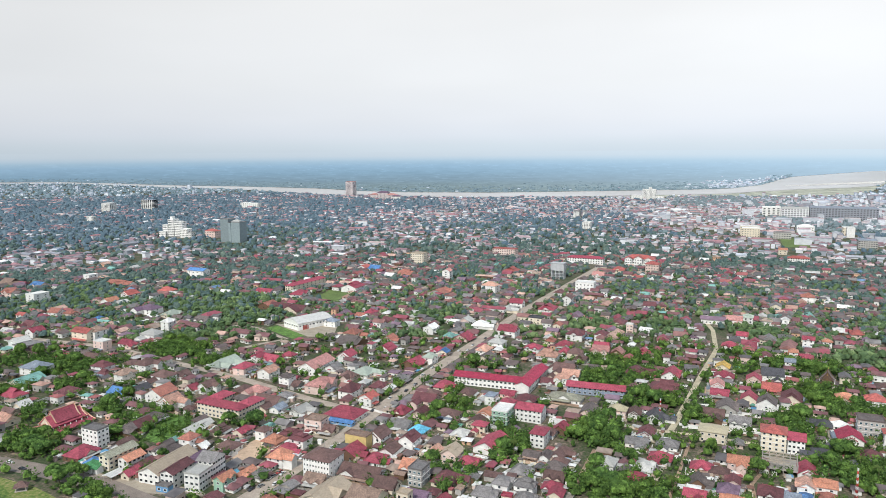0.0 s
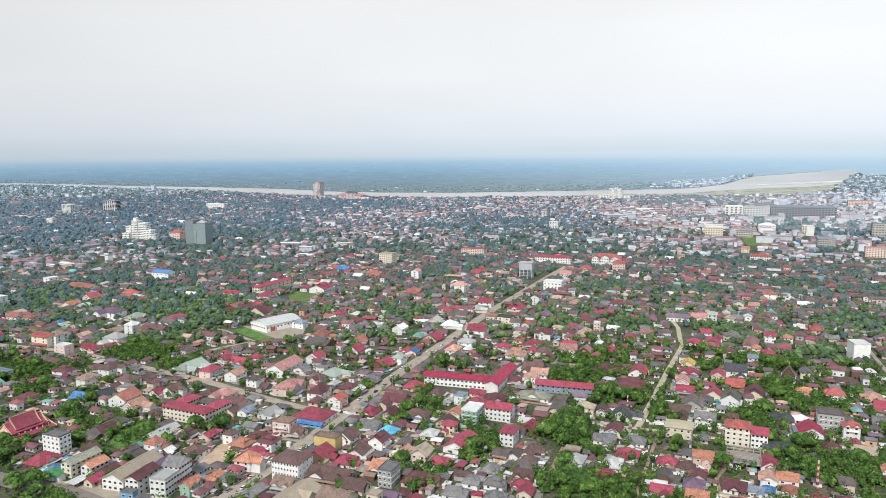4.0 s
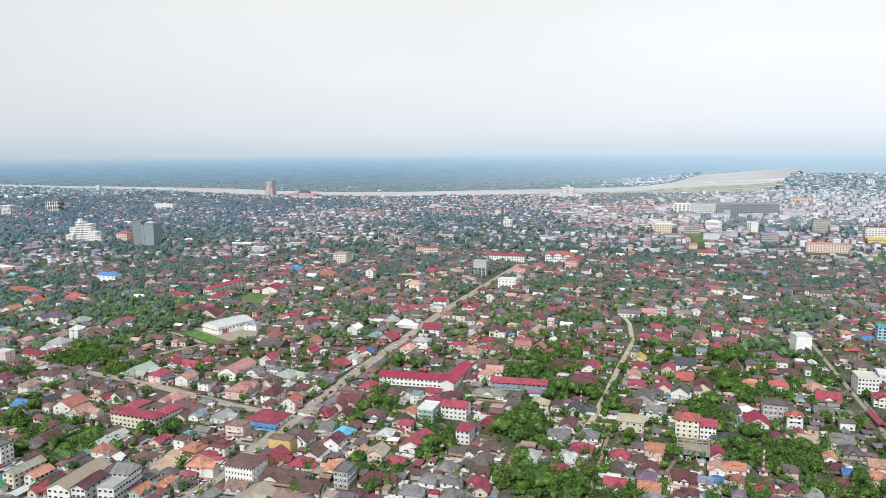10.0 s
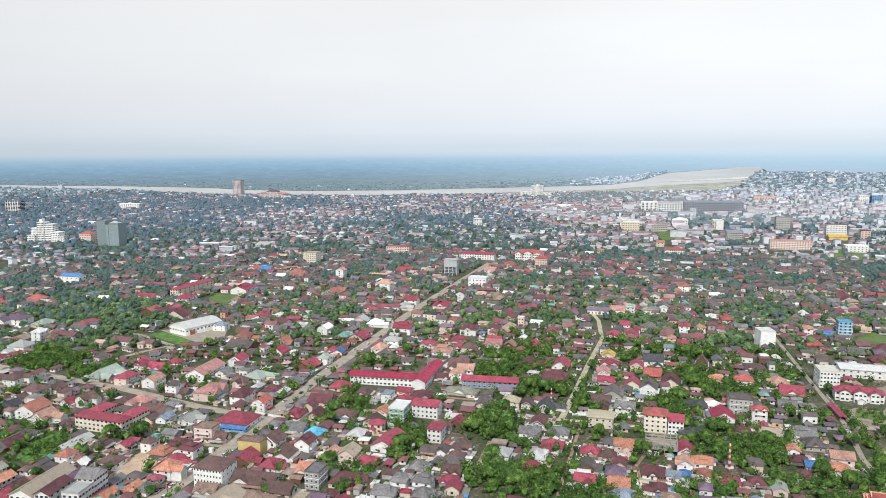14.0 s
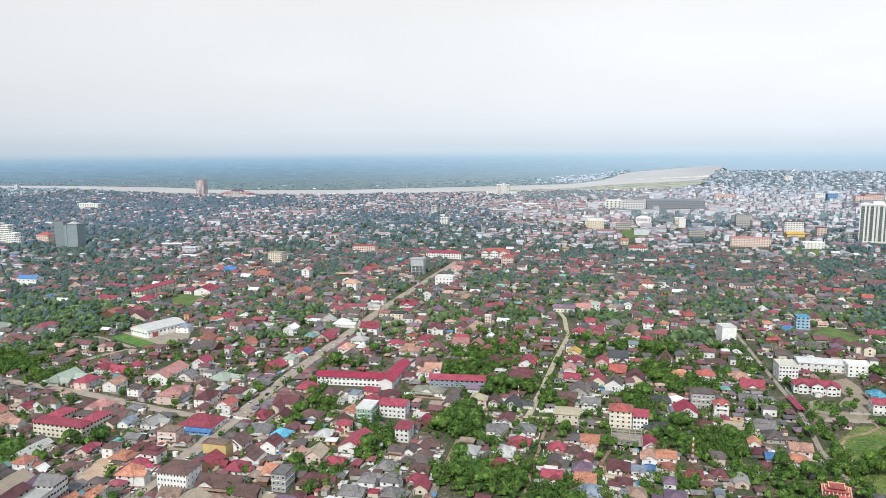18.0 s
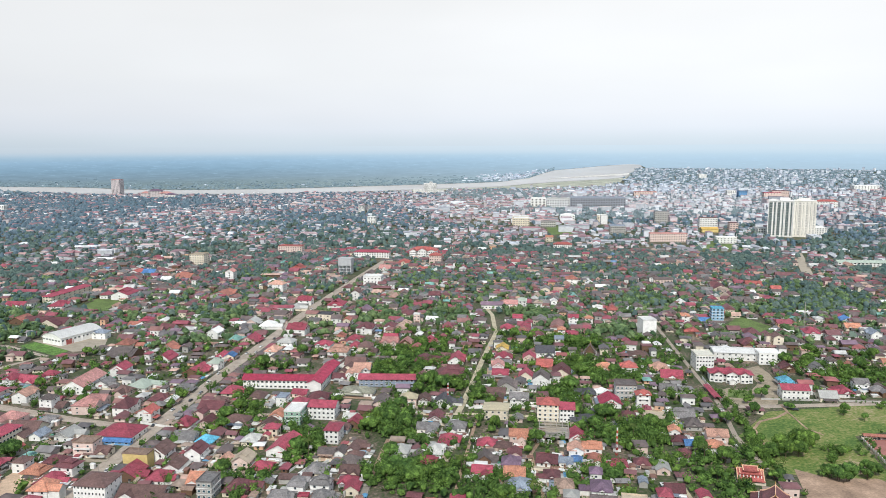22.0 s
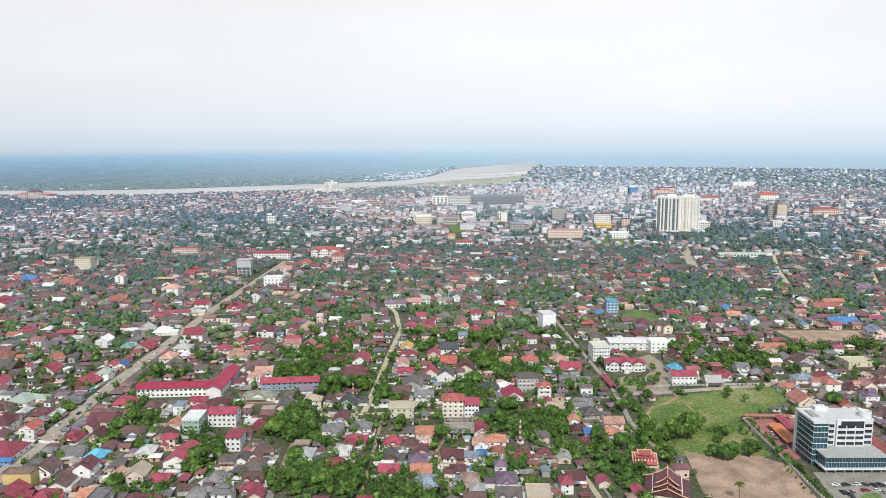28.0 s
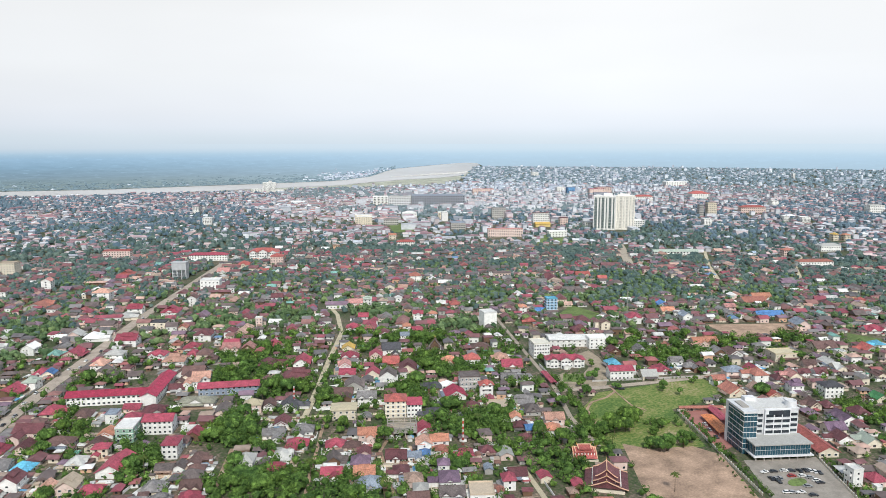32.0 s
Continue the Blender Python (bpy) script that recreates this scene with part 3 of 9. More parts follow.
yard("bare_ground", [(299.0, 304.0), (308.0, 290.0), (333.0, 280.0), (338.0, 264.0), (312.0, 219.0), (300.0, 201.0), (252.0, 229.0), (273.0, 264.0)], "dirt", 0.035, "bare reddish earth on an empty lot")
yard("carpark", [(343.0, 252.0), (383.0, 234.0), (354.0, 189.0), (328.0, 182.0), (304.0, 196.0)], "carpark_paving", 0.040, "paved car park in front of an office building")
yard("courtyard", [(371.0, 325.0), (408.0, 314.0), (355.0, 268.0), (341.0, 266.0)], "brick_paving", 0.045, "red paved yard with carports")
yard("sports_field", [(-183.6, 723.5), (-172.9, 734.0), (-134.8, 695.3), (-145.5, 679.5)], "lush_grass", 0.050, "small bright green grass field")
yard("sports_field", [(-161.0, 869.0), (-148.0, 934.0), (-118.0, 903.0), (-132.0, 851.0)], "grass", 0.055, "small green school field")
yard("hall_yard", [(-177.0, 741.0), (-110.0, 744.0), (-108.0, 687.0), (-133.0, 688.0)], "paving", 0.060, "pale concrete yard round a hall")
yard("sports_field", [(688.4, 1447.6), (741.0, 1447.3), (681.5, 1310.3), (633.2, 1312.8)], "grass", 0.070, "green grass field among far houses")
yard("sports_field", [(838.4, 1131.6), (894.5, 1123.2), (823.9, 1024.3), (771.4, 1033.9)], "grass", 0.075, "broad green grass field among far houses")
yard("forecourt", [(-200.7, 388.3), (-170.5, 377.5), (-140.0, 368.0), (-127.6, 361.5), (-125.8, 357.4), (-160.0, 362.0), (-191.9, 373.6)], "paving", 0.118, "paved forecourt in front of shops", "forecourt")
yard("overgrown_lot", [(-190.0, 480.0), (-170.0, 469.0), (-172.0, 453.0), (-171.0, 432.0), (-180.0, 428.5), (-190.0, 436.0), (-193.0, 455.0)], "lush_grass", 0.115, "overgrown bright green lot", "lot")
yard("school_yard", [(356.0, 428.0), (366.4, 418.0), (383.0, 430.0), (396.0, 462.0), (414.0, 466.0), (408.0, 446.0), (392.0, 418.0), (366.0, 390.5), (353.0, 384.0), (334.0, 395.0), (340.0, 425.0)], "court_earth", 0.065, "pale earth court and drive before a school")
yard("garden_bed", [(353.1, 426.4), (366.4, 417.0), (355.2, 402.2), (341.0, 411.9)], "grass", 0.090, "planted lawn with clipped shrubs before a school", "garden")
yard("sand_lot", [(-132.0, 411.0), (-117.0, 436.0), (-101.0, 414.0), (-120.0, 395.0)], "sand", 0.070, "cleared sandy lot")
yard("green_plot", [(517.0, 614.0), (517.0, 567.0), (479.0, 541.0), (470.0, 580.0)], "grass", 0.075, "small green plot")
yard("green_plot", [(668.0, 387.0), (676.0, 359.0), (653.0, 346.0), (639.0, 369.0)], "grass", 0.080, "small green plot")
yard("dirt_strip", [(577.0, 477.0), (657.0, 438.0), (644.0, 405.0), (561.0, 430.0)], "dirt", 0.085, "strip of bare pale earth")
yard("far_green", [(820.0, 1076.0), (892.0, 1081.0), (869.0, 1020.0), (787.0, 1016.0)], "grass", 0.090, "green plot by the town")
yard("far_green", [(1036.0, 823.0), (1105.0, 823.0), (1061.0, 785.0), (1002.0, 790.0)], "grass", 0.095, "green plot among houses")
# wooded gardens: centre and radius
road("footpath", [(366.0, 388.0), (359.8, 375.0), (346.0, 369.0), (330.3, 367.0), (318.5, 358.3), (308.0, 340.0), (301.0, 322.0)], 1.8, "dirt", 0.32, "worn pale path across a field", "path")
road("footpath", [(359.8, 375.0), (354.8, 361.0), (350.0, 348.0), (352.0, 336.0)], 1.1, "dirt", 0.33, "narrow worn path across a field", "path")
GROVES = []
GROVES += [(-373, 609, 20), (-320, 584, 23), (-247, 658, 20), (-258, 439, 18), (-250, 417, 14), (-186, 466, 17), (-139, 465, 10), (-290, 684, 19), (42, 424, 14), (-36, 527, 12), (32, 592, 17), (-184, 451, 15), (-235, 518, 11), (-136, 465, 11), (-172, 367, 17), (-184, 364, 12), (5, 397, 12), (-8, 372, 7), (-184, 416, 5), (-111, 441, 7), (97, 435, 19), (89, 366, 21), (73, 372, 12), (104, 354, 17), (119, 608, 19), (142, 585, 17), (177, 604, 15), (35, 451, 12), (31, 414, 13), (6, 537, 11)]
GROVES += [(7, 477, 14), (125, 334, 18), (141, 318, 15), (107, 462, 11), (274, 501, 19), (278, 481, 16), (256, 382, 17), (236, 365, 16), (214, 384, 13), (252, 356, 11), (261, 317, 22), (247, 295, 19), (263, 330, 14), (296, 331, 16), (331, 335, 14), (326, 289, 10), (311, 293, 10), (176, 465, 13), (164, 492, 10), (313, 421, 12), (322, 482, 12), (487, 406, 11), (512, 454, 11), (447, 316, 10), (471, 253, 15), (478, 272, 10), (422, 366, 9), (406, 368, 8), (354, 405, 9), (283, 585, 16)]
GROVES += [(306, 572, 16), (555, 407, 9), (480, 472, 10), (396, 244, 6), (369, 213, 4), (279, 302, 10), (190, 328, 9), (227, 442, 10), (139, 493, 12), (153, 499, 12), (171, 403, 6), (60, 379, 6), (-497, 1149, 37), (-464, 914, 33), (-492, 846, 27), (-306, 840, 27), (-262, 808, 26), (-215, 778, 25), (120, 895, 22), (39, 1022, 29), (-35, 816, 26), (259, 928, 34), (312, 888, 25), (442, 1110, 31), (317, 689, 22), (501, 920, 30), (521, 918, 30), (360, 589, 28), (693, 666, 44), (622, 624, 34)]
GROVES += [(892, 765, 44), (1084, 594, 51), (565, 621, 26), (302, 676, 24), (795, 962, 39), (540, 1110, 39), (382, 892, 31), (609, 867, 34)]
GROVES += [(-731, 1253, 55), (-610, 1153, 51), (-502, 916, 33), (-460, 953, 38), (-442, 1017, 41), (-513, 847, 37), (-334, 941, 34), (-306, 840, 34), (-280, 866, 35), (-480, 781, 25), (-419, 822, 23), (-331, 730, 17), (-214, 773, 28), (-252, 865, 28), (-225, 727, 24), (-250, 683, 25), (-284, 1140, 27), (-224, 1265, 30), (-685, 1156, 37), (-365, 783, 19), (-405, 757, 17), (-429, 1090, 26), (-190, 778, 16), (-385, 686, 11), (1018, 631, 42), (918, 537, 30), (603, 401, 16), (532, 420, 18)]
GROVES += [(-335, 595, 24), (-292, 547, 18), (-298, 594, 20), (-325, 521, 18), (-295, 484, 14), (-255, 637, 22), (-237, 646, 18), (-232, 489, 12), (-202, 461, 18), (-205, 441, 12), (-244, 820, 34), (-290, 824, 30), (-445, 886, 36), (-447, 838, 30), (-238, 642, 24), (-196, 604, 18), (-153, 600, 12), (-27, 685, 18), (-5, 798, 28), (-314, 598, 20), (128, 546, 22), (154, 557, 18)]
GROVES += [(-1, 768, 24), (459, 714, 34), (530, 643, 26), (226, 707, 24), (277, 592, 16), (301, 558, 18), (159, 726, 24), (665, 634, 40), (487, 424, 14), (682, 710, 36), (764, 547, 34), (356, 601, 16), (453, 439, 20), (440, 455, 13), (462, 415, 16), (445, 403, 10)]
GROVES += [(281, 481, 14), (269, 505, 10), (237, 455, 12), (227, 458, 8), (229, 367, 15), (248, 370, 14), (169, 460, 9), (159, 407, 6), (159, 494, 10), (293, 470, 12), (228, 335, 10), (240, 404, 8), (43, 420, 11), (37, 404, 10), (92, 438, 14), (107, 440, 12), (13, 382, 8), (1, 368, 8), (87, 361, 15), (100, 370, 12), (47, 384, 7), (124, 552, 14), (8, 515, 8), (-10, 458, 7), (111, 410, 9), (75, 371, 7)]
yard("park_lawn", [(-249.0, 382.0), (-223.0, 370.0), (-204.0, 357.0), (-198.0, 343.0), (-229.0, 344.0), (-257.0, 379.0)], "dry_grass", 0.100, "lawn of a small park beside the avenue")

# ---- builders ----
TAKEN = []  # footprints: centre, half sizes, turn, kept free of trees


def unit_window(name, frame_mat, pane_mat):
    """A window one metre square, its sill and frame round a set-back pane, facing -y."""
    v, f = [], []
    for b in ((-0.5, -0.42, -0.12, 0.02, -0.5, 0.5), (0.42, 0.5, -0.12, 0.02, -0.5, 0.5), (-0.42, 0.42, -0.12, 0.02, 0.42, 0.5), (-0.42, 0.42, -0.16, 0.02, -0.5, -0.42)):
        box(v, f, *b)
    n = len(f)
    box(v, f, -0.42, 0.42, -0.07, 0.02, -0.42, 0.42)
    return mesh_from(name, v, f, [frame_mat, pane_mat], [0] * n + [1] * 6)


WINDOW = {"white": unit_window("window", "wall_white", "glass_dark"), "wood": unit_window("window", "door_wood", "glass_dark"), "blue": unit_window("window", "wall_white", "glass_blue")}
DOOR = box_mesh("door", [(-0.5, 0.5, -0.10, 0.03, 0, 1)], "door_wood")


def roof_shape(kind, w, d, over, rise, ridge=True):
    """A pitched roof with thickness, eaves at z = 0, ridge along x."""
    a, b, th = w / 2 + over, d / 2 + over, 0.22
    drop = rise * over / (d / 2)
    v, f = [], []
    if kind == "flat":
        box(v, f, -w / 2 - 0.15, w / 2 + 0.15, -d / 2 - 0.15, d / 2 + 0.15, 0.0, 0.25)
        for q in ((-w / 2 - 0.15, w / 2 + 0.15, -d / 2 - 0.15, -d / 2 + 0.1), (-w / 2 - 0.15, w / 2 + 0.15, d / 2 - 0.1, d / 2 + 0.15), (-w / 2 - 0.15, -w / 2 + 0.1, -d / 2 + 0.1, d / 2 - 0.1), (w / 2 - 0.1, w / 2 + 0.15, -d / 2 + 0.1, d / 2 - 0.1)):
            box(v, f, *q, 0.25, 0.9)
        return v, f
    e = a - (b if kind == "hip" else 0)
    e = max(e, a * 0.12) if kind == "hip" else a
    lo = -drop
    top = [(-a, -b, lo + th), (a, -b, lo + th), (a, b, lo + th), (-a, b, lo + th), (-e, 0, rise + th), (e, 0, rise + th)]
    bot = [(-a, -b, lo), (a, -b, lo), (a, b, lo), (-a, b, lo), (-e, 0, rise), (e, 0, rise)]
    v = top + bot
    f = [(0, 1, 5, 4), (2, 3, 4, 5), (6, 10, 11, 7), (8, 11, 10, 9), (0, 6, 7, 1), (2, 8, 9, 3)]
    if kind == "hip":
        f += [(1, 2, 5), (3, 0, 4), (7, 11, 8), (9, 10, 6), (1, 7, 8, 2), (3, 9, 6, 0)]
    else:
        f += [(1, 7, 11, 5), (5, 11, 8, 2), (3, 9, 10, 4), (4, 10, 6, 0)]
    if ridge:  # ridge cap
        box(v, f, -e, e, -0.16, 0.16, rise + th - 0.04, rise + th + 0.12)
    return v, f


def roof_mesh(kind, w, d, over, rise, mat, ridge=True):
    return mesh_from("roof", *roof_shape(kind, w, d, over, rise, ridge), [mat])


def joined(name, pieces, mats):
    """One mesh out of pieces: corners, faces, pose, slot."""
    V, F, I = [], [], []
    for v, f, m, slot in pieces:
        n = len(V)
        V += [tuple(m @ Vector(q)) for q in v]
        F += [tuple(n + i for i in q) for q in f]
        I += [slot] * len(f)
    return mesh_from(name, V, F, mats, I)


def cross_gable(off, s, width, reach, rise, eave):
    """A gable across a roof, facing side s of the y axis: its roof shell and the pale infill under it."""
    turn = Matrix.Translation((off, s * reach / 2, eave)) @ Matrix.Rotation(math.pi / 2, 4, "Z")
    v, f = roof_shape("gable", reach, width, 0.45, rise)
    y = s * (reach + 0.1)
    a = width / 2
    infill = [(off - a, y, eave), (off + a, y, eave), (off, y, eave + rise), (off - a, y - s * 0.2, eave), (off + a, y - s * 0.2, eave), (off, y - s * 0.2, eave + rise)]
    g = [(0, 1, 2), (5, 4, 3), (0, 3, 4, 1), (1, 4, 5, 2), (2, 5, 3, 0)]
    return [(v, f, turn, 0), (infill, g if s < 0 else [q[::-1] for q in g], Matrix(), 1)]


def wall_mesh(w, d, h, mat, gable=0.0):
    v, f = [], []
    box(v, f, -w / 2, w / 2, -d / 2, d / 2, -0.2, h)
    if gable:
        n = len(v)
        for s in (-1, 1):
            x0, x1 = s * w / 2, s * (w / 2 - 0.2)
            v += [(x0, -d / 2, h), (x0, d / 2, h), (x0, 0, h + gable), (x1, -d / 2, h), (x1, d / 2, h), (x1, 0, h + gable)]
            f += [(n, n + 1, n + 2), (n + 3, n + 5, n + 4), (n, n + 2, n + 5, n + 3), (n + 1, n + 4, n + 5, n + 2)]
            n += 6
    return mesh_from("wall", v, f, [mat])


def put_windows(root, m, w, d, storeys, sh, nx, ny, kind="white", ww=1.3, wh=1.3, z0=0.9, names="window"):
    """Windows on the two walls that face the hovering height, over all storeys."""
    inv = m.inverted() @ Vector((0, 0, 0))
    if inv.length > 760:
        # far off: one part holds the glazing of a front, too small to pick apart
        for s, span, n, axis in ((-1 if inv.y < 0 else 1, w, nx, "y"), (-1 if inv.x < 0 else 1, d, ny, "x")):
            o = s * (d if axis == "y" else w) / 2
            e = sorted((o, o + s * 0.12))
            cells = []
            for k in range(storeys):
                z = k * sh + z0
                for i in range(n):
                    c = (i + 0.5) / n * span - span / 2
                    cells.append((c - ww / 2, c + ww / 2, *e, z, z + wh) if axis == "y" else (*e, c - ww / 2, c + ww / 2, z, z + wh))
            if cells:
                part("glazing", box_mesh("glazing", cells, "glass_dark"), root)["kind"] = "stuff"
        return
    sides = [(-1, w, nx, "y") if inv.y < 0 else (1, w, nx, "y"), (-1, d, ny, "x") if inv.x < 0 else (1, d, ny, "x")]
    for s, span, n, axis in sides:
        for k in range(storeys):
            for i in range(n):
                u = (i + 0.5) / n * span - span / 2
                if axis == "y":
                    place = Matrix.Translation((u, s * d / 2, k * sh + z0 + wh / 2)) @ (Matrix.Rotation(math.pi, 4, "Z") if s > 0 else Matrix())
                else:
                    place = Matrix.Translation((s * w / 2, u, k * sh + z0 + wh / 2)) @ Matrix.Rotation(s * math.pi / 2, 4, "Z")
                part(names, WINDOW[kind], root, place @ Matrix.Diagonal((ww, 1, wh, 1)))


WORDS = {"maroon": "maroon", "crimson": "crimson", "red": "bright red", "magenta": "magenta", "terracotta": "terracotta", "orange": "orange tiled", "peach": "pale orange tiled", "pink": "faded pink",
         "brown": "weathered brown", "greybrown": "grey-brown", "sage": "dull green-grey", "tan": "tan", "beige": "beige", "sand": "sandy yellow", "grey": "grey", "darkgrey": "dark grey", "palegrey": "pale grey", "bluegrey": "blue-grey", "rust": "rusty red",
         "blue": "blue", "cyan": "light blue", "purple": "purple-brown", "white": "white", "seagreen": "sea-green", "palegreen": "pale green", "green": "green", "yellow": "yellow"}
WALL_WORDS = {"white": "white", "cream": "cream", "pinkwall": "pink", "yellowwall": "yellow", "greywall": "grey", "wood": "wooden", "greenwall": "green", "bluewall": "blue", "concrete": "concrete", "peachwall": "peach"}
KIND_WORDS = {"gable": "gabled", "hip": "hipped", "flat": "flat"}
rng = random.Random(11)


HOUSES = []


def house(x, y, w, d, turn, storeys, roof, wall, kind):
    """A town house: walls, a roof with cross gables or tiers, windows and door on the sides that face the camera, wing,
    lean-to, balcony.
    """
    sh = 3.0
    h = sh * storeys + rng.uniform(0.0, 0.5)
    if wall in ("greywall", "wood", "pinkwall") and rng.random() < 0.28:
        wall = rng.choice(("white", "white", "cream"))
    m = pose(x, y, 0, 0, 0, turn)
    far_off = math.hypot(x, y) > 640
    size = "small" if w < 9.5 else "large" if w > 16 else ""
    height = {1: "one-storey", 2: "two-storey", 3: "three-storey"}.get(storeys, "four-storey")
    root = tagged(new("house"), " ".join(q for q in (size, height, "house with", WALL_WORDS[wall], "walls and", KIND_WORDS[kind], WORDS[roof], "roof") if q), "house", "houses of the town")
    root.matrix_basis = m
    pitch = rng.uniform(0.50, 0.74)
    rise = min(d / 2 * pitch, 4.2) if kind != "flat" else 0
    over = rng.uniform(0.55, 0.9)
    inv = m.inverted() @ Vector((0, 0, 0))
    s = -1 if inv.y < 0 else 1
    style = rng.random()
    part("wall", wall_mesh(w, d, h, "wall_" + wall, rise if kind == "gable" else 0), root)
    pieces = [(*roof_shape(kind, w, d, over, rise), Matrix(), 0)]
    if kind != "flat":
        if style < 0.22 and w > 8:
            # an upper tier over the middle of the roof
            k = rng.uniform(0.45, 0.6)
            pieces.append((*roof_shape(rng.choice(("gable", kind)), w * k, d * k * 0.9, 0.5, d * k * 0.45 * pitch), Matrix.Translation((rng.uniform(-0.1, 0.1) * w, 0, rise * (1 - k) + rng.uniform(0.5, 0.9))), 0))
        elif style < 0.55 and w > 8:
            # one or two gables on the side that faces the camera
            gw = w * rng.uniform(0.34, 0.46)
            for e in rng.choice(((-1, 1), (-1,), (1,), (0,))):
                pieces += cross_gable(e * w * 0.26, s, gw, d / 2 + rng.uniform(0.5, 1.3), gw / 2 * pitch * 1.05, -0.15)
        if rng.random() < 0.35 and w > 9:
            gw = d * rng.uniform(0.4, 0.55)
            side = cross_gable(0, 1, gw, w / 2 + 0.4, gw / 2 * pitch, -0.1)
            e = -1 if inv.x < 0 else 1
            pieces += [(v, f, Matrix.Rotation(-e * math.pi / 2, 4, "Z") @ q, slot) for v, f, q, slot in side]
    part("roof", joined("roof", pieces, ["roof_" + roof, "wall_" + (wall if wall != "wood" else "cream")]), root, Matrix.Translation((0, 0, h)))
    TAKEN.append((x, y, w / 2 + 0.5, d / 2 + 0.5, turn))
    HOUSES.append((x, y, w, d, turn, s))
    near = math.hypot(x, y) < 520
    put_windows(root, m, w, d, storeys, sh, 2 if far_off else max(2, round(w / (5.2 if near else 6.5))), 1 if far_off else max(1, round(d / (6.4 if near else 8.0))), "wood" if wall in ("cream", "wood") else "white", rng.uniform(1.1, 1.7), rng.uniform(1.1, 1.5))
    if math.hypot(x, y) < 500:
        part("door", DOOR, root, Matrix.Translation((w * rng.uniform(-0.1, 0.1), s * d / 2, 0)) @ (Matrix.Rotation(math.pi, 4, "Z") if s > 0 else Matrix()) @ Matrix.Diagonal((1.1, 1, 2.1, 1)))
    extra = rng.random()
    if kind != "flat" and style > 0.55 and extra < 0.6:
        # a gabled porch or wing across the front
        ww, dd = w * rng.uniform(0.38, 0.5), d * rng.uniform(0.5, 0.7)
        off = rng.choice((-1, 1)) * (w - ww) / 2 * rng.uniform(0.6, 0.95)
        hh = h - rng.choice((0.0, 0.35, 0.6)) if storeys == 1 else h - rng.choice((0.3, 3.0))
        at = Matrix.Translation((off, s * (d / 2 + dd / 2 - 0.9), 0)) @ Matrix.Rotation(math.pi / 2, 4, "Z")
        g = ww / 2 * pitch
        part("wing", wall_mesh(dd + 1.2, ww, hh, "wall_" + wall, g), root, at)
        part("wing_roof", roof_mesh("gable", dd + 1.2, ww, 0.5, g, "roof_" + roof), root, at @ Matrix.Translation((0, 0, hh)))
    elif storeys in (2, 3) and not far_off and extra < 0.55:
        # a balcony with a white parapet along the upper floor
        bw, z = w * rng.uniform(0.45, 0.9), sh * (storeys - 1)
        y0, y1 = sorted((s * d / 2, s * (d / 2 + 1.5)))
        rail = y0 if s < 0 else y1 - 0.12
        part("balcony", box_mesh("balcony", [(-bw / 2, bw / 2, y0, y1, z - 0.18, z), (-bw / 2, bw / 2, rail, rail + 0.12, z, z + 0.95), (-bw / 2, -bw / 2 + 0.12, y0 + 0.12, y1 - 0.12, z, z + 0.95), (bw / 2 - 0.12, bw / 2, y0 + 0.12, y1 - 0.12, z, z + 0.95)], "wall_white"), root)
    elif extra < 0.9 and storeys < 4:
        # a lean-to of sheet metal along one side
        dd = rng.uniform(2.2, 3.6)
        ww = w * rng.uniform(0.55, 0.95)
        th = 0.12
        z0, z1 = 2.3, 2.9
        y0, y1 = s * (d / 2 - 0.05), s * (d / 2 + dd)
        v = [(-ww / 2, y0, z1), (ww / 2, y0, z1), (ww / 2, y1, z0), (-ww / 2, y1, z0)]
        v += [(a, b, c - th) for a, b, c in v]
        f = [(0, 1, 2, 3), (7, 6, 5, 4), (0, 4, 5, 1), (1, 5, 6, 2), (2, 6, 7, 3), (3, 7, 4, 0)]
        me = mesh_from("lean_to", v, f, ["roof_" + rng.choice(("grey", "greybrown", "palegrey", "brown", roof, "bluegrey", "tan"))])
        part("lean_to", me, root, Matrix.Translation((rng.uniform(-0.5, 0.5) * (w - ww), 0, 0)))
        for e in (-1, 1):
            part("post", POST, root, Matrix.Translation((e * (ww / 2 - 0.2), s * (d / 2 + dd - 0.2), 0)) @ Matrix.Diagonal((1, 1, z0 - 0.1, 1)))
    return root


POST = box_mesh("post", [(-0.09, 0.09, -0.09, 0.09, -0.1, 1.0)], "wall_concrete")


def clear_front(x, y, w, d, turn):
    """Keeps trees off the ground on the camera's side of a larger building, so that it stays in view."""
    k = 1 - 6.5 / math.hypot(x, y)
    TAKEN.append((x * k, y * k, w / 2 + 0.5, d / 2 + 0.5, turn))


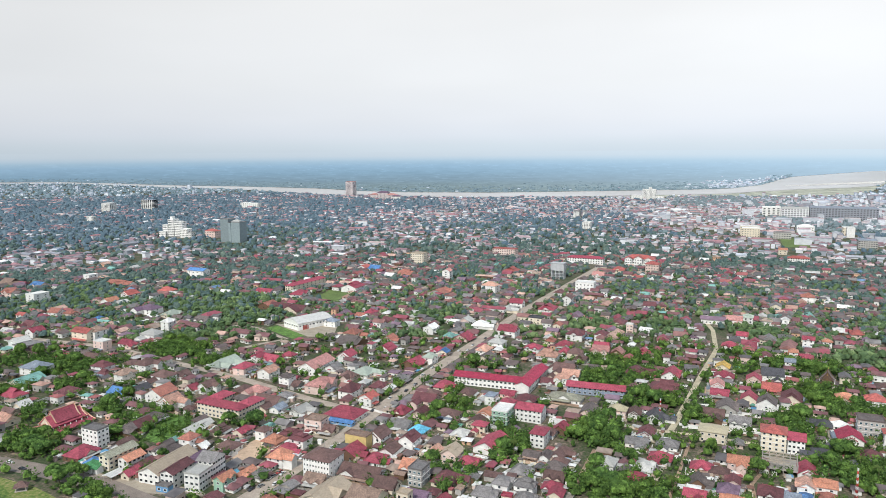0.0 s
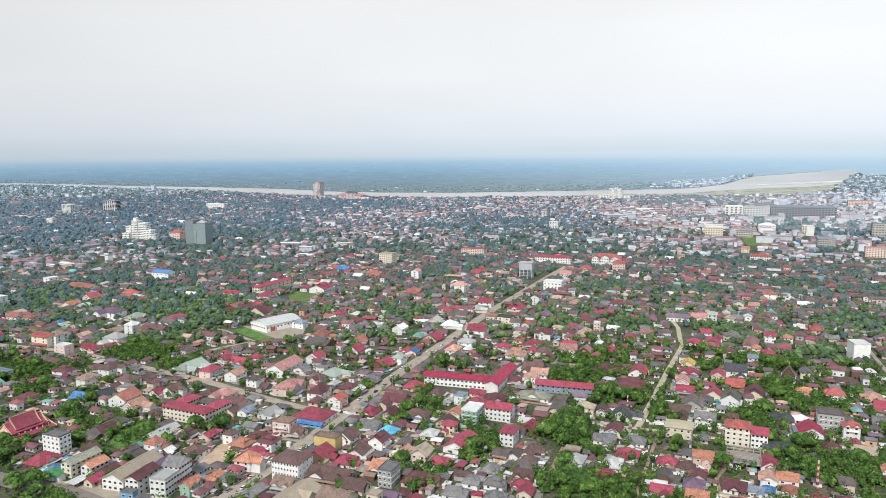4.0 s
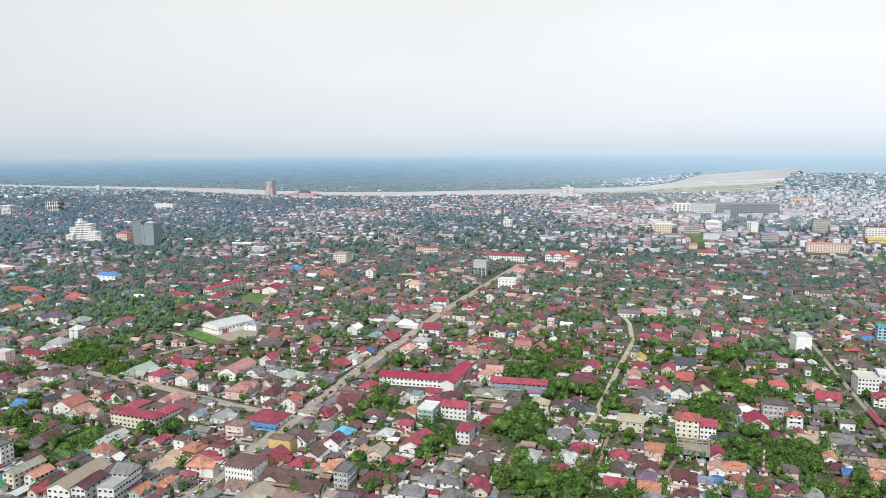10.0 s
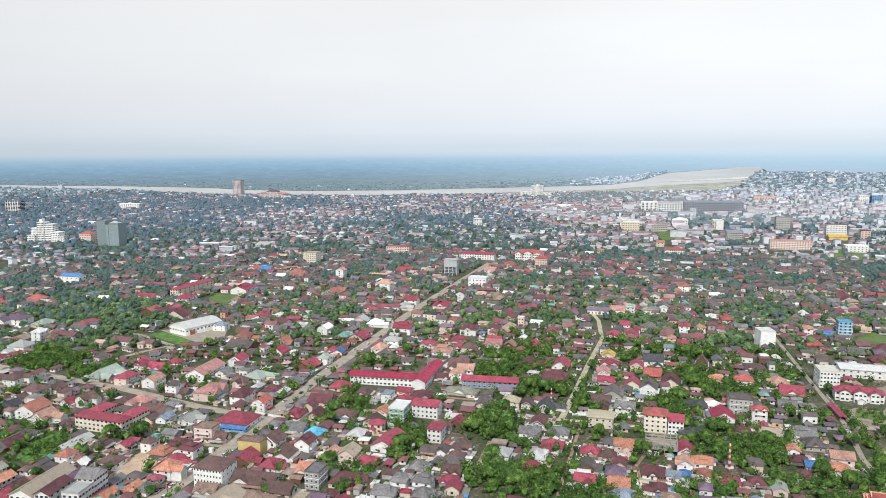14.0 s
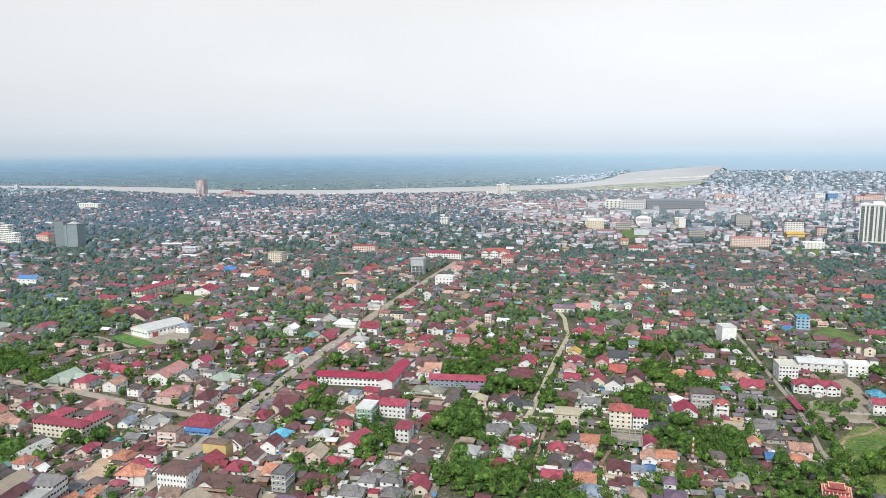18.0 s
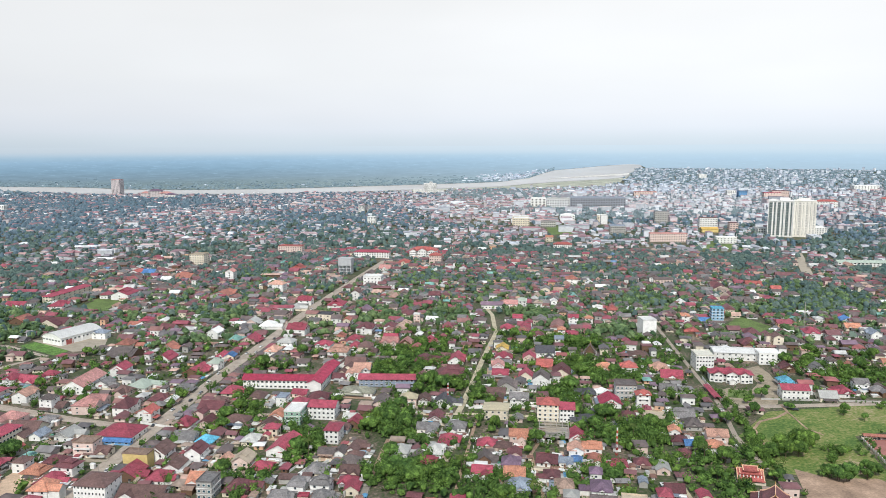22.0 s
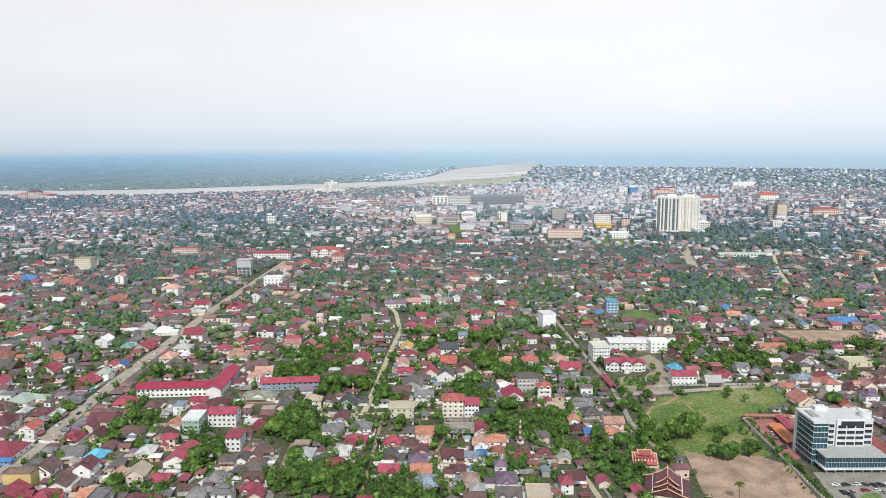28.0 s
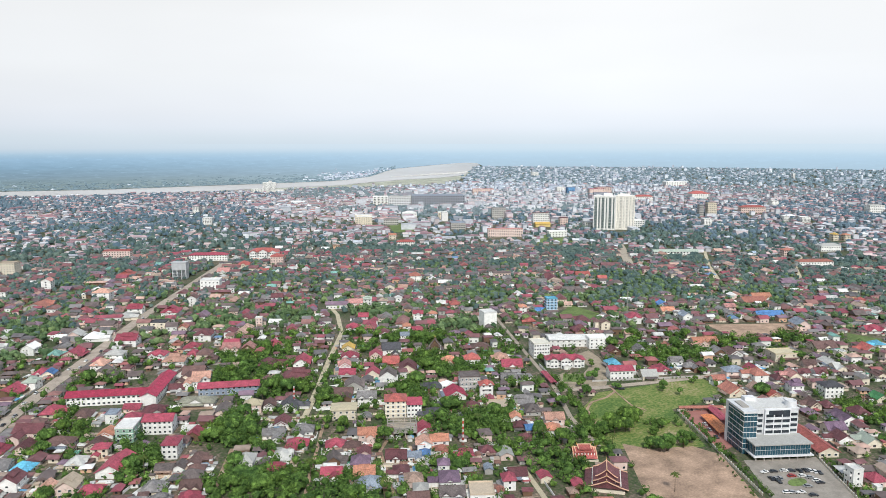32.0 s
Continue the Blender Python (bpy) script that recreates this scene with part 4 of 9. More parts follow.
def block(name, x, y, w, d, turn, storeys, sh, roof, wall, kind, nx, ny, label, category="building", wk="white", ww=1.5, wh=1.4, rise=None, over=0.8, z0=1.0, bands=False):
    """A larger building: walls with rows of windows, storey bands, roof."""
    h = sh * storeys
    m = pose(x, y, 0, 0, 0, turn)
    root = tagged(new(name), label, category)
    wx, wy, wz = warp(x, y)
    k = math.hypot(wx, wy) / math.hypot(x, y)
    root.matrix_basis = pose(wx, wy, wz, 0, 0, turn) @ Matrix.Diagonal((k, k, k, 1))
    rise = rise if rise is not None else (0 if kind == "flat" else d / 2 * 0.42)
    part("wall", wall_mesh(w, d, h, "wall_" + wall, rise if kind == "gable" else 0), root)
    part("roof", roof_mesh(kind, w, d, over, rise, "roof_" + roof), root, Matrix.Translation((0, 0, h)))
    if nx:
        put_windows(root, m, w, d, storeys, sh, nx, ny, wk, ww, wh, z0)
    if bands:
        for k in range(1, storeys):
            part("ledge", box_mesh("ledge", [(-w / 2 - 0.25, w / 2 + 0.25, -d / 2 - 0.25, d / 2 + 0.25, k * sh - 0.12, k * sh + 0.12)], "wall_white"), root)
    TAKEN.append((x, y, w / 2 + 2, d / 2 + 2, turn))
    clear_front(x, y, w, d, turn)
    return root


# ---- the houses ----
house(-382.9, 644.8, 19.3, 16.7, 64, 2, "grey", "white", "flat")
house(-369.8, 630.4, 17.6, 15.4, 64, 1, "brown", "greywall", "gable")
house(-336.8, 576.3, 19.2, 17.3, -23, 2, "bluegrey", "pinkwall", "hip")
house(-327.2, 545.2, 21.9, 17.8, 69, 1, "seagreen", "cream", "gable")
house(-282.2, 520.0, 15.7, 13.0, 62, 1, "maroon", "greywall", "hip")
house(-319.2, 514.4, 14.5, 12.5, -28, 1, "crimson", "white", "hip")
house(-300.1, 492.2, 9.3, 7.0, 69, 1, "white", "cream", "gable")
house(-299.5, 476.5, 11.2, 9.8, -28, 1, "brown", "cream", "gable")
house(-294.9, 463.6, 14.1, 11.9, -28, 1, "peach", "cream", "gable")
house(-334.7, 616.8, 10.3, 7.7, -28, 1, "red", "greywall", "gable")
house(-305.1, 607.3, 14.2, 12.4, -23, 1, "brown", "white", "gable")
house(-282.9, 578.3, 14.7, 11.4, -21, 2, "maroon", "white", "hip")
house(-276.0, 566.0, 9.4, 7.1, -25, 1, "maroon", "white", "hip")
house(-290.1, 651.7, 10.5, 8.2, 63, 1, "crimson", "pinkwall", "hip")
house(-264.4, 592.7, 13.0, 9.8, 62, 1, "brown", "white", "hip")
house(-254.4, 556.0, 14.1, 10.3, 62, 2, "tan", "white", "hip")
house(-242.0, 518.8, 14.8, 11.5, -24, 1, "blue", "cream", "gable")
house(-230.8, 525.8, 14.0, 10.2, 62, 1, "darkgrey", "greywall", "gable")
house(-247.9, 582.3, 14.8, 12.0, 66, 2, "brown", "pinkwall", "hip")
house(-221.6, 550.8, 15.5, 12.6, -28, 2, "brown", "white", "hip")
house(-207.9, 509.7, 17.1, 14.7, 69, 2, "terracotta", "white", "gable")
house(-193.8, 491.1, 12.5, 11.5, 64, 2, "peach", "white", "gable")
house(-210.7, 560.1, 10.5, 9.3, 63, 1, "brown", "pinkwall", "gable")
house(-191.2, 527.3, 8.8, 7.0, 64, 1, "crimson", "white", "gable")
house(-178.6, 524.7, 11.6, 8.5, 62, 2, "brown", "white", "gable")
house(-177.5, 481.9, 8.1, 6.0, -22, 1, "brown", "wood", "hip")
house(-187.9, 587.3, 16.1, 12.5, 64, 1, "palegreen", "greywall", "hip")
house(-184.3, 594.2, 19.0, 15.0, 64, 1, "palegreen", "greywall", "gable")
house(-163.6, 571.9, 15.2, 11.3, 65, 2, "crimson", "pinkwall", "hip")
house(-158.8, 604.0, 12.8, 9.3, 67, 2, "crimson", "white", "hip")
house(-146.8, 600.0, 14.7, 11.6, -28, 1, "crimson", "pinkwall", "gable")
house(-135.3, 613.8, 11.4, 9.0, -25, 1, "crimson", "white", "hip")
house(-141.0, 561.0, 13.5, 11.6, 65, 2, "peach", "white", "gable")
house(-120.5, 536.2, 9.7, 8.6, -28, 3, "greybrown", "white", "hip")
house(-150.3, 522.5, 13.3, 12.2, 66, 1, "brown", "wood", "hip")
house(-137.2, 513.3, 14.4, 10.6, -27, 2, "pink", "pinkwall", "hip")
house(-124.7, 495.8, 18.3, 14.1, -22, 1, "brown", "cream", "gable")
house(-116.4, 508.8, 11.3, 9.2, 68, 1, "grey", "wood", "hip")
house(-113.8, 535.1, 9.8, 7.2, -28, 1, "brown", "greywall", "gable")
house(-115.7, 482.9, 9.7, 7.7, 66, 1, "bluegrey", "white", "gable")
house(-98.9, 478.1, 12.9, 9.8, 66, 1, "palegrey", "white", "gable")
house(-196.9, 466.0, 15.0, 11.1, 63, 1, "greybrown", "white", "hip")
house(-199.4, 453.8, 12.0, 9.0, 64, 1, "maroon", "wood", "gable")
house(-204.6, 444.0, 12.3, 9.2, 66, 1, "greybrown", "wood", "gable")
house(-160.8, 448.0, 22.0, 6.6, 62, 1, "palegrey", "greywall", "gable")
house(-157.1, 423.8, 9.5, 8.6, 66, 2, "terracotta", "white", "hip")
house(-143.9, 443.0, 10.5, 8.1, 68, 1, "brown", "cream", "hip")
house(-124.9, 464.6, 6.9, 6.2, 65, 1, "red", "greywall", "gable")
house(-129.5, 439.9, 8.3, 7.4, 65, 1, "crimson", "cream", "gable")
house(-113.7, 434.9, 8.2, 7.4, 64, 2, "brown", "white", "hip")
house(-97.1, 437.4, 11.2, 9.2, -23, 1, "maroon", "white", "hip")
house(-87.6, 421.6, 10.5, 9.2, -29, 2, "maroon", "white", "hip")
house(-105.2, 425.7, 12.1, 10.6, -26, 1, "orange", "cream", "hip")
house(-94.2, 414.3, 10.9, 9.7, 67, 1, "crimson", "cream", "hip")
house(-95.3, 397.6, 11.3, 10.3, 68, 2, "orange", "white", "hip")
house(-130.9, 417.5, 12.7, 10.6, -23, 1, "brown", "white", "hip")
house(-195.2, 418.6, 11.9, 9.9, 69, 1, "brown", "white", "gable")
house(-167.5, 413.9, 12.6, 10.8, 67, 1, "greybrown", "white", "hip")
house(-147.2, 417.7, 6.2, 5.5, 63, 1, "white", "wood", "gable")
house(-216.3, 408.9, 16.1, 12.7, 67, 1, "crimson", "wood", "hip")
house(-203.3, 396.1, 7.8, 6.2, 67, 1, "blue", "white", "hip")
house(-201.5, 391.6, 9.2, 8.4, 62, 1, "green", "white", "hip")
house(-172.6, 391.5, 12.0, 6.4, 66, 1, "maroon", "white", "gable")
house(-175.2, 381.5, 9.0, 6.2, 66, 1, "crimson", "cream", "gable")
house(-141.3, 392.0, 12.0, 7.6, 70, 2, "purple", "white", "gable")
house(-124.2, 374.4, 9.0, 5.2, 64, 1, "maroon", "cream", "gable")
house(-118.6, 367.8, 10.0, 6.4, 64, 2, "orange", "greenwall", "gable")
house(-117.0, 377.5, 6.0, 4.4, 64, 1, "cyan", "white", "gable")
house(-110.8, 379.0, 12.5, 5.6, 64, 1, "orange", "pinkwall", "gable")
house(-102.7, 379.3, 9.8, 7.1, 68, 1, "grey", "white", "hip")
house(-105.3, 579.1, 31.4, 16.0, 68, 2, "pink", "white", "gable")
house(-82.6, 603.9, 13.3, 11.8, 68, 2, "crimson", "white", "gable")
house(-91.0, 577.4, 10.8, 9.9, 65, 1, "grey", "wood", "gable")
house(-75.3, 554.1, 12.2, 9.5, -29, 1, "brown", "pinkwall", "hip")
house(-63.7, 564.4, 17.0, 15.5, 62, 1, "palegreen", "wood", "hip")
house(-92.8, 526.9, 20.5, 16.4, 68, 2, "pink", "pinkwall", "hip")
house(-68.7, 513.2, 15.5, 11.6, 65, 2, "maroon", "white", "hip")
house(-53.1, 496.2, 10.6, 9.7, 62, 2, "red", "white", "gable")
house(-48.3, 528.3, 13.5, 10.6, -23, 1, "maroon", "wood", "hip")
house(-50.4, 631.9, 16.0, 11.8, 68, 1, "crimson", "pinkwall", "gable")
house(-24.6, 587.2, 18.8, 15.7, 61, 1, "crimson", "wood", "gable")
house(-33.3, 546.9, 13.1, 11.1, 69, 1, "grey", "pinkwall", "hip")
house(-40.5, 522.2, 8.6, 6.7, 69, 1, "white", "white", "gable")
house(-4.2, 627.0, 11.7, 9.1, 63, 1, "crimson", "white", "hip")
house(1.2, 621.2, 9.0, 8.2, 68, 1, "blue", "cream", "gable")
house(-11.0, 596.5, 11.1, 9.6, 63, 2, "palegreen", "white", "hip")
house(37.0, 619.0, 13.6, 10.5, 62, 2, "peach", "white", "hip")
house(37.3, 599.2, 16.0, 14.5, 64, 1, "greybrown", "cream", "gable")
house(-7.9, 511.8, 9.6, 8.7, 64, 1, "brown", "white", "hip")
house(0.6, 530.0, 14.9, 10.8, 68, 1, "crimson", "pinkwall", "hip")
house(-11.6, 491.0, 16.5, 12.8, -27, 2, "maroon", "pinkwall", "gable")
house(18.5, 511.3, 14.4, 10.4, 69, 1, "brown", "cream", "hip")
house(35.0, 496.1, 9.3, 7.2, 65, 2, "bluegrey", "white", "flat")
house(48.6, 509.5, 10.5, 7.6, -27, 1, "crimson", "pinkwall", "gable")
house(60.5, 498.1, 14.1, 12.1, -23, 1, "maroon", "greywall", "hip")
house(45.4, 488.9, 12.5, 10.2, 67, 1, "crimson", "pinkwall", "hip")
house(-75.4, 443.3, 13.2, 9.6, -21, 1, "brown", "cream", "gable")
house(-82.3, 446.1, 12.4, 9.7, -22, 3, "tan", "pinkwall", "flat")
house(-28.8, 473.5, 12.1, 10.5, 66, 1, "crimson", "wood", "hip")
house(-15.1, 471.1, 12.1, 9.5, 67, 1, "maroon", "pinkwall", "gable")
house(3.1, 469.7, 16.5, 11.9, -26, 1, "brown", "greywall", "hip")
house(-27.5, 450.6, 13.7, 12.3, -23, 1, "grey", "white", "gable")
house(-15.3, 440.7, 10.7, 8.6, -27, 1, "cyan", "cream", "hip")
house(-40.2, 426.3, 12.1, 10.8, 64, 2, "brown", "white", "gable")
house(-20.6, 419.7, 11.9, 9.5, 67, 2, "maroon", "pinkwall", "gable")
house(11.0, 434.6, 11.2, 9.1, 64, 1, "palegrey", "cream", "hip")
house(29.0, 462.4, 9.9, 8.7, 66, 2, "orange", "white", "gable")
house(22.6, 454.5, 12.4, 10.5, 61, 1, "brown", "cream", "gable")
house(-32.0, 409.9, 12.5, 9.4, 67, 1, "brown", "white", "gable")
house(-54.9, 407.8, 13.3, 12.1, 67, 1, "crimson", "wood", "gable")
house(-39.4, 397.9, 12.2, 10.2, 69, 1, "crimson", "white", "hip")
house(-45.0, 379.3, 23.6, 14.0, -23, 1, "brown", "white", "gable")
house(-29.9, 359.0, 11.8, 10.2, -25, 2, "brown", "cream", "gable")
house(30.2, 417.3, 21.8, 16.0, 61, 1, "crimson", "white", "gable")
house(24.0, 442.0, 8.4, 7.3, -23, 2, "crimson", "cream", "hip")
house(5.1, 399.9, 11.4, 9.9, 67, 2, "beige", "pinkwall", "gable")
house(-4.9, 407.0, 9.1, 7.8, 63, 1, "peach", "wood", "gable")
house(-15.9, 386.1, 14.5, 12.8, -22, 1, "orange", "white", "gable")
house(14.8, 393.2, 11.2, 9.7, -24, 1, "crimson", "cream", "hip")
house(1.6, 371.6, 13.9, 12.0, 63, 1, "maroon", "cream", "hip")
house(-13.0, 346.1, 11.4, 8.6, -24, 2, "purple", "white", "gable")
house(-19.4, 336.6, 6.4, 5.2, -27, 4, "beige", "cream", "flat")
house(66.2, 436.4, 11.2, 9.5, -28, 1, "brown", "white", "hip")
house(75.3, 451.1, 9.2, 7.9, -22, 1, "palegrey", "wood", "gable")
house(60.0, 399.1, 8.4, 6.1, 63, 1, "greybrown", "white", "gable")
house(67.4, 400.1, 7.7, 6.9, 62, 1, "brown", "white", "gable")
house(63.3, 383.4, 11.4, 9.2, -25, 1, "greybrown", "white", "hip")
house(31.7, 361.4, 10.4, 8.5, 64, 2, "grey", "white", "hip")
house(43.3, 357.9, 10.3, 7.7, -26, 2, "grey", "white", "hip")
house(57.8, 361.0, 9.3, 7.8, -22, 1, "crimson", "white", "hip")
house(22.2, 354.1, 12.6, 9.7, -23, 1, "grey", "white", "hip")
house(42.1, 347.6, 10.7, 9.5, 62, 1, "grey", "wood", "hip")
house(113.1, 643.3, 14.1, 12.4, -27, 1, "crimson", "greywall", "hip")
house(116.1, 607.8, 12.9, 11.2, 63, 2, "brown", "cream", "hip")
house(91.0, 599.7, 16.8, 14.5, -24, 2, "peach", "white", "hip")
house(81.8, 623.5, 13.7, 11.4, -28, 2, "crimson", "white", "hip")
house(98.6, 558.7, 15.7, 14.0, -25, 2, "brown", "cream", "gable")
house(101.1, 544.3, 12.9, 10.3, -22, 2, "peach", "white", "gable")
house(86.0, 544.7, 10.6, 9.7, 64, 1, "brown", "cream", "gable")
house(89.2, 500.6, 23.9, 11.0, -26, 1, "sage", "white", "hip")
house(-61.4, 355.4, 24.6, 18.0, 63, 1, "beige", "cream", "gable")
house(-39.1, 346.5, 16.6, 13.8, -28, 2, "tan", "cream", "gable")
house(-69.3, 370.6, 11.4, 10.1, -22, 1, "tan", "white", "gable")
house(140.1, 615.0, 14.2, 12.3, -23, 2, "pink", "pinkwall", "gable")
house(155.0, 615.7, 11.4, 10.1, 64, 1, "pink", "wood", "gable")
house(177.0, 613.4, 13.6, 10.8, 64, 1, "crimson", "wood", "hip")
house(108.5, 617.3, 13.6, 10.7, 67, 1, "crimson", "white", "hip")
house(118.5, 596.7, 11.7, 9.3, 66, 1, "brown", "greywall", "hip")
house(156.8, 561.3, 15.9, 14.0, 64, 1, "maroon", "wood", "hip")
house(92.1, 569.6, 12.0, 9.8, 68, 1, "brown", "white", "gable")
house(93.1, 537.4, 10.2, 8.2, -25, 2, "peach", "white", "hip")
house(81.8, 536.0, 10.3, 7.5, -22, 1, "maroon", "wood", "gable")
house(100.6, 474.0, 17.5, 10.0, 65, 1, "greybrown", "pinkwall", "gable")
house(119.4, 468.6, 11.3, 8.2, -24, 2, "sand", "pinkwall", "hip")
house(130.7, 468.9, 10.5, 7.6, 69, 1, "brown", "white", "gable")
house(141.8, 460.0, 13.3, 12.0, 62, 1, "darkgrey", "wood", "gable")
house(129.1, 434.5, 11.4, 9.2, 64, 1, "maroon", "white", "gable")
house(119.0, 419.1, 12.9, 9.7, -26, 1, "grey", "white", "gable")
house(136.9, 416.1, 12.2, 9.7, -25, 1, "grey", "white", "hip")
house(76.3, 442.2, 10.3, 7.7, 63, 1, "crimson", "wood", "gable")
house(126.8, 396.9, 12.5, 9.7, -28, 1, "crimson", "greywall", "hip")
house(92.7, 384.5, 10.9, 9.3, 62, 2, "palegrey", "white", "hip")
house(101.1, 378.7, 8.6, 7.7, 66, 1, "greybrown", "white", "gable")
house(113.6, 384.4, 12.0, 9.4, 62, 1, "palegrey", "white", "hip")
house(106.0, 370.2, 8.4, 7.2, -26, 1, "crimson", "greywall", "gable")
house(52.5, 401.7, 9.1, 6.7, -26, 1, "greybrown", "pinkwall", "gable")
house(71.7, 406.4, 8.9, 7.2, 62, 1, "brown", "wood", "hip")
house(67.5, 391.7, 8.8, 6.4, -26, 1, "brown", "white", "hip")
house(61.3, 372.1, 10.2, 8.7, -24, 1, "brown", "cream", "gable")
house(58.7, 352.7, 8.9, 7.6, 68, 1, "crimson", "wood", "gable")
house(43.1, 381.0, 10.9, 8.6, 68, 1, "grey", "cream", "hip")
house(182.8, 553.4, 17.2, 12.9, 64, 1, "crimson", "white", "gable")
house(167.4, 521.5, 19.8, 16.9, -22, 1, "maroon", "white", "hip")
house(231.3, 571.8, 11.4, 9.9, 62, 1, "yellow", "greywall", "gable")
house(222.7, 547.1, 14.1, 11.4, -26, 1, "crimson", "white", "hip")
house(206.1, 518.3, 12.2, 9.2, 69, 2, "pink", "white", "gable")
house(238.6, 530.2, 10.8, 9.8, 64, 2, "crimson", "pinkwall", "gable")
house(258.4, 542.2, 15.2, 13.7, -21, 2, "darkgrey", "white", "gable")
house(247.0, 518.4, 12.6, 11.5, -28, 1, "red", "wood", "gable")
house(203.2, 505.7, 12.0, 10.1, -26, 1, "crimson", "cream", "gable")
house(220.5, 495.8, 11.9, 10.5, 63, 1, "crimson", "cream", "gable")
house(225.1, 477.8, 13.4, 11.9, 61, 2, "greybrown", "white", "gable")
house(197.4, 478.2, 15.5, 13.2, 65, 1, "greybrown", "greywall", "gable")
house(192.2, 443.3, 12.3, 9.3, -27, 2, "grey", "white", "gable")
house(182.4, 465.5, 15.0, 12.4, -25, 1, "brown", "wood", "gable")
house(250.8, 495.1, 17.8, 13.1, 62, 1, "maroon", "cream", "gable")
house(287.1, 491.7, 16.0, 11.8, -28, 1, "orange", "pinkwall", "hip")
house(303.8, 483.4, 12.6, 11.2, -23, 2, "red", "white", "hip")
house(333.8, 517.0, 15.6, 12.6, -23, 1, "brown", "white", "hip")
house(329.6, 480.0, 17.5, 14.0, 69, 1, "peach", "greywall", "hip")
house(327.0, 459.9, 15.8, 13.7, -28, 1, "crimson", "white", "gable")
house(285.3, 453.8, 10.1, 9.0, 66, 1, "crimson", "cream", "hip")
house(274.1, 416.8, 9.4, 7.0, -22, 3, "red", "white", "hip")
house(306.1, 433.9, 11.7, 10.3, -28, 1, "grey", "wood", "gable")
house(247.3, 444.9, 12.4, 9.7, 62, 1, "darkgrey", "wood", "hip")
house(257.2, 444.0, 9.2, 7.5, -24, 1, "white", "white", "hip")
house(252.9, 425.0, 15.0, 13.7, 69, 1, "magenta", "white", "gable")
house(221.8, 398.4, 13.9, 10.2, 68, 1, "darkgrey", "pinkwall", "hip")
house(249.7, 396.9, 10.4, 9.0, -26, 1, "maroon", "white", "hip")
house(265.9, 390.0, 15.3, 13.7, 62, 1, "beige", "white", "flat")
house(286.3, 388.5, 13.6, 10.9, -23, 1, "grey", "white", "gable")
house(281.6, 372.4, 11.9, 10.4, 69, 1, "greybrown", "greywall", "hip")
house(260.2, 360.5, 7.4, 6.3, 62, 2, "orange", "white", "gable")
house(258.5, 353.0, 9.2, 7.5, -24, 1, "maroon", "white", "hip")
house(262.4, 345.6, 8.9, 7.7, -22, 1, "blue", "greywall", "gable")
house(250.0, 335.8, 7.9, 7.0, -25, 1, "maroon", "greywall", "hip")
house(280.4, 346.7, 11.9, 9.3, -26, 2, "peach", "pinkwall", "gable")
house(268.3, 334.3, 11.5, 8.6, -27, 2, "orange", "white", "hip")
house(202.5, 378.4, 12.2, 9.5, 69, 1, "crimson", "white", "gable")
house(166.2, 383.6, 10.7, 7.8, -23, 2, "orange", "pinkwall", "gable")
house(180.8, 388.8, 9.6, 8.5, -22, 1, "brown", "white", "gable")
house(190.1, 355.3, 9.0, 8.2, 67, 2, "peach", "white", "gable")
house(200.1, 354.7, 10.6, 8.7, -23, 2, "orange", "white", "gable")
house(186.4, 347.0, 6.7, 5.1, 63, 1, "blue", "white", "hip")
house(197.5, 346.6, 7.8, 5.9, -26, 1, "terracotta", "white", "hip")
house(146.0, 384.0, 11.2, 8.7, -23, 1, "crimson", "white", "hip")
house(153.5, 377.7, 10.1, 8.2, -25, 1, "brown", "white", "hip")
house(156.6, 365.9, 8.9, 6.6, 67, 1, "maroon", "pinkwall", "gable")
house(147.2, 350.6, 9.8, 8.8, 64, 2, "purple", "white", "hip")
house(137.5, 366.3, 10.0, 7.6, 69, 1, "greybrown", "wood", "gable")
house(170.3, 351.9, 11.2, 9.2, -29, 1, "maroon", "white", "gable")
house(179.2, 346.7, 7.5, 5.5, -24, 1, "bluegrey", "white", "gable")
house(130.2, 349.9, 10.6, 8.1, -25, 1, "crimson", "white", "gable")
house(145.7, 341.0, 10.6, 9.6, -26, 1, "orange", "pinkwall", "gable")
house(143.5, 328.6, 12.7, 11.0, 68, 1, "bluegrey", "greywall", "hip")
house(164.6, 334.2, 9.7, 7.9, 65, 1, "maroon", "white", "hip")
house(165.8, 321.7, 10.4, 9.2, 66, 1, "tan", "pinkwall", "hip")
house(185.8, 324.3, 7.2, 6.2, 63, 2, "purple", "white", "hip")
house(207.1, 335.1, 9.7, 7.6, 66, 1, "crimson", "white", "hip")
house(219.8, 332.4, 8.9, 7.5, -27, 1, "maroon", "pinkwall", "hip")
house(227.0, 323.7, 9.7, 7.2, 64, 1, "palegrey", "pinkwall", "gable")
house(179.9, 308.0, 12.7, 10.1, 64, 2, "purple", "white", "hip")
house(173.0, 293.3, 12.2, 9.7, -28, 2, "greybrown", "white", "gable")
house(187.2, 287.9, 13.7, 12.3, 62, 2, "beige", "white", "flat")
house(207.1, 292.4, 7.8, 6.4, 66, 2, "crimson", "white", "hip")
house(217.5, 299.3, 9.1, 8.0, -24, 1, "maroon", "pinkwall", "gable")
house(157.8, 301.2, 10.5, 7.8, -22, 1, "brown", "greywall", "gable")
house(400.7, 421.1, 14.4, 10.4, 67, 1, "cyan", "white", "hip")
house(426.9, 449.2, 12.1, 9.9, 66, 1, "maroon", "wood", "gable")
house(449.4, 440.3, 11.3, 9.2, 68, 1, "grey", "white", "gable")
house(442.9, 394.5, 9.8, 8.6, -23, 2, "grey", "white", "gable")
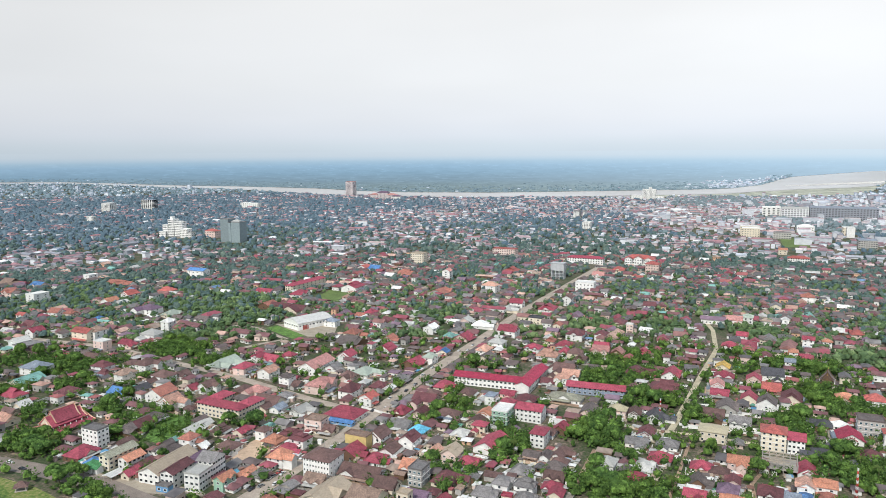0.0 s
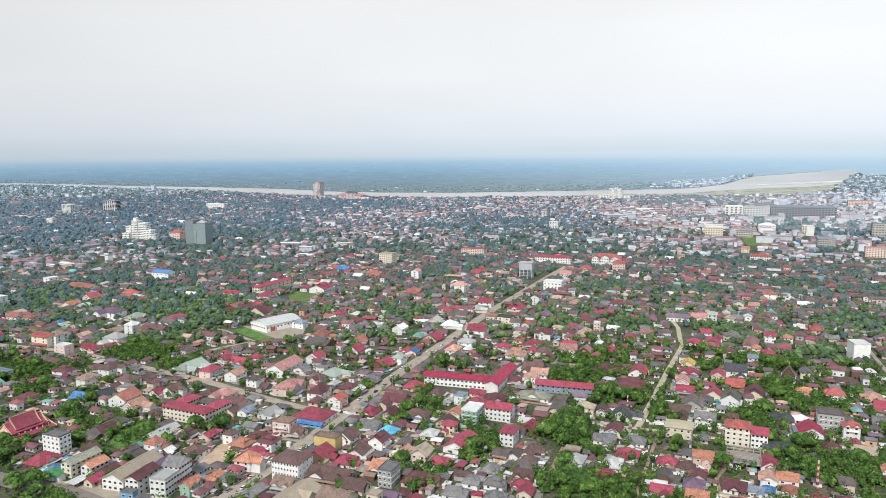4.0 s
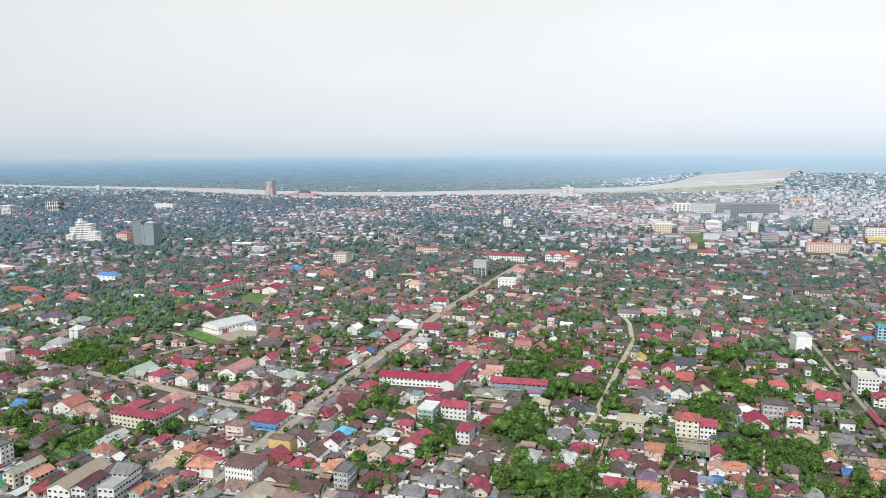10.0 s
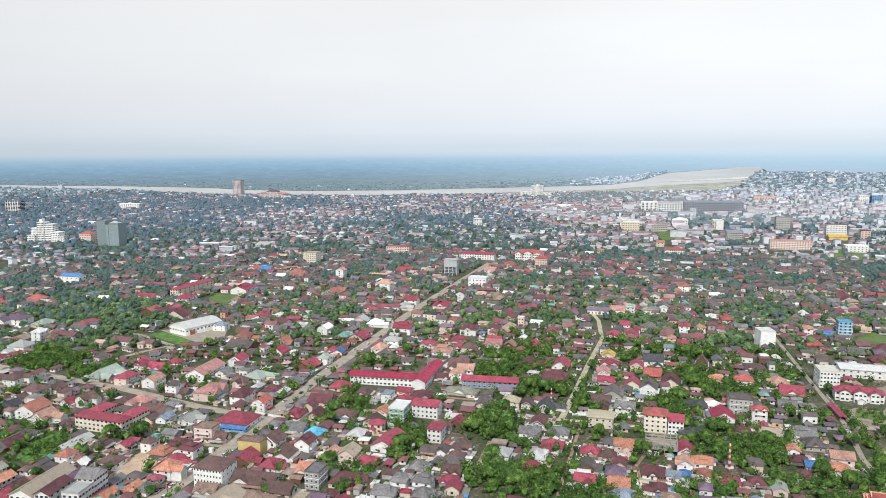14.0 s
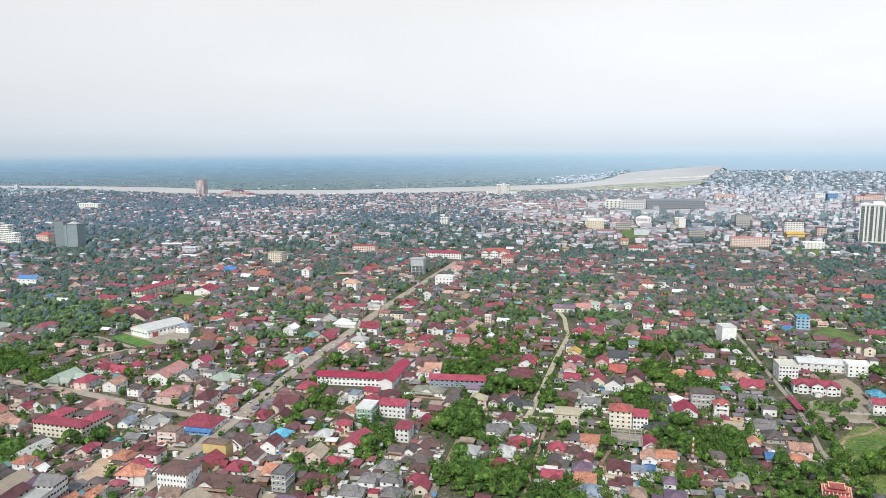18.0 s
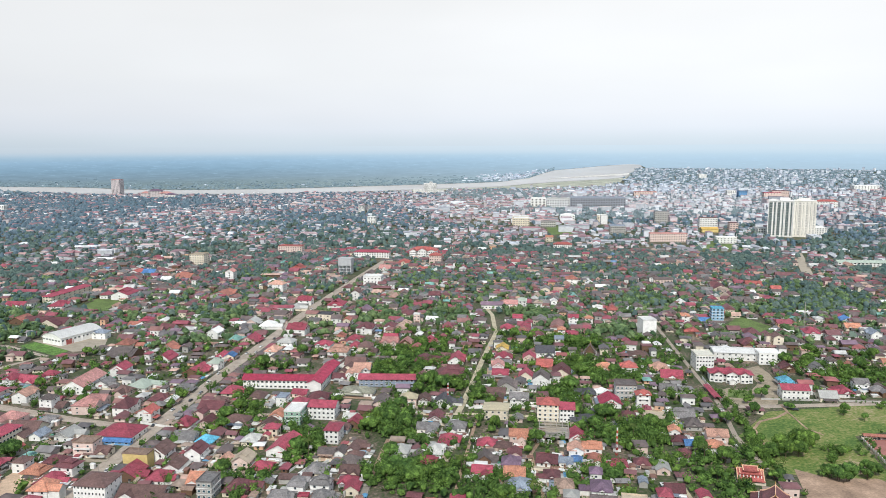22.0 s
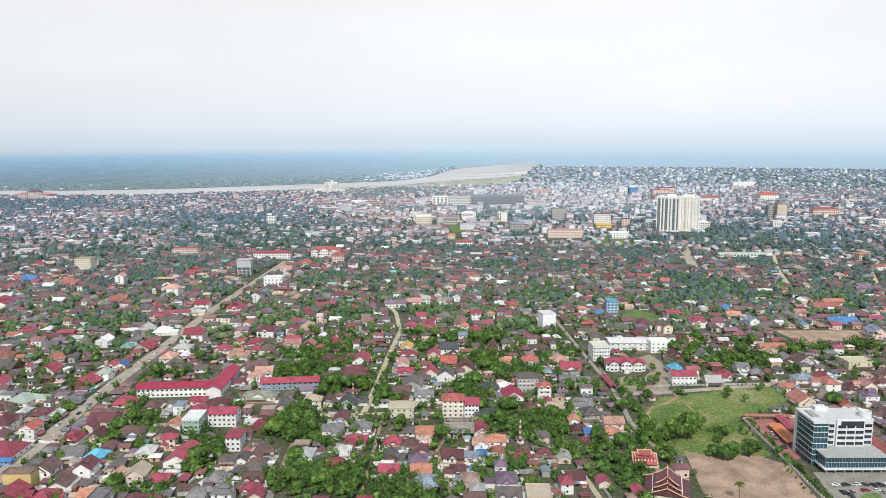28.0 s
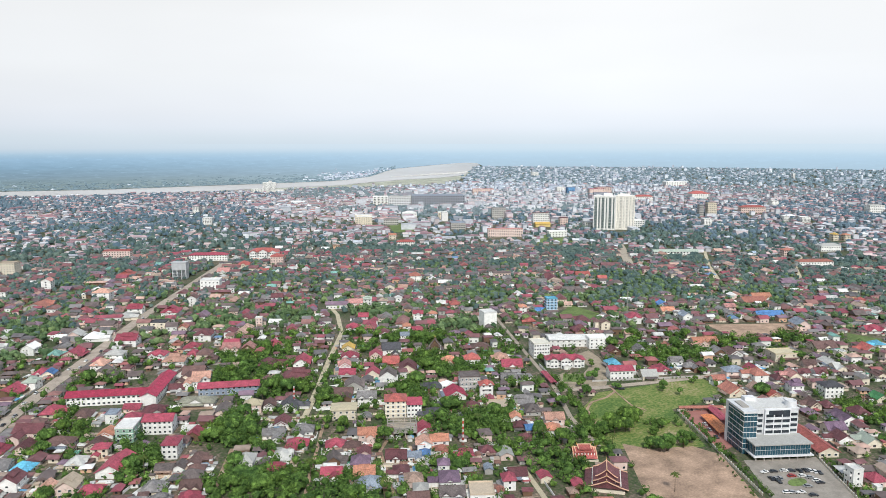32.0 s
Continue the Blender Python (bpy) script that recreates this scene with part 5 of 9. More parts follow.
house(448.6, 384.8, 10.4, 8.9, -26, 1, "grey", "wood", "hip")
house(423.3, 390.8, 14.0, 10.9, 69, 1, "crimson", "white", "hip")
house(403.5, 385.3, 11.8, 10.3, -26, 1, "palegrey", "cream", "gable")
house(476.7, 434.8, 10.2, 8.6, 66, 1, "terracotta", "greywall", "gable")
house(501.0, 400.8, 12.6, 11.5, 64, 1, "grey", "wood", "gable")
house(509.1, 391.9, 13.6, 12.4, 68, 1, "brown", "white", "gable")
house(463.4, 354.4, 15.3, 11.1, -28, 2, "bluegrey", "pinkwall", "hip")
house(486.6, 355.2, 10.4, 9.4, 66, 1, "crimson", "pinkwall", "gable")
house(472.5, 340.4, 13.5, 11.1, 67, 2, "terracotta", "white", "hip")
house(442.6, 352.4, 9.9, 7.8, -21, 1, "terracotta", "white", "gable")
house(431.2, 329.5, 16.2, 14.2, 69, 1, "terracotta", "cream", "gable")
house(448.1, 321.5, 12.8, 10.3, 64, 1, "tan", "white", "gable")
house(449.2, 310.6, 10.9, 8.7, 63, 1, "red", "cream", "gable")
house(485.0, 331.1, 9.9, 7.9, 64, 1, "maroon", "greywall", "hip")
house(492.4, 324.2, 11.6, 9.0, 62, 2, "pink", "cream", "gable")
house(513.9, 330.5, 9.1, 7.1, -26, 1, "maroon", "white", "gable")
house(473.5, 309.5, 9.5, 8.5, -24, 2, "purple", "white", "hip")
house(540.2, 366.3, 21.5, 15.8, -24, 2, "sand", "cream", "flat")
house(595.7, 366.4, 19.7, 15.0, -22, 1, "brown", "cream", "gable")
house(621.4, 341.4, 13.3, 10.7, 65, 1, "red", "greywall", "gable")
house(553.4, 329.8, 29.0, 9.0, 62, 1, "palegrey", "cream", "gable")
house(454.6, 283.1, 9.8, 8.1, 65, 1, "brown", "cream", "gable")
house(460.8, 276.6, 9.7, 7.8, 65, 1, "maroon", "wood", "hip")
house(449.3, 258.5, 14.5, 11.0, 69, 1, "purple", "white", "gable")
house(428.3, 251.9, 12.3, 9.1, -23, 1, "purple", "cream", "gable")
house(468.3, 259.2, 13.0, 9.9, 66, 1, "maroon", "white", "hip")
house(417.3, 239.8, 10.7, 9.3, 63, 1, "maroon", "greywall", "gable")
house(427.1, 229.3, 11.7, 8.8, 64, 1, "palegreen", "cream", "gable")
house(558.6, 296.7, 10.1, 7.6, 64, 1, "brown", "cream", "gable")
house(368.8, 203.9, 6.9, 5.9, 69, 3, "white", "white", "flat")
house(379.8, 198.9, 10.4, 9.2, 68, 1, "crimson", "pinkwall", "hip")
house(525.4, 323.8, 10.2, 8.7, -24, 1, "maroon", "white", "gable")
house(538.4, 341.9, 9.8, 7.7, -26, 1, "brown", "pinkwall", "gable")
house(555.6, 314.8, 11.0, 9.2, -25, 1, "brown", "wood", "hip")
house(507.3, 268.1, 9.8, 8.7, 65, 1, "green", "cream", "gable")
house(-596.6, 977.4, 35.3, 28.0, -23, 1, "tan", "wood", "hip")
house(-550.1, 899.6, 19.5, 14.9, -25, 2, "terracotta", "pinkwall", "gable")
house(-492.3, 856.4, 20.3, 15.3, 65, 4, "white", "white", "flat")
house(-549.5, 962.9, 20.9, 16.7, -27, 1, "blue", "pinkwall", "gable")
house(-501.6, 1008.1, 14.5, 11.6, 64, 3, "white", "white", "flat")
house(-368.2, 1052.8, 17.9, 13.4, 63, 1, "blue", "cream", "gable")
house(-441.7, 971.8, 45.1, 14.0, -28, 1, "terracotta", "wood", "gable")
house(-397.5, 841.8, 16.6, 13.2, 67, 2, "orange", "white", "gable")
house(-332.9, 798.9, 22.1, 18.1, -23, 2, "purple", "white", "hip")
house(-358.3, 919.9, 20.0, 14.8, -22, 1, "red", "cream", "hip")
house(-391.7, 883.2, 16.3, 14.2, 61, 2, "red", "white", "gable")
house(-301.2, 782.3, 19.6, 15.6, 66, 1, "palegreen", "cream", "hip")
house(-282.2, 721.3, 11.9, 10.1, 69, 3, "white", "white", "hip")
house(-429.5, 781.4, 14.4, 11.2, -22, 2, "terracotta", "white", "gable")
house(-410.6, 775.1, 12.3, 10.1, -22, 2, "terracotta", "pinkwall", "hip")
house(-459.6, 768.2, 10.1, 8.2, -21, 2, "red", "white", "gable")
house(-372.3, 759.6, 12.0, 10.3, 67, 1, "blue", "white", "hip")
house(-432.0, 735.5, 13.6, 10.5, -22, 1, "maroon", "cream", "gable")
house(-405.6, 696.3, 13.8, 11.2, 66, 2, "crimson", "white", "gable")
house(-349.0, 680.4, 21.1, 11.3, -25, 3, "red", "cream", "gable")
house(-339.2, 684.9, 15.0, 13.3, 67, 3, "tan", "white", "hip")
house(-314.0, 643.9, 12.9, 9.5, -25, 3, "white", "pinkwall", "flat")
house(-282.9, 681.8, 18.1, 15.9, -22, 2, "palegrey", "white", "hip")
house(-297.1, 658.3, 14.0, 11.1, -26, 1, "crimson", "white", "gable")
house(-255.3, 748.3, 16.3, 12.6, -29, 1, "greybrown", "white", "gable")
house(-396.8, 655.1, 14.3, 12.8, 63, 2, "palegrey", "white", "gable")
house(-437.2, 704.5, 13.1, 11.9, -21, 1, "palegrey", "greywall", "gable")
house(-178.4, 879.7, 22.0, 15.9, 69, 2, "crimson", "white", "hip")
house(-116.7, 923.3, 25.5, 21.4, 68, 2, "crimson", "white", "gable")
house(-226.8, 903.9, 22.6, 16.5, -25, 1, "crimson", "white", "gable")
house(-204.1, 824.1, 17.9, 16.0, 66, 1, "terracotta", "wood", "gable")
house(-176.8, 810.8, 48.9, 16.0, -27, 1, "maroon", "cream", "gable")
house(-102.2, 1089.3, 17.8, 12.9, -27, 1, "blue", "white", "gable")
house(-120.3, 1095.5, 17.9, 16.2, 65, 1, "red", "white", "gable")
house(-51.7, 1035.4, 22.4, 20.6, -28, 1, "terracotta", "cream", "gable")
house(-78.1, 770.8, 13.0, 9.7, 63, 2, "crimson", "cream", "hip")
house(-87.4, 683.2, 14.9, 13.3, 67, 2, "terracotta", "cream", "hip")
house(-50.4, 667.9, 13.3, 10.2, 67, 1, "terracotta", "greywall", "gable")
house(-86.0, 658.4, 24.1, 18.6, -28, 1, "greybrown", "wood", "gable")
house(-11.3, 699.5, 13.9, 10.8, 63, 2, "white", "white", "gable")
house(-88.6, 767.6, 10.9, 9.5, -25, 1, "terracotta", "greywall", "gable")
house(-55.4, 737.5, 14.6, 12.6, -28, 1, "maroon", "white", "gable")
house(-1.9, 896.3, 26.5, 23.8, 62, 1, "terracotta", "greywall", "gable")
house(-115.5, 731.0, 13.5, 10.0, -23, 2, "bluegrey", "white", "hip")
house(7.7, 1004.1, 13.2, 11.1, 69, 4, "pink", "white", "gable")
house(103.4, 1054.5, 31.1, 23.9, 64, 1, "red", "cream", "hip")
house(62.3, 908.8, 19.7, 14.3, -28, 3, "peach", "white", "hip")
house(87.3, 817.3, 15.1, 11.7, -25, 2, "crimson", "white", "gable")
house(74.9, 794.1, 15.7, 13.8, 62, 1, "palegrey", "cream", "hip")
house(118.4, 785.0, 20.7, 17.1, 67, 2, "crimson", "white", "hip")
house(97.8, 725.6, 14.4, 11.2, -29, 3, "darkgrey", "cream", "flat")
house(147.7, 826.1, 13.1, 10.4, 66, 3, "brown", "white", "gable")
house(322.9, 1069.5, 17.5, 14.5, 69, 2, "terracotta", "white", "hip")
house(221.7, 997.6, 15.7, 14.3, -28, 2, "pink", "white", "gable")
house(261.4, 1045.5, 22.6, 16.4, 68, 2, "red", "cream", "hip")
house(269.3, 989.8, 15.6, 11.7, 62, 1, "red", "cream", "gable")
house(235.5, 796.4, 12.6, 9.1, -21, 2, "maroon", "white", "gable")
house(183.6, 728.2, 18.3, 14.0, 65, 1, "maroon", "greywall", "hip")
house(186.1, 693.5, 6.4, 5.7, -23, 3, "white", "pinkwall", "flat")
house(64.9, 685.9, 18.2, 13.2, -28, 2, "crimson", "white", "gable")
house(25.1, 740.3, 13.7, 12.0, 68, 1, "palegrey", "pinkwall", "gable")
house(39.1, 722.3, 17.2, 14.0, 69, 1, "white", "white", "hip")
house(20.7, 672.7, 16.9, 14.1, 62, 1, "crimson", "pinkwall", "gable")
house(6.5, 677.0, 11.2, 10.3, 66, 1, "seagreen", "cream", "hip")
house(50.5, 643.7, 14.1, 11.8, -25, 2, "palegrey", "white", "hip")
house(116.3, 705.4, 10.3, 7.5, 67, 2, "terracotta", "pinkwall", "gable")
house(100.5, 646.4, 10.3, 7.6, 65, 2, "terracotta", "cream", "hip")
house(129.1, 673.0, 17.9, 15.8, 63, 2, "maroon", "white", "hip")
house(153.0, 670.2, 13.3, 10.5, 62, 2, "maroon", "white", "hip")
house(143.4, 626.9, 12.7, 10.6, -24, 2, "crimson", "pinkwall", "gable")
house(443.6, 604.7, 10.4, 7.5, 61, 3, "orange", "white", "hip")
house(463.8, 601.4, 10.0, 7.9, -25, 1, "blue", "pinkwall", "gable")
house(427.7, 570.1, 9.4, 8.6, 68, 1, "red", "wood", "hip")
house(468.3, 538.2, 16.2, 13.3, 63, 2, "maroon", "white", "hip")
house(448.5, 519.1, 14.8, 11.4, -22, 1, "maroon", "wood", "hip")
house(471.6, 509.2, 10.8, 8.6, 63, 3, "brown", "cream", "gable")
house(521.1, 521.6, 15.6, 13.1, 62, 2, "crimson", "white", "hip")
house(582.2, 533.3, 13.9, 11.7, -24, 1, "orange", "cream", "gable")
house(603.2, 559.6, 13.0, 10.8, 62, 1, "blue", "wood", "gable")
house(572.8, 500.4, 13.3, 9.7, 69, 2, "bluegrey", "white", "gable")
house(592.2, 745.0, 39.1, 16.0, 63, 1, "maroon", "pinkwall", "gable")
house(642.1, 740.4, 19.0, 13.7, -25, 1, "red", "cream", "gable")
house(639.9, 698.9, 10.9, 8.8, -27, 2, "red", "white", "gable")
house(561.4, 667.3, 21.5, 17.8, -23, 1, "greybrown", "cream", "gable")
house(644.8, 504.0, 11.0, 9.5, -27, 2, "pink", "pinkwall", "gable")
house(702.6, 519.4, 26.4, 19.4, -21, 1, "terracotta", "wood", "gable")
house(658.4, 465.5, 28.4, 10.0, -24, 1, "blue", "cream", "gable")
house(720.1, 521.5, 21.5, 9.0, -25, 2, "orange", "white", "gable")
house(716.0, 472.7, 11.1, 9.5, 68, 2, "grey", "pinkwall", "gable")
house(642.2, 419.6, 17.2, 12.8, 62, 2, "bluegrey", "pinkwall", "gable")
house(646.9, 347.5, 11.6, 9.4, 64, 1, "cyan", "wood", "hip")
house(694.3, 377.8, 18.8, 16.8, -26, 1, "crimson", "white", "hip")
house(519.8, 431.4, 23.1, 10.0, -22, 1, "orange", "pinkwall", "gable")
house(761.1, 468.7, 17.1, 13.9, 62, 1, "maroon", "greywall", "hip")
house(809.7, 457.7, 12.7, 11.5, -23, 1, "red", "white", "hip")
house(768.7, 417.2, 8.9, 7.2, -21, 2, "grey", "white", "hip")
house(429.8, 824.9, 14.7, 13.5, 65, 3, "terracotta", "white", "hip")
house(374.2, 786.3, 13.7, 11.6, 64, 2, "grey", "cream", "gable")
house(315.2, 721.1, 9.3, 7.1, -22, 3, "palegreen", "white", "gable")
house(284.1, 660.8, 9.5, 8.1, -26, 2, "crimson", "pinkwall", "gable")
house(277.9, 629.9, 12.7, 11.5, 64, 1, "crimson", "greywall", "gable")
house(305.8, 605.4, 9.0, 7.0, 65, 2, "orange", "white", "hip")
house(287.9, 574.6, 7.7, 6.4, -24, 2, "bluegrey", "white", "gable")
house(275.9, 593.2, 12.1, 10.1, 69, 2, "maroon", "white", "hip")
house(313.6, 596.7, 11.2, 8.7, 64, 1, "crimson", "white", "hip")
house(332.6, 632.7, 9.5, 7.3, -28, 3, "crimson", "white", "gable")
house(394.9, 664.0, 13.3, 10.9, 69, 2, "red", "pinkwall", "hip")
house(388.0, 683.5, 9.4, 8.0, -23, 1, "white", "wood", "gable")
house(354.0, 721.7, 9.0, 6.7, 67, 2, "white", "white", "gable")
house(351.8, 636.2, 7.7, 5.6, -25, 2, "orange", "white", "hip")
house(302.7, 723.8, 14.4, 12.2, -26, 2, "pink", "pinkwall", "gable")
house(263.4, 638.2, 12.7, 10.2, -28, 1, "crimson", "white", "hip")

# ---- larger buildings ----
block("apartment_building", -216.1, 425.8, 13.8, 8.5, -24.7, 4, 2.95, "grey", "white", "flat", 4, 3, "white four-storey block with a flat grey roof")
block("hotel", -67.4, 383.5, 17.2, 15, -24.7, 4, 2.95, "brown", "white", "hip", 9, 4, "white four-storey hotel with a brown hipped roof", ww=0.9, wh=1.3)
block("shop_building", -52.0, 419.9, 14.9, 7, -24.7, 3, 2.95, "tan", "yellowwall", "flat", 0, 0, "plain yellow shop building with a flat roof")
block("apartment_building", 59.3, 464.3, 17.7, 12, -24.7, 3, 2.95, "crimson", "white", "gable", 6, 2, "white three-storey block with a crimson roof", bands=True)
block("shop_building", 40.6, 462.4, 10.8, 16, -24.7, 3, 3.00, "white", "greenwall", "flat", 3, 3, "pale green three-storey shop building with white roof", bands=True)
block("apartment_building", 59.9, 423.2, 8.6, 13, -24.7, 3, 2.95, "crimson", "white", "hip", 3, 3, "white three-storey house with a crimson hipped roof", rise=1.6)
block("apartment_building", 200.8, 415.3, 13.8, 13, -24.7, 4, 2.95, "red", "cream", "hip", 4, 3, "cream four-storey block with a bright red roof", bands=True)
block("apartment_building", 212.2, 410.4, 9.4, 12, -24.7, 3, 2.95, "crimson", "white", "gable", 4, 2, "white three-storey block with a crimson roof")
block("apartment_building", 169.4, 428.8, 15.9, 13, -24.7, 2, 3.50, "sand", "cream", "hip", 4, 3, "cream two-storey block with a shallow pale roof", rise=1.0)
block("office_house", 271.6, 435.4, 14.7, 13, -24.7, 3, 3.45, "greybrown", "greywall", "flat", 5, 3, "grey and blue three-storey framed building", bands=True, wk="blue")
block("villa", -13.3, 372.1, 8.2, 11, -24.7, 3, 3.23, "grey", "greywall", "flat", 3, 2, "grey three-storey villa with blue glass", bands=True, wk="blue")
block("villa", 488.2, 292.0, 13.6, 11, -24.7, 3, 2.95, "darkgrey", "white", "hip", 4, 3, "white villa with a dark grey hipped roof")
block("school_building", 385.0, 397.0, 18.3, 11, -24.7, 2, 3.83, "crimson", "white", "gable", 6, 2, "white two-storey building with columns and crimson roof", bands=True)
block("apartment_building", 367.2, 475.8, 14.0, 16, -21.0, 4, 3.06, "ivory", "white", "flat", 6, 3, "white four-storey block with a flat roof")
block("assembly_hall", 410.5, 491.5, 34.5, 18, -27.0, 2, 3.3, "white", "white", "gable", 7, 0, "long white hall with a pale shallow roof", rise=1.2)
block("clinic", 427.7, 471.3, 16.9, 14, -24.7, 3, 3.09, "white", "white", "flat", 4, 2, "white boxy building with dark openings")
block("apartment_building", 384.7, 582.6, 13.2, 15, -12.0, 5, 2.95, "white", "white", "flat", 0, 5, "tall plain white block with a blank end wall")
block("apartment_building", 478.5, 601.0, 11.8, 10, -24.7, 5, 2.95, "cyan", "paleblue", "flat", 3, 3, "narrow light blue five-storey block", bands=True)
block("school_building", -182.5, 945.0, 70.0, 12, 62.0, 3, 2.95, "crimson", "cream", "hip", 8, 3, "cream school building with a crimson roof")
block("shop_building", 184.4, 903.7, 23.3, 16, -24.7, 3, 4.39, "white", "white", "flat", 5, 3, "white three-storey block with a flat roof")
block("apartment_building", -36.7, 1154.9, 23.0, 18, -24.7, 5, 3.34, "beige", "cream", "flat", 6, 3, "beige five-storey block with balconies", bands=True)
block("government_building", 231.8, 1142.4, 58.3, 14, -24.7, 3, 3.04, "crimson", "white", "hip", 14, 3, "long white building with a crimson roof", bands=True)
block("apartment_building", 110.1, 1229.9, 41.0, 16, -24.7, 4, 3.20, "red", "pinkwall", "flat", 10, 3, "long pink and white four-storey block", bands=True)
block("apartment_building", 795.4, 1146.6, 67.7, 16, -24.7, 5, 3.10, "pink", "pinkwall", "flat", 16, 3, "long pink five-storey block with balconies", bands=True)
block("shop_building", 965.0, 1248.3, 32.5, 18, -24.7, 2, 3.12, "yellow", "yellowwall", "gable", 0, 0, "bright yellow shed with a sheet roof")
block("shop_building", 883.4, 1095.6, 35.4, 16, -24.7, 3, 3.70, "white", "white", "flat", 6, 2, "white three-storey block with a flat roof")
block("podium", 1126.1, 1137.8, 40.0, 30, -24.7, 4, 3.97, "white", "white", "flat", 8, 4, "white lower block beside the twin towers", ww=2.5, wh=1.8)
block("podium", 1053.2, 1192.1, 30.1, 30, -24.7, 3, 3.70, "palegrey", "white", "flat", 6, 3, "white lower block at the foot of the towers", ww=2.5, wh=1.8)
block("office_tower", -376.5, 2984.1, 33.6, 30, -24.7, 16, 3.65, "pink", "rosewhite", "flat", 6, 5, "pale pink high-rise standing beside the river", ww=3.0, wh=2.0)
block("office_block", -1043.0, 2243.8, 36.9, 26, -24.7, 7, 3.73, "white", "white", "flat", 7, 4, "white mid-rise office block with flat roof", ww=3.0, wh=1.8)
block("office_block", -942.8, 2309.2, 55.1, 16, -24.7, 8, 4.01, "bluegrey", "white", "flat", 6, 4, "white mid-rise with a broad dark glass front", ww=6.5, wh=2.8, wk="blue")
block("unfinished_mall", 1045.9, 1860.1, 155.7, 60, -24.7, 6, 4.77, "bluegrey", "shell", "flat", 22, 6, "long unfinished concrete mall with open floors", ww=3.8, wh=2.2)
block("unfinished_mall", 944.1, 1908.2, 64.8, 60, -24.7, 5, 4.92, "palegrey", "office", "flat", 9, 6, "grey concrete shell with open floors", ww=3.8, wh=2.2)
block("office_block", 904.0, 1957.4, 45.8, 40, -24.7, 5, 4.74, "white", "white", "flat", 4, 4, "white block in front of a concrete shell", ww=5.0, wh=2.4)
block("warehouse", 904.9, 817.6, 74.5, 14, -24.7, 2, 2.95, "palegreen", "white", "gable", 14, 2, "long low white and green warehouse", ww=2.5)
block("apartment_building", 1293.6, 1081.0, 21.1, 16, -24.7, 5, 2.95, "white", "white", "flat", 6, 3, "white five-storey block with a flat roof")
block("apartment_building", 1525.7, 1053.6, 12.9, 16, -24.7, 4, 3.03, "white", "white", "flat", 5, 3, "white four-storey block with a flat roof")
block("office_block", 2356.4, 2148.0, 89.4, 40, -24.7, 5, 4.29, "white", "white", "flat", 8, 4, "large white block far in the town", ww=3.0)
block("office_block", 1916.0, 1644.0, 59.6, 40, -24.7, 4, 4.24, "red", "white", "hip", 8, 4, "white public building with a red roof", ww=3.0)
block("office_block", 1790.3, 1966.6, 54.5, 40, -24.7, 5, 4.89, "maroon", "pinkwall", "flat", 8, 4, "reddish block far in the town", ww=3.0)
block("apartment_building", 368.2, 1937.8, 16.2, 24, -24.7, 6, 3.09, "grey", "white", "flat", 4, 3, "pair of white mid-rise blocks", ww=3.0)
block("apartment_building", 386.8, 1932.9, 6.4, 19.4, -24.7, 6, 3.08, "grey", "white", "flat", 3, 3, "slim white mid-rise block with flat roof", ww=2.0)
block("apartment_building", 339.0, 1662.2, 19.7, 20, -24.7, 5, 2.95, "white", "white", "flat", 5, 3, "white mid-rise block with a flat roof", ww=2.0)
block("apartment_building", 1746.4, 1950.3, 54.6, 24, -24.7, 5, 4.02, "crimson", "pinkwall", "flat", 6, 3, "reddish mid-rise block with a flat roof", ww=2.0)
block("concrete_building", 656.4, 1516.1, 38.0, 20, -24.7, 4, 4.63, "white", "cream", "flat", 7, 3, "white four-storey block on a boulevard", ww=2.0)
block("villa", 795.8, 1556.6, 34.4, 24, -24.7, 3, 4.24, "white", "white", "hip", 5, 4, "white columned mansion with a pale roof", ww=2.0)
block("apartment_building", 857.9, 1501.3, 21.8, 20, -24.7, 5, 3.21, "white", "cream", "flat", 5, 4, "cream five-storey block with a flat roof", ww=2.0)
block("apartment_building", 778.2, 1297.5, 30.6, 30, -24.7, 4, 3.76, "bluegrey", "greywall", "flat", 8, 5, "grey office block with a flat roof", ww=2.4)
block("office_block", -934.3, 1905.7, 20.6, 13.0, -24.7, 4, 3.46, "white", "white", "flat", 4, 3, "small white four-storey block with a flat roof", ww=2.0)
block("apartment_building", -630.4, 2366.4, 73.4, 16, -24.7, 4, 3.76, "white", "white", "flat", 9, 3, "row of white apartments near the river", ww=3.0)
block("warehouse", -359.5, 1044.0, 30.3, 14, -24.7, 2, 4.63, "blue", "white", "gable", 4, 2, "long shed with a bright blue sheet roof")
block("hall", -492.5, 1531.0, 27.5, 18, -24.7, 3, 4.95, "red", "pinkwall", "hip", 6, 3, "pink hall with a broad red roof", ww=2.0)
block("office_block", 1010.1, 1313.3, 37.0, 18, -24.7, 5, 4.43, "brown", "white", "flat", 7, 3, "white and brown five-storey office block", ww=2.6, bands=True)
block("office_block", 1025.7, 1251.0, 17.3, 18, -24.7, 4, 4.12, "maroon", "pinkwall", "flat", 3, 3, "dull pink block with a maroon flat roof", ww=2.6)
block("office_block", 983.3, 1446.2, 33.0, 20, -24.7, 5, 4.96, "grey", "greywall", "flat", 6, 3, "plain grey office block with a flat roof", ww=2.6, bands=True)
block("apartment_building", 1412.8, 2179.1, 77.0, 24, -24.7, 4, 4.58, "pink", "pinkwall", "flat", 9, 3, "long pink block far in the town", ww=3.0)
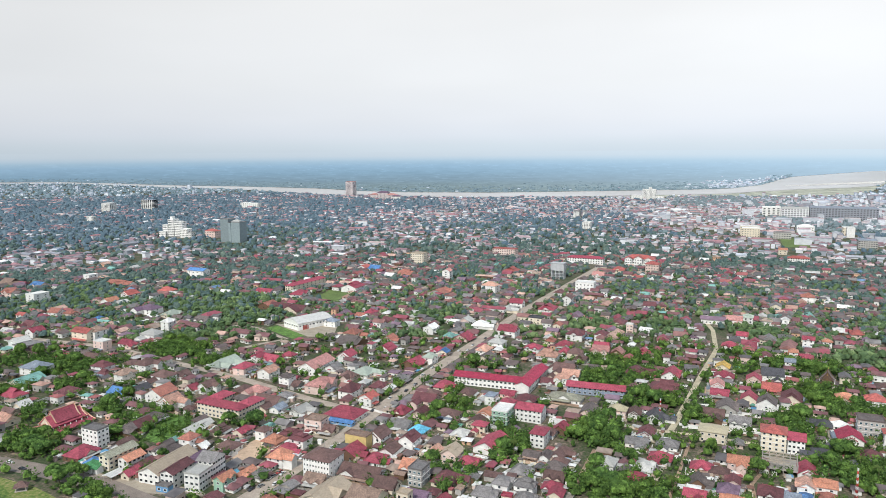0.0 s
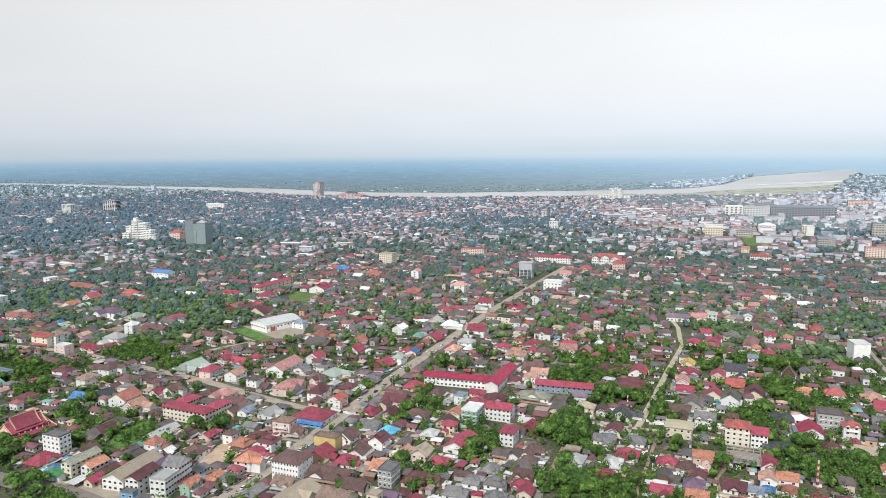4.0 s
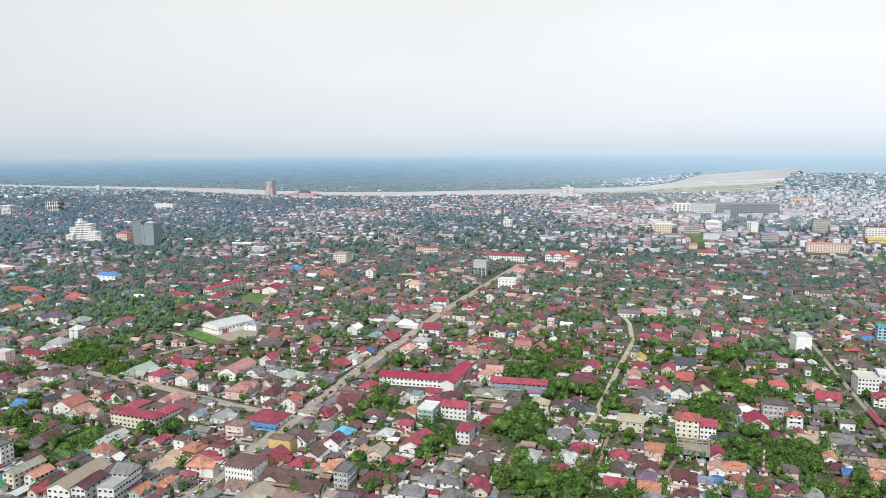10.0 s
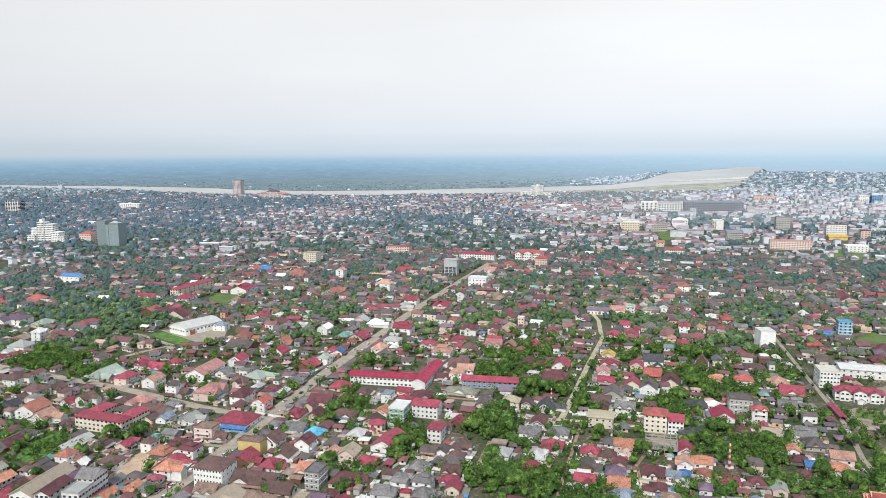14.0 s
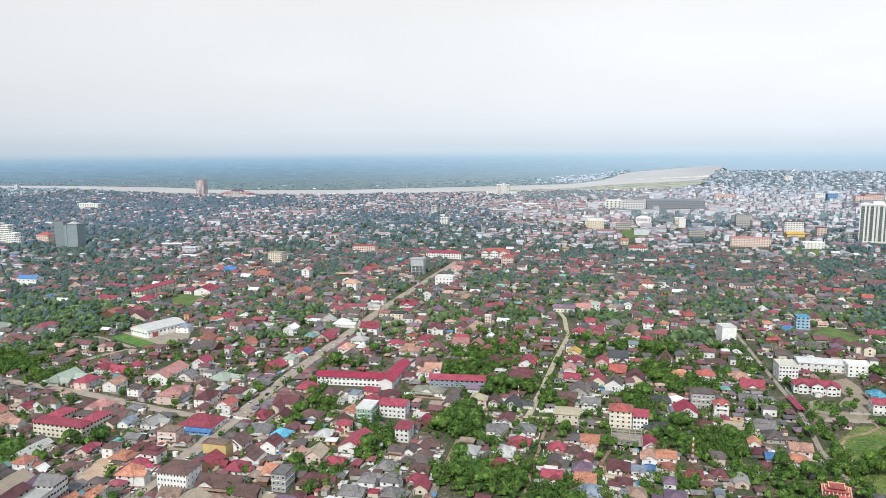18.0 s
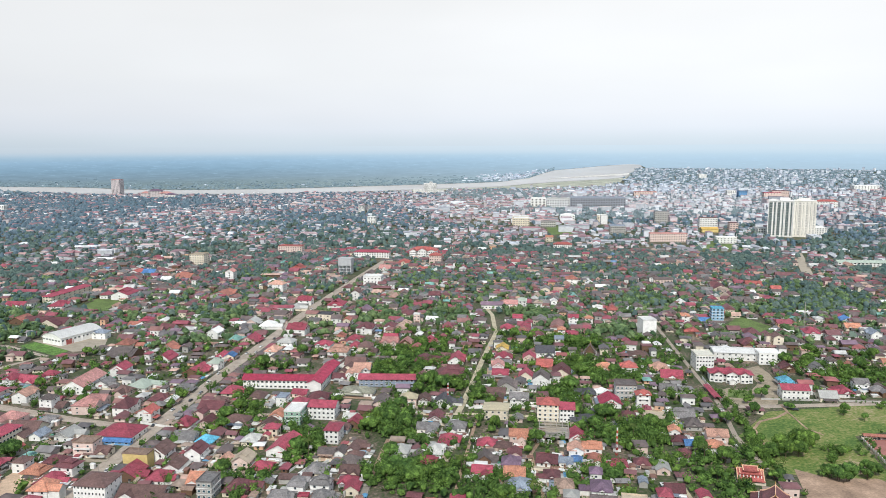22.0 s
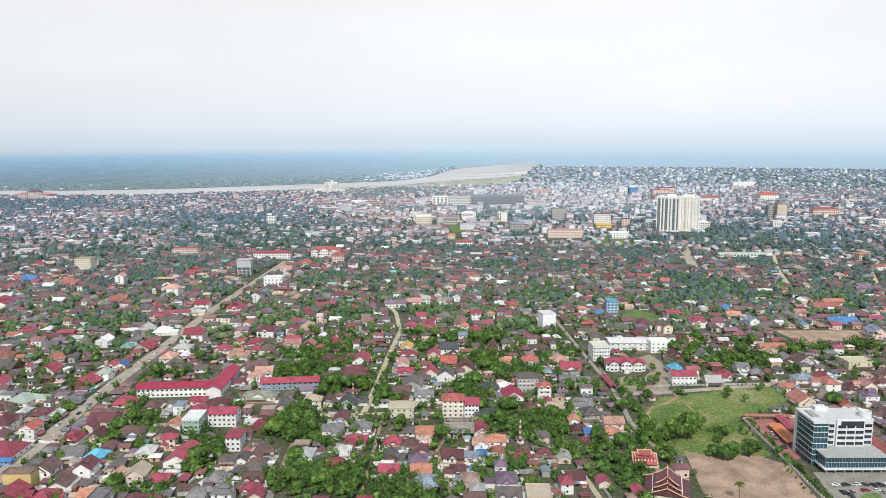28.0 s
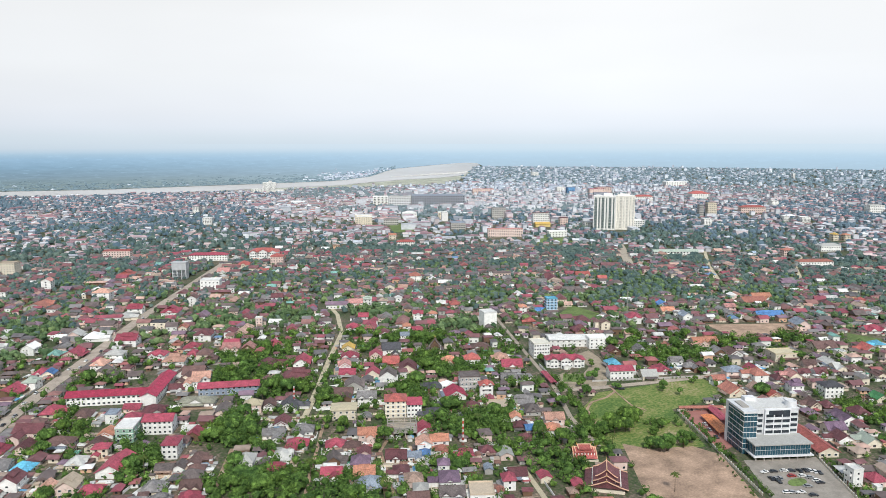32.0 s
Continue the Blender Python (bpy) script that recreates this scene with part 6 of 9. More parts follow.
block("hall", 1667.9, 1644.9, 57.8, 22, -24.7, 3, 5.35, "red", "white", "hip", 8, 3, "white public hall with a red roof", ww=3.0)
block("office_block", 2414.8, 3200.7, 37.9, 30, -24.7, 5, 4.96, "white", "white", "flat", 5, 3, "small white office block far in the town", ww=4.0)
block("office_block", 1654.9, 2038.5, 28.8, 26, -24.7, 6, 4.07, "white", "white", "flat", 5, 3, "white mid-rise office block with a flat roof", ww=3.0)
block("office_block", 1685.7, 2020.4, 26.4, 26, -24.7, 6, 4.07, "bluegrey", "bluewall", "flat", 4, 3, "blue glass mid-rise beside a white block", ww=4.0, wk="blue")
block("apartment_building", 836.4, 1453.9, 14.8, 14, -24.7, 4, 4.99, "white", "white", "flat", 0, 3, "plain white four-storey block", ww=2.0)
block("apartment_building", 645.5, 1485.8, 35.2, 20, -24.7, 4, 4.46, "white", "cream", "flat", 7, 3, "cream four-storey block on a boulevard", ww=2.0)
block("office_block", 692.0, 1444.7, 32.6, 18, -24.7, 3, 4.22, "grey", "greywall", "flat", 7, 3, "grey columned office with a flat roof", ww=2.4, bands=True)
block("hall", 313.8, 1052.4, 18.9, 16, -24.7, 3, 4.31, "red", "pinkwall", "hip", 5, 3, "pink hall with a bright red hipped roof")
block("house", 589.5, 1225.1, 13.8, 12, -24.7, 2, 4.33, "orange", "cream", "gable", 2, 2, "cream house with a bright orange gabled roof")
block("school_building", 567.5, 1125.6, 31.6, 14, -24.7, 3, 2.95, "red", "white", "hip", 9, 3, "white school building with a red roof")
block("apartment_tower", 1439.0, 1224.6, 11.1, 14, -24.7, 7, 4.43, "bluegrey", "greywall", "flat", 3, 3, "blue-grey mid-rise tower beside a cream one", ww=2.6)
block("apartment_tower", 1462.1, 1212.1, 23.1, 16, -24.7, 7, 4.83, "beige", "cream", "flat", 5, 3, "cream mid-rise tower with strips of windows", ww=2.0)
block("hotel", 1640.3, 1229.2, 67.0, 20, -24.7, 3, 5.01, "red", "pinkwall", "hip", 12, 3, "long pink hotel with a red roof", ww=2.4)
block("office_block", 1873.5, 1332.4, 21.4, 20, -24.7, 4, 3.74, "white", "white", "flat", 5, 3, "white four-storey office block", ww=2.4)
block("apartment_building", 1543.1, 1015.2, 20.4, 16, -24.7, 4, 2.99, "white", "white", "flat", 6, 3, "white apartment block with a flat roof", ww=2.0, bands=True)
block("villa", 1300.9, 793.7, 10.7, 12.6, -24.7, 3, 3.98, "yellow", "cream", "hip", 4, 3, "cream villa with a bright yellow roof")
block("villa", 1319.7, 782.7, 11.7, 12.6, -24.7, 3, 3.63, "orange", "cream", "hip", 4, 3, "cream villa with an orange roof")
block("office_block", 1902.9, 1058.5, 40.4, 22, -24.7, 5, 4.18, "palegrey", "white", "flat", 8, 3, "white and grey office block with a flat roof", ww=2.6, bands=True)
block("mansion", 1163.4, 718.2, 35.0, 16, -24.7, 2, 4.96, "palegrey", "white", "hip", 8, 3, "wide white mansion with a pale roof")
block("mansion", 1052.0, 718.2, 16.7, 14, -24.7, 3, 3.45, "terracotta", "pinkwall", "hip", 5, 3, "pink mansion with a terracotta roof")
block("school_building", 995.8, 634.6, 52.5, 13, -24.7, 2, 4.21, "terracotta", "white", "hip", 12, 2, "white school building with a terracotta roof")
block("apartment_tower", 3345.4, 2277.4, 11.8, 15.4, -24.7, 7, 4.07, "white", "white", "flat", 3, 3, "slim white tower far in the town", ww=3.0)


def compound(name, x, y, turn, wings, label, category="building"):
    """A building of several wings, each (dx, dy, w, d, turn, storeys, sh, roof, wall, kind, nx, ny)."""
    root = tagged(new(name), label, category)
    m = pose(x, y, 0, 0, 0, turn)
    wx, wy, wz = warp(x, y)
    k = math.hypot(wx, wy) / math.hypot(x, y)
    root.matrix_basis = pose(wx, wy, wz, 0, 0, turn) @ Matrix.Diagonal((k, k, k, 1))
    for dx, dy, w, d, t, st, sh, roof, wall, kind, nx, ny in wings:
        loc = pose(dx, dy, 0, 0, 0, t)
        h, rise = st * sh, (0 if kind == "flat" else d / 2 * 0.5)
        wing = part("wing", wall_mesh(w, d, h, "wall_" + wall, rise if kind == "gable" else 0), root, loc)
        part("roof", roof_mesh(kind, w, d, 0.9, rise, "roof_" + roof), wing, Matrix.Translation((0, 0, h)))
        put_windows(wing, m @ loc, w, d, st, sh, nx, ny, "white", 2.0, 1.45, 0.95)
        q = m @ loc
        TAKEN.append((q.translation.x, q.translation.y, w / 2 + 2, d / 2 + 2, turn + t))
        clear_front(q.translation.x, q.translation.y, w, d, turn + t)
    return root


# white school in the shape of an L
compound("school", 37, 535, -20.5, [(0, 0, 56, 10, 0, 2, 3.5, "magenta", "white", "gable", 17, 2), (29.3, 14.2, 50.5, 10.2, 86, 2, 3.55, "magenta", "white", "gable", 14, 0)],
         "white L-shaped school with a crimson metal roof", "school")
# cream block round a court
compound("guest_house", -151.8, 474.7, -27.0, [(0, 0, 37.6, 10, 0, 3, 3.0, "crimson", "cream", "hip", 11, 3), (-13.7, 13.0, 16.0, 10.2, 90, 3, 3.02, "crimson", "cream", "hip", 6, 3), (13.7, 13.0, 16.0, 10.2, 90, 3, 3.02, "crimson", "cream", "hip", 6, 3), (0, 22.0, 18, 8, 0, 2, 3.0, "greybrown", "cream", "hip", 5, 2)],
         "cream three-storey guest house with crimson roofs round a court", "guest house")
# shops shoulder to shoulder at the corner of the main road
compound("shop_hall", -156.2, 387.4, 70, [(0, 0, 32, 14.0, 0, 2, 3.2, "beige", "white", "gable", 5, 4)], "long white shop hall under a plain beige roof", "shop")
compound("shophouse", -147.0, 373.5, 72, [(1, 0, 17, 8.2, 0, 3, 3.0, "maroon", "white", "gable", 4, 3), (-9.6, 0, 4.0, 8.0, 0, 1, 3.4, "grey", "bluewall", "flat", 0, 2)], "narrow white shophouse with maroon roof and blue shopfront", "shop")
compound("shophouse", -132.6, 368.0, -18, [(0, 0, 9.5, 12, 0, 3, 3.4, "palegrey", "white", "flat", 3, 5), (0, 11.8, 9.5, 11.6, 0, 4, 3.2, "grey", "white", "gable", 3, 5)], "white stepped shophouse with a terrace and grey gable", "shop")
compound("shophouse", -190.2, 399.5, 64, [(0, 0, 20, 8, 0, 3, 2.7, "sage", "cream", "gable", 6, 2)], "long cream three-storey shophouse with dull green roof", "shop")
compound("shophouse", -181.0, 395.8, 64, [(0, 0, 12, 8, 0, 2, 3.1, "orange", "white", "gable", 4, 2)], "white shophouse with an orange roof", "shop")
# red-roofed school with gables, behind the field
compound("school", 367.5, 442.5, -28, [(0, 0, 31, 10, 0, 2, 3.5, "crimson", "white", "hip", 10, 2), (-9.5, -0.9, 11.4, 6, 90, 2, 3.6, "crimson", "white", "gable", 0, 2), (9.5, -0.9, 11.4, 6, 90, 2, 3.6, "crimson", "white", "gable", 0, 2), (0, -1.6, 12.6, 8, 90, 2, 3.7, "crimson", "white", "gable", 0, 3), (0, -9.4, 3.4, 4.4, 90, 1, 3.4, "white", "white", "gable", 0, 0)],
         "white two-storey school with crimson roof, three gables and porch", "school")
# palace-like hall with red roofs
compound("government_hall", 312, 1115, TURN_GRID, [(0, 0, 44, 20, 0, 3, 4.0, "red", "white", "hip", 8, 3), (-15, -6, 22, 10, 90, 3, 4.2, "red", "white", "gable", 3, 3), (15, -6, 22, 10, 90, 3, 4.2, "red", "white", "gable", 3, 3), (0, -6, 24, 12, 90, 3, 4.6, "red", "white", "gable", 3, 3)],
         "white hall with three red gables", "hall")
# long low classroom row with a blue front
compound("classroom_row", 114.2, 514.5, -19.4, [(0, 0, 42, 9.5, 0, 2, 3.0, "crimson", "slate", "gable", 11, 2), (-1, 8.6, 40, 7.6, 0, 1, 3.4, "maroon", "greywall", "gable", 8, 2)], "long two-storey classroom row with crimson roof and slate blue walls", "school")
compound("market", -70.0, 469.1, -24.7, [(3, 2, 23, 18, 0, 1, 4.2, "crimson", "white", "hip", 6, 3), (7, -9.0, 17, 4, 0, 1, 2.6, "blue", "bluewall", "gable", 4, 1)], "market hall with a broad crimson roof and blue awning", "market")
compound("tiled_hall", 397, 246, 63.5, [(0, 0, 36, 12, 0, 1, 3.6, "red", "cream", "gable", 9, 3)], "long hall with a bright red roof beside the office", "hall")


# stepped white hotel among trees
compound("hotel", -580, 1549, -20, [(-3, 0, 15, 18, 0, 10, 3.75, "white", "white", "flat", 5, 4), (14, 1, 20, 16, 0, 9, 3.7, "white", "white", "flat", 7, 4), (-17, -1, 13, 20, 0, 7, 3.72, "white", "white", "flat", 4, 4), (-6, 1, 6, 8, 0, 12, 3.6, "white", "white", "flat", 0, 0),
                                   (-20, -12, 18, 10, 0, 3, 3.9, "white", "white", "flat", 5, 2), (33, -5, 19, 16, 0, 5, 3.7, "white", "white", "flat", 5, 3), (48, -7, 12, 14, 0, 3, 3.8, "palegrey", "white", "flat", 3, 2)],
         "white stepped hotel of many storeys with lower wings", "hotel")
# tower wrapped in grey-green netting
compound("unfinished_tower", -425, 1450, -20, [(-12, 0, 19, 24, 0, 12, 3.9, "grey", "netting", "flat", 0, 0), (11, 1, 26, 24, 0, 10, 4.1, "grey", "netting", "flat", 0, 0), (0, -1, 6, 22, 0, 11, 3.7, "darkgrey", "netting", "flat", 0, 0), (10, 0, 18, 12, 0, 11, 3.9, "palegrey", "netting", "hip", 0, 0)],
         "dark unfinished concrete tower in scaffold netting", "building site")
# hotel on the river bank: slab, raised middle, long low wing
compound("riverside_hotel", 771, 2657, -20, [(0, 0, 48, 26, 0, 11, 3.3, "white", "white", "flat", 11, 4), (3, 0, 11, 18, 0, 13, 3.25, "white", "white", "flat", 3, 3), (-42, -6, 44, 28, 0, 4, 3.6, "white", "white", "flat", 8, 3), (38, -4, 30, 24, 0, 3, 3.6, "white", "white", "flat", 6, 3)],
         "white high-rise hotel beside the river with a low wing", "hotel")
# red-roofed cluster beside the river tower
compound("riverside_hall", -225, 2780, -15, [(0, 0, 44, 26, 0, 6, 4.0, "purple", "rosewhite", "hip", 8, 4), (-34, -5, 30, 22, 0, 4, 4.2, "pink", "rosewhite", "hip", 6, 3), (38, -8, 40, 22, 0, 4, 4.0, "pink", "rosewhite", "hip", 8, 3), (62, -24, 36, 18, 0, 3, 4.0, "purple", "white", "hip", 7, 3)],
         "pink riverside blocks with stepped red roofs", "building")


def barrel_hall(x, y, w, d, turn, wall_h, rise):
    """A sports hall under a low arched roof, ridge along x."""
    root = tagged(new("sports_hall"), "white sports hall with a low arched metal roof", "hall")
    m = pose(x, y, 0, 0, 0, turn)
    root.matrix_basis = m
    TAKEN.append((x, y, w / 2 + 3, d / 2 + 3, turn))
    part("wall", wall_mesh(w, d, wall_h, "wall_white"), root)
    n, v, f = 14, [], []
    for i in range(n + 1):
        a = -1 + 2 * i / n
        yy, zz = a * (d / 2 + 0.8), wall_h + rise * (1 - a * a)
        v += [(-w / 2 - 0.6, yy, zz), (w / 2 + 0.6, yy, zz), (-w / 2 - 0.6, yy, zz + 0.25), (w / 2 + 0.6, yy, zz + 0.25)]
    for i in range(n):
        k = 4 * i
        f += [(k, k + 4, k + 5, k + 1), (k + 2, k + 3, k + 7, k + 6), (k, k + 2, k + 6, k + 4), (k + 1, k + 5, k + 7, k + 3)]
    f += [(0, 1, 3, 2), (4 * n, 4 * n + 2, 4 * n + 3, 4 * n + 1)]
    part("roof", mesh_from("roof", v, f, ["roof_white"]), root)
    # arched end walls
    for s in (-1, 1):
        v, f = [], []
        for i in range(n + 1):
            a = -1 + 2 * i / n
            for x0 in (s * w / 2, s * (w / 2 - 0.3)):
                v += [(x0, a * d / 2, wall_h - 0.02), (x0, a * d / 2, wall_h + rise * (1 - a * a) + 0.01)]
        for i in range(n):
            k = 4 * i
            f += [(k, k + 4, k + 5, k + 1), (k + 2, k + 3, k + 7, k + 6)]
        part("end_wall", mesh_from("end_wall", v, f, ["wall_white"]), root)
    put_windows(root, m, w, d, 1, 4, 10, 6, "white", 2.4, 1.6, 3.6)
    part("gate", box_mesh("gate", [(-3.5, 3.5, -d / 2 - 0.3, -d / 2 + 0.05, 0, 4.4)], "roof_red"), root, pose(-w / 2 + 9, 0, 0), "red sliding gate")
    for i in range(4):
        part("pilaster", box_mesh("pilaster", [(-0.3, 0.3, -d / 2 - 0.35, -d / 2 + 0.02, 0, wall_h)], "wall_white"), root, pose(-w / 2 + 1 + i * w / 4, 0, 0))
    return root


barrel_hall(-141, 735, 42, 26, 45, 7.0, 3.6)


def office():
    """The glass office: tower, glazed stair corner, podium on columns, roof drum."""
    turn = -25.0
    root = tagged(new("office_building"), "white and blue glass office building with a glazed podium on columns", "office")
    m = pose(349.3, 258.1, 0, 0, 0, turn)
    root.matrix_basis = m
    TAKEN.append((372, 262, 28, 26, turn))
    sh, n = 3.3, 8
    h = sh * n - 2
    # tower: local x along the front, y away
    part("wall", box_mesh("wall", [(4, 36, 5, 22, 0, h)], "wall_office"), root)
    part("roof", box_mesh("roof", [(9, 34, 6.5, 20.5, h + 0.02, h + 1.3)], "roof_white"), root, None, "pale sloping sheet roof")
    part("parapet", box_mesh("parapet", [(8.6, 36.3, 4.7, 5.3, h, h + 1.1), (3.7, 36.3, 21.7, 22.3, h, h + 1.1), (35.7, 36.3, 5.3, 21.7, h, h + 1.1)], "wall_office"), root)
    # glazed corner tower
    corner = part("glass_corner", box_mesh("glass_corner", [(0, 8, 0, 21, 0, h + 0.4)], "glass_blue"), root, None, "corner tower of blue glass")
    part("cap", box_mesh("cap", [(-0.5, 8.5, -0.5, 21.5, h + 0.4, h + 1.6)], "wall_office"), corner)
    part("cap", box_mesh("cap", [(2, 6, 6, 16, h + 1.6, h + 2.4)], "wall_concrete"), corner)
    for k in range(1, n):
        part("ledge", box_mesh("ledge", [(-0.35, 8.35, -0.35, 21.35, k * sh - 0.14, k * sh + 0.14)], "wall_office"), corner)
    for i in range(0, 11, 2):
        part("mullion", box_mesh("mullion", [(-0.10, 0.05, 21 * i / 10 - 0.04, 21 * i / 10 + 0.04, 0, h)], "wall_greywall"), corner)
    for i in range(5):
        part("mullion", box_mesh("mullion", [(2 * i - 0.04, 2 * i + 0.04, -0.10, 0.05, 0, h)], "wall_greywall"), corner)
    # window bands of the tower front
    for k in range(2, n - 1):
        z = k * sh + 0.8
        for x0, x1, y0 in ((9, 14, 5.0), (15.5, 20, 3.6), (20.6, 25, 3.6), (25.6, 30, 3.6), (31.5, 35.5, 5.0)):
            pane = part("window", box_mesh("window", [(x0, x1, y0 - 0.15, y0 + 0.1, z, z + 1.7)], "glass_dark"), root)
            part("sill", box_mesh("sill", [(x0 - 0.2, x1 + 0.2, y0 - 0.4, y0 + 0.05, z - 0.25, z)], "wall_office"), pane)
        part("window", box_mesh("window", [(35.9, 36.15, 8, 20, z, z + 1.7)], "glass_dark"), root)
    part("bay", box_mesh("bay", [(14.8, 30.7, 3.6, 5.0, 9.7, h + 0.9)], "wall_office"), root, None, "white bay stepping out of the front")
    part("pier", box_mesh("pier", [(-0.4, 1.2, 18.4, 21.4, 0, h + 0.4)], "wall_office"), corner, None, "white pier closing the glass corner")
    part("sign_band", box_mesh("sign_band", [(17, 30, 3.4, 3.7, h - 2.4, h + 0.2)], "glass_dark"), root, None, "dark glass band across the front under the roof")
    # podium
    pod = part("podium", box_mesh("podium", [(3, 36.0, -9, 4.8, 3.0, 9.0)], "glass_blue"), root, None, "glazed podium with a grey flat roof")
    part("podium_roof", box_mesh("podium_roof", [(2, 37.0, -10, 4.9, 9.0, 9.7)], "roof_palegrey"), pod)
    part("podium_slab", box_mesh("podium_slab", [(1.5, 37.5, -10.8, 4.9, 2.3, 3.0)], "wall_office"), pod)
    for i in range(23):
        x = 3 + 1.5 * i
        part("mullion", box_mesh("mullion", [(x - 0.04, x + 0.04, -9.10, -8.95, 3.0, 9.0)], "wall_greywall"), pod)
    for i in range(9):
        y = -9 + 1.7 * i
        part("mullion", box_mesh("mullion", [(2.90, 3.05, y - 0.04, y + 0.04, 3.0, 9.0)], "wall_greywall"), pod)
    part("transom", box_mesh("transom", [(2.8, 36.2, -9.15, -8.95, 5.95, 6.05)], "wall_office"), pod)
    for i in range(7):
        for y in (-9.8, -2):
            part("column", box_mesh("column", [(3 + i * 5.0, 3.6 + i * 5.0, y, y + 0.6, 0, 2.3)], "wall_concrete"), root)
    part("lobby", box_mesh("lobby", [(6, 36.5, -1, 4.7, 0, 2.3)], "glass_dark"), root)
    # roof drum
    v, f, k = [], [], 20
    for i in range(k):
        c, s = math.cos(2 * math.pi * i / k), math.sin(2 * math.pi * i / k)
        for r, z in ((3.2, h), (3.2, h + 4.6), (2.8, h + 4.6), (2.8, h)):
            v.append((33 + r * c, 8.5 + r * s, z))
    for i in range(k):
        a, b = 4 * i, 4 * ((i + 1) % k)
        f += [(a, b, b + 1, a + 1), (a + 1, b + 1, b + 2, a + 2), (a + 2, b + 2, b + 3, a + 3)]
    part("roof_drum", mesh_from("roof_drum", v, f, ["wall_office"]), root)
    part("lift_house", box_mesh("lift_house", [(9, 16, 17, 21.6, h, h + 3.5)], "wall_office"), root)


office()


def carport(x, y, w, d, turn, roof, label):
    root = tagged(new("carport"), label, "carport")
    m = pose(x, y, 0, 0, 0, turn)
    root.matrix_basis = m
    TAKEN.append((x, y, w / 2 + 1, d / 2 + 1, turn))
    part("roof", roof_mesh("gable", w, d, 0.3, 0.6, "roof_" + roof), root, pose(0, 0, 2.6))
    for i in range(5):
        for s in (-1, 1):
            part("post", POST, root, pose(-w / 2 + 0.3 + i * (w - 0.6) / 4, s * (d / 2 - 0.3), 0) @ Matrix.Diagonal((1, 1, 2.6, 1)))


carport(369, 293, 29, 8, 62, "vivid_orange", "long carport with an orange roof")
carport(385, 305, 26, 6, 62, "crimson", "long carport with a crimson roof")
carport(333.8, 420, 27, 4.5, 69, "crimson", "long canopy with a crimson roof along a white wall")
carport(-184.3, 381.0, 10, 6.5, 64, "white", "white open canopy in front of shops")
carport(384, 318, 30, 4, -28, "terracotta", "row of parking bays under a terracotta roof")


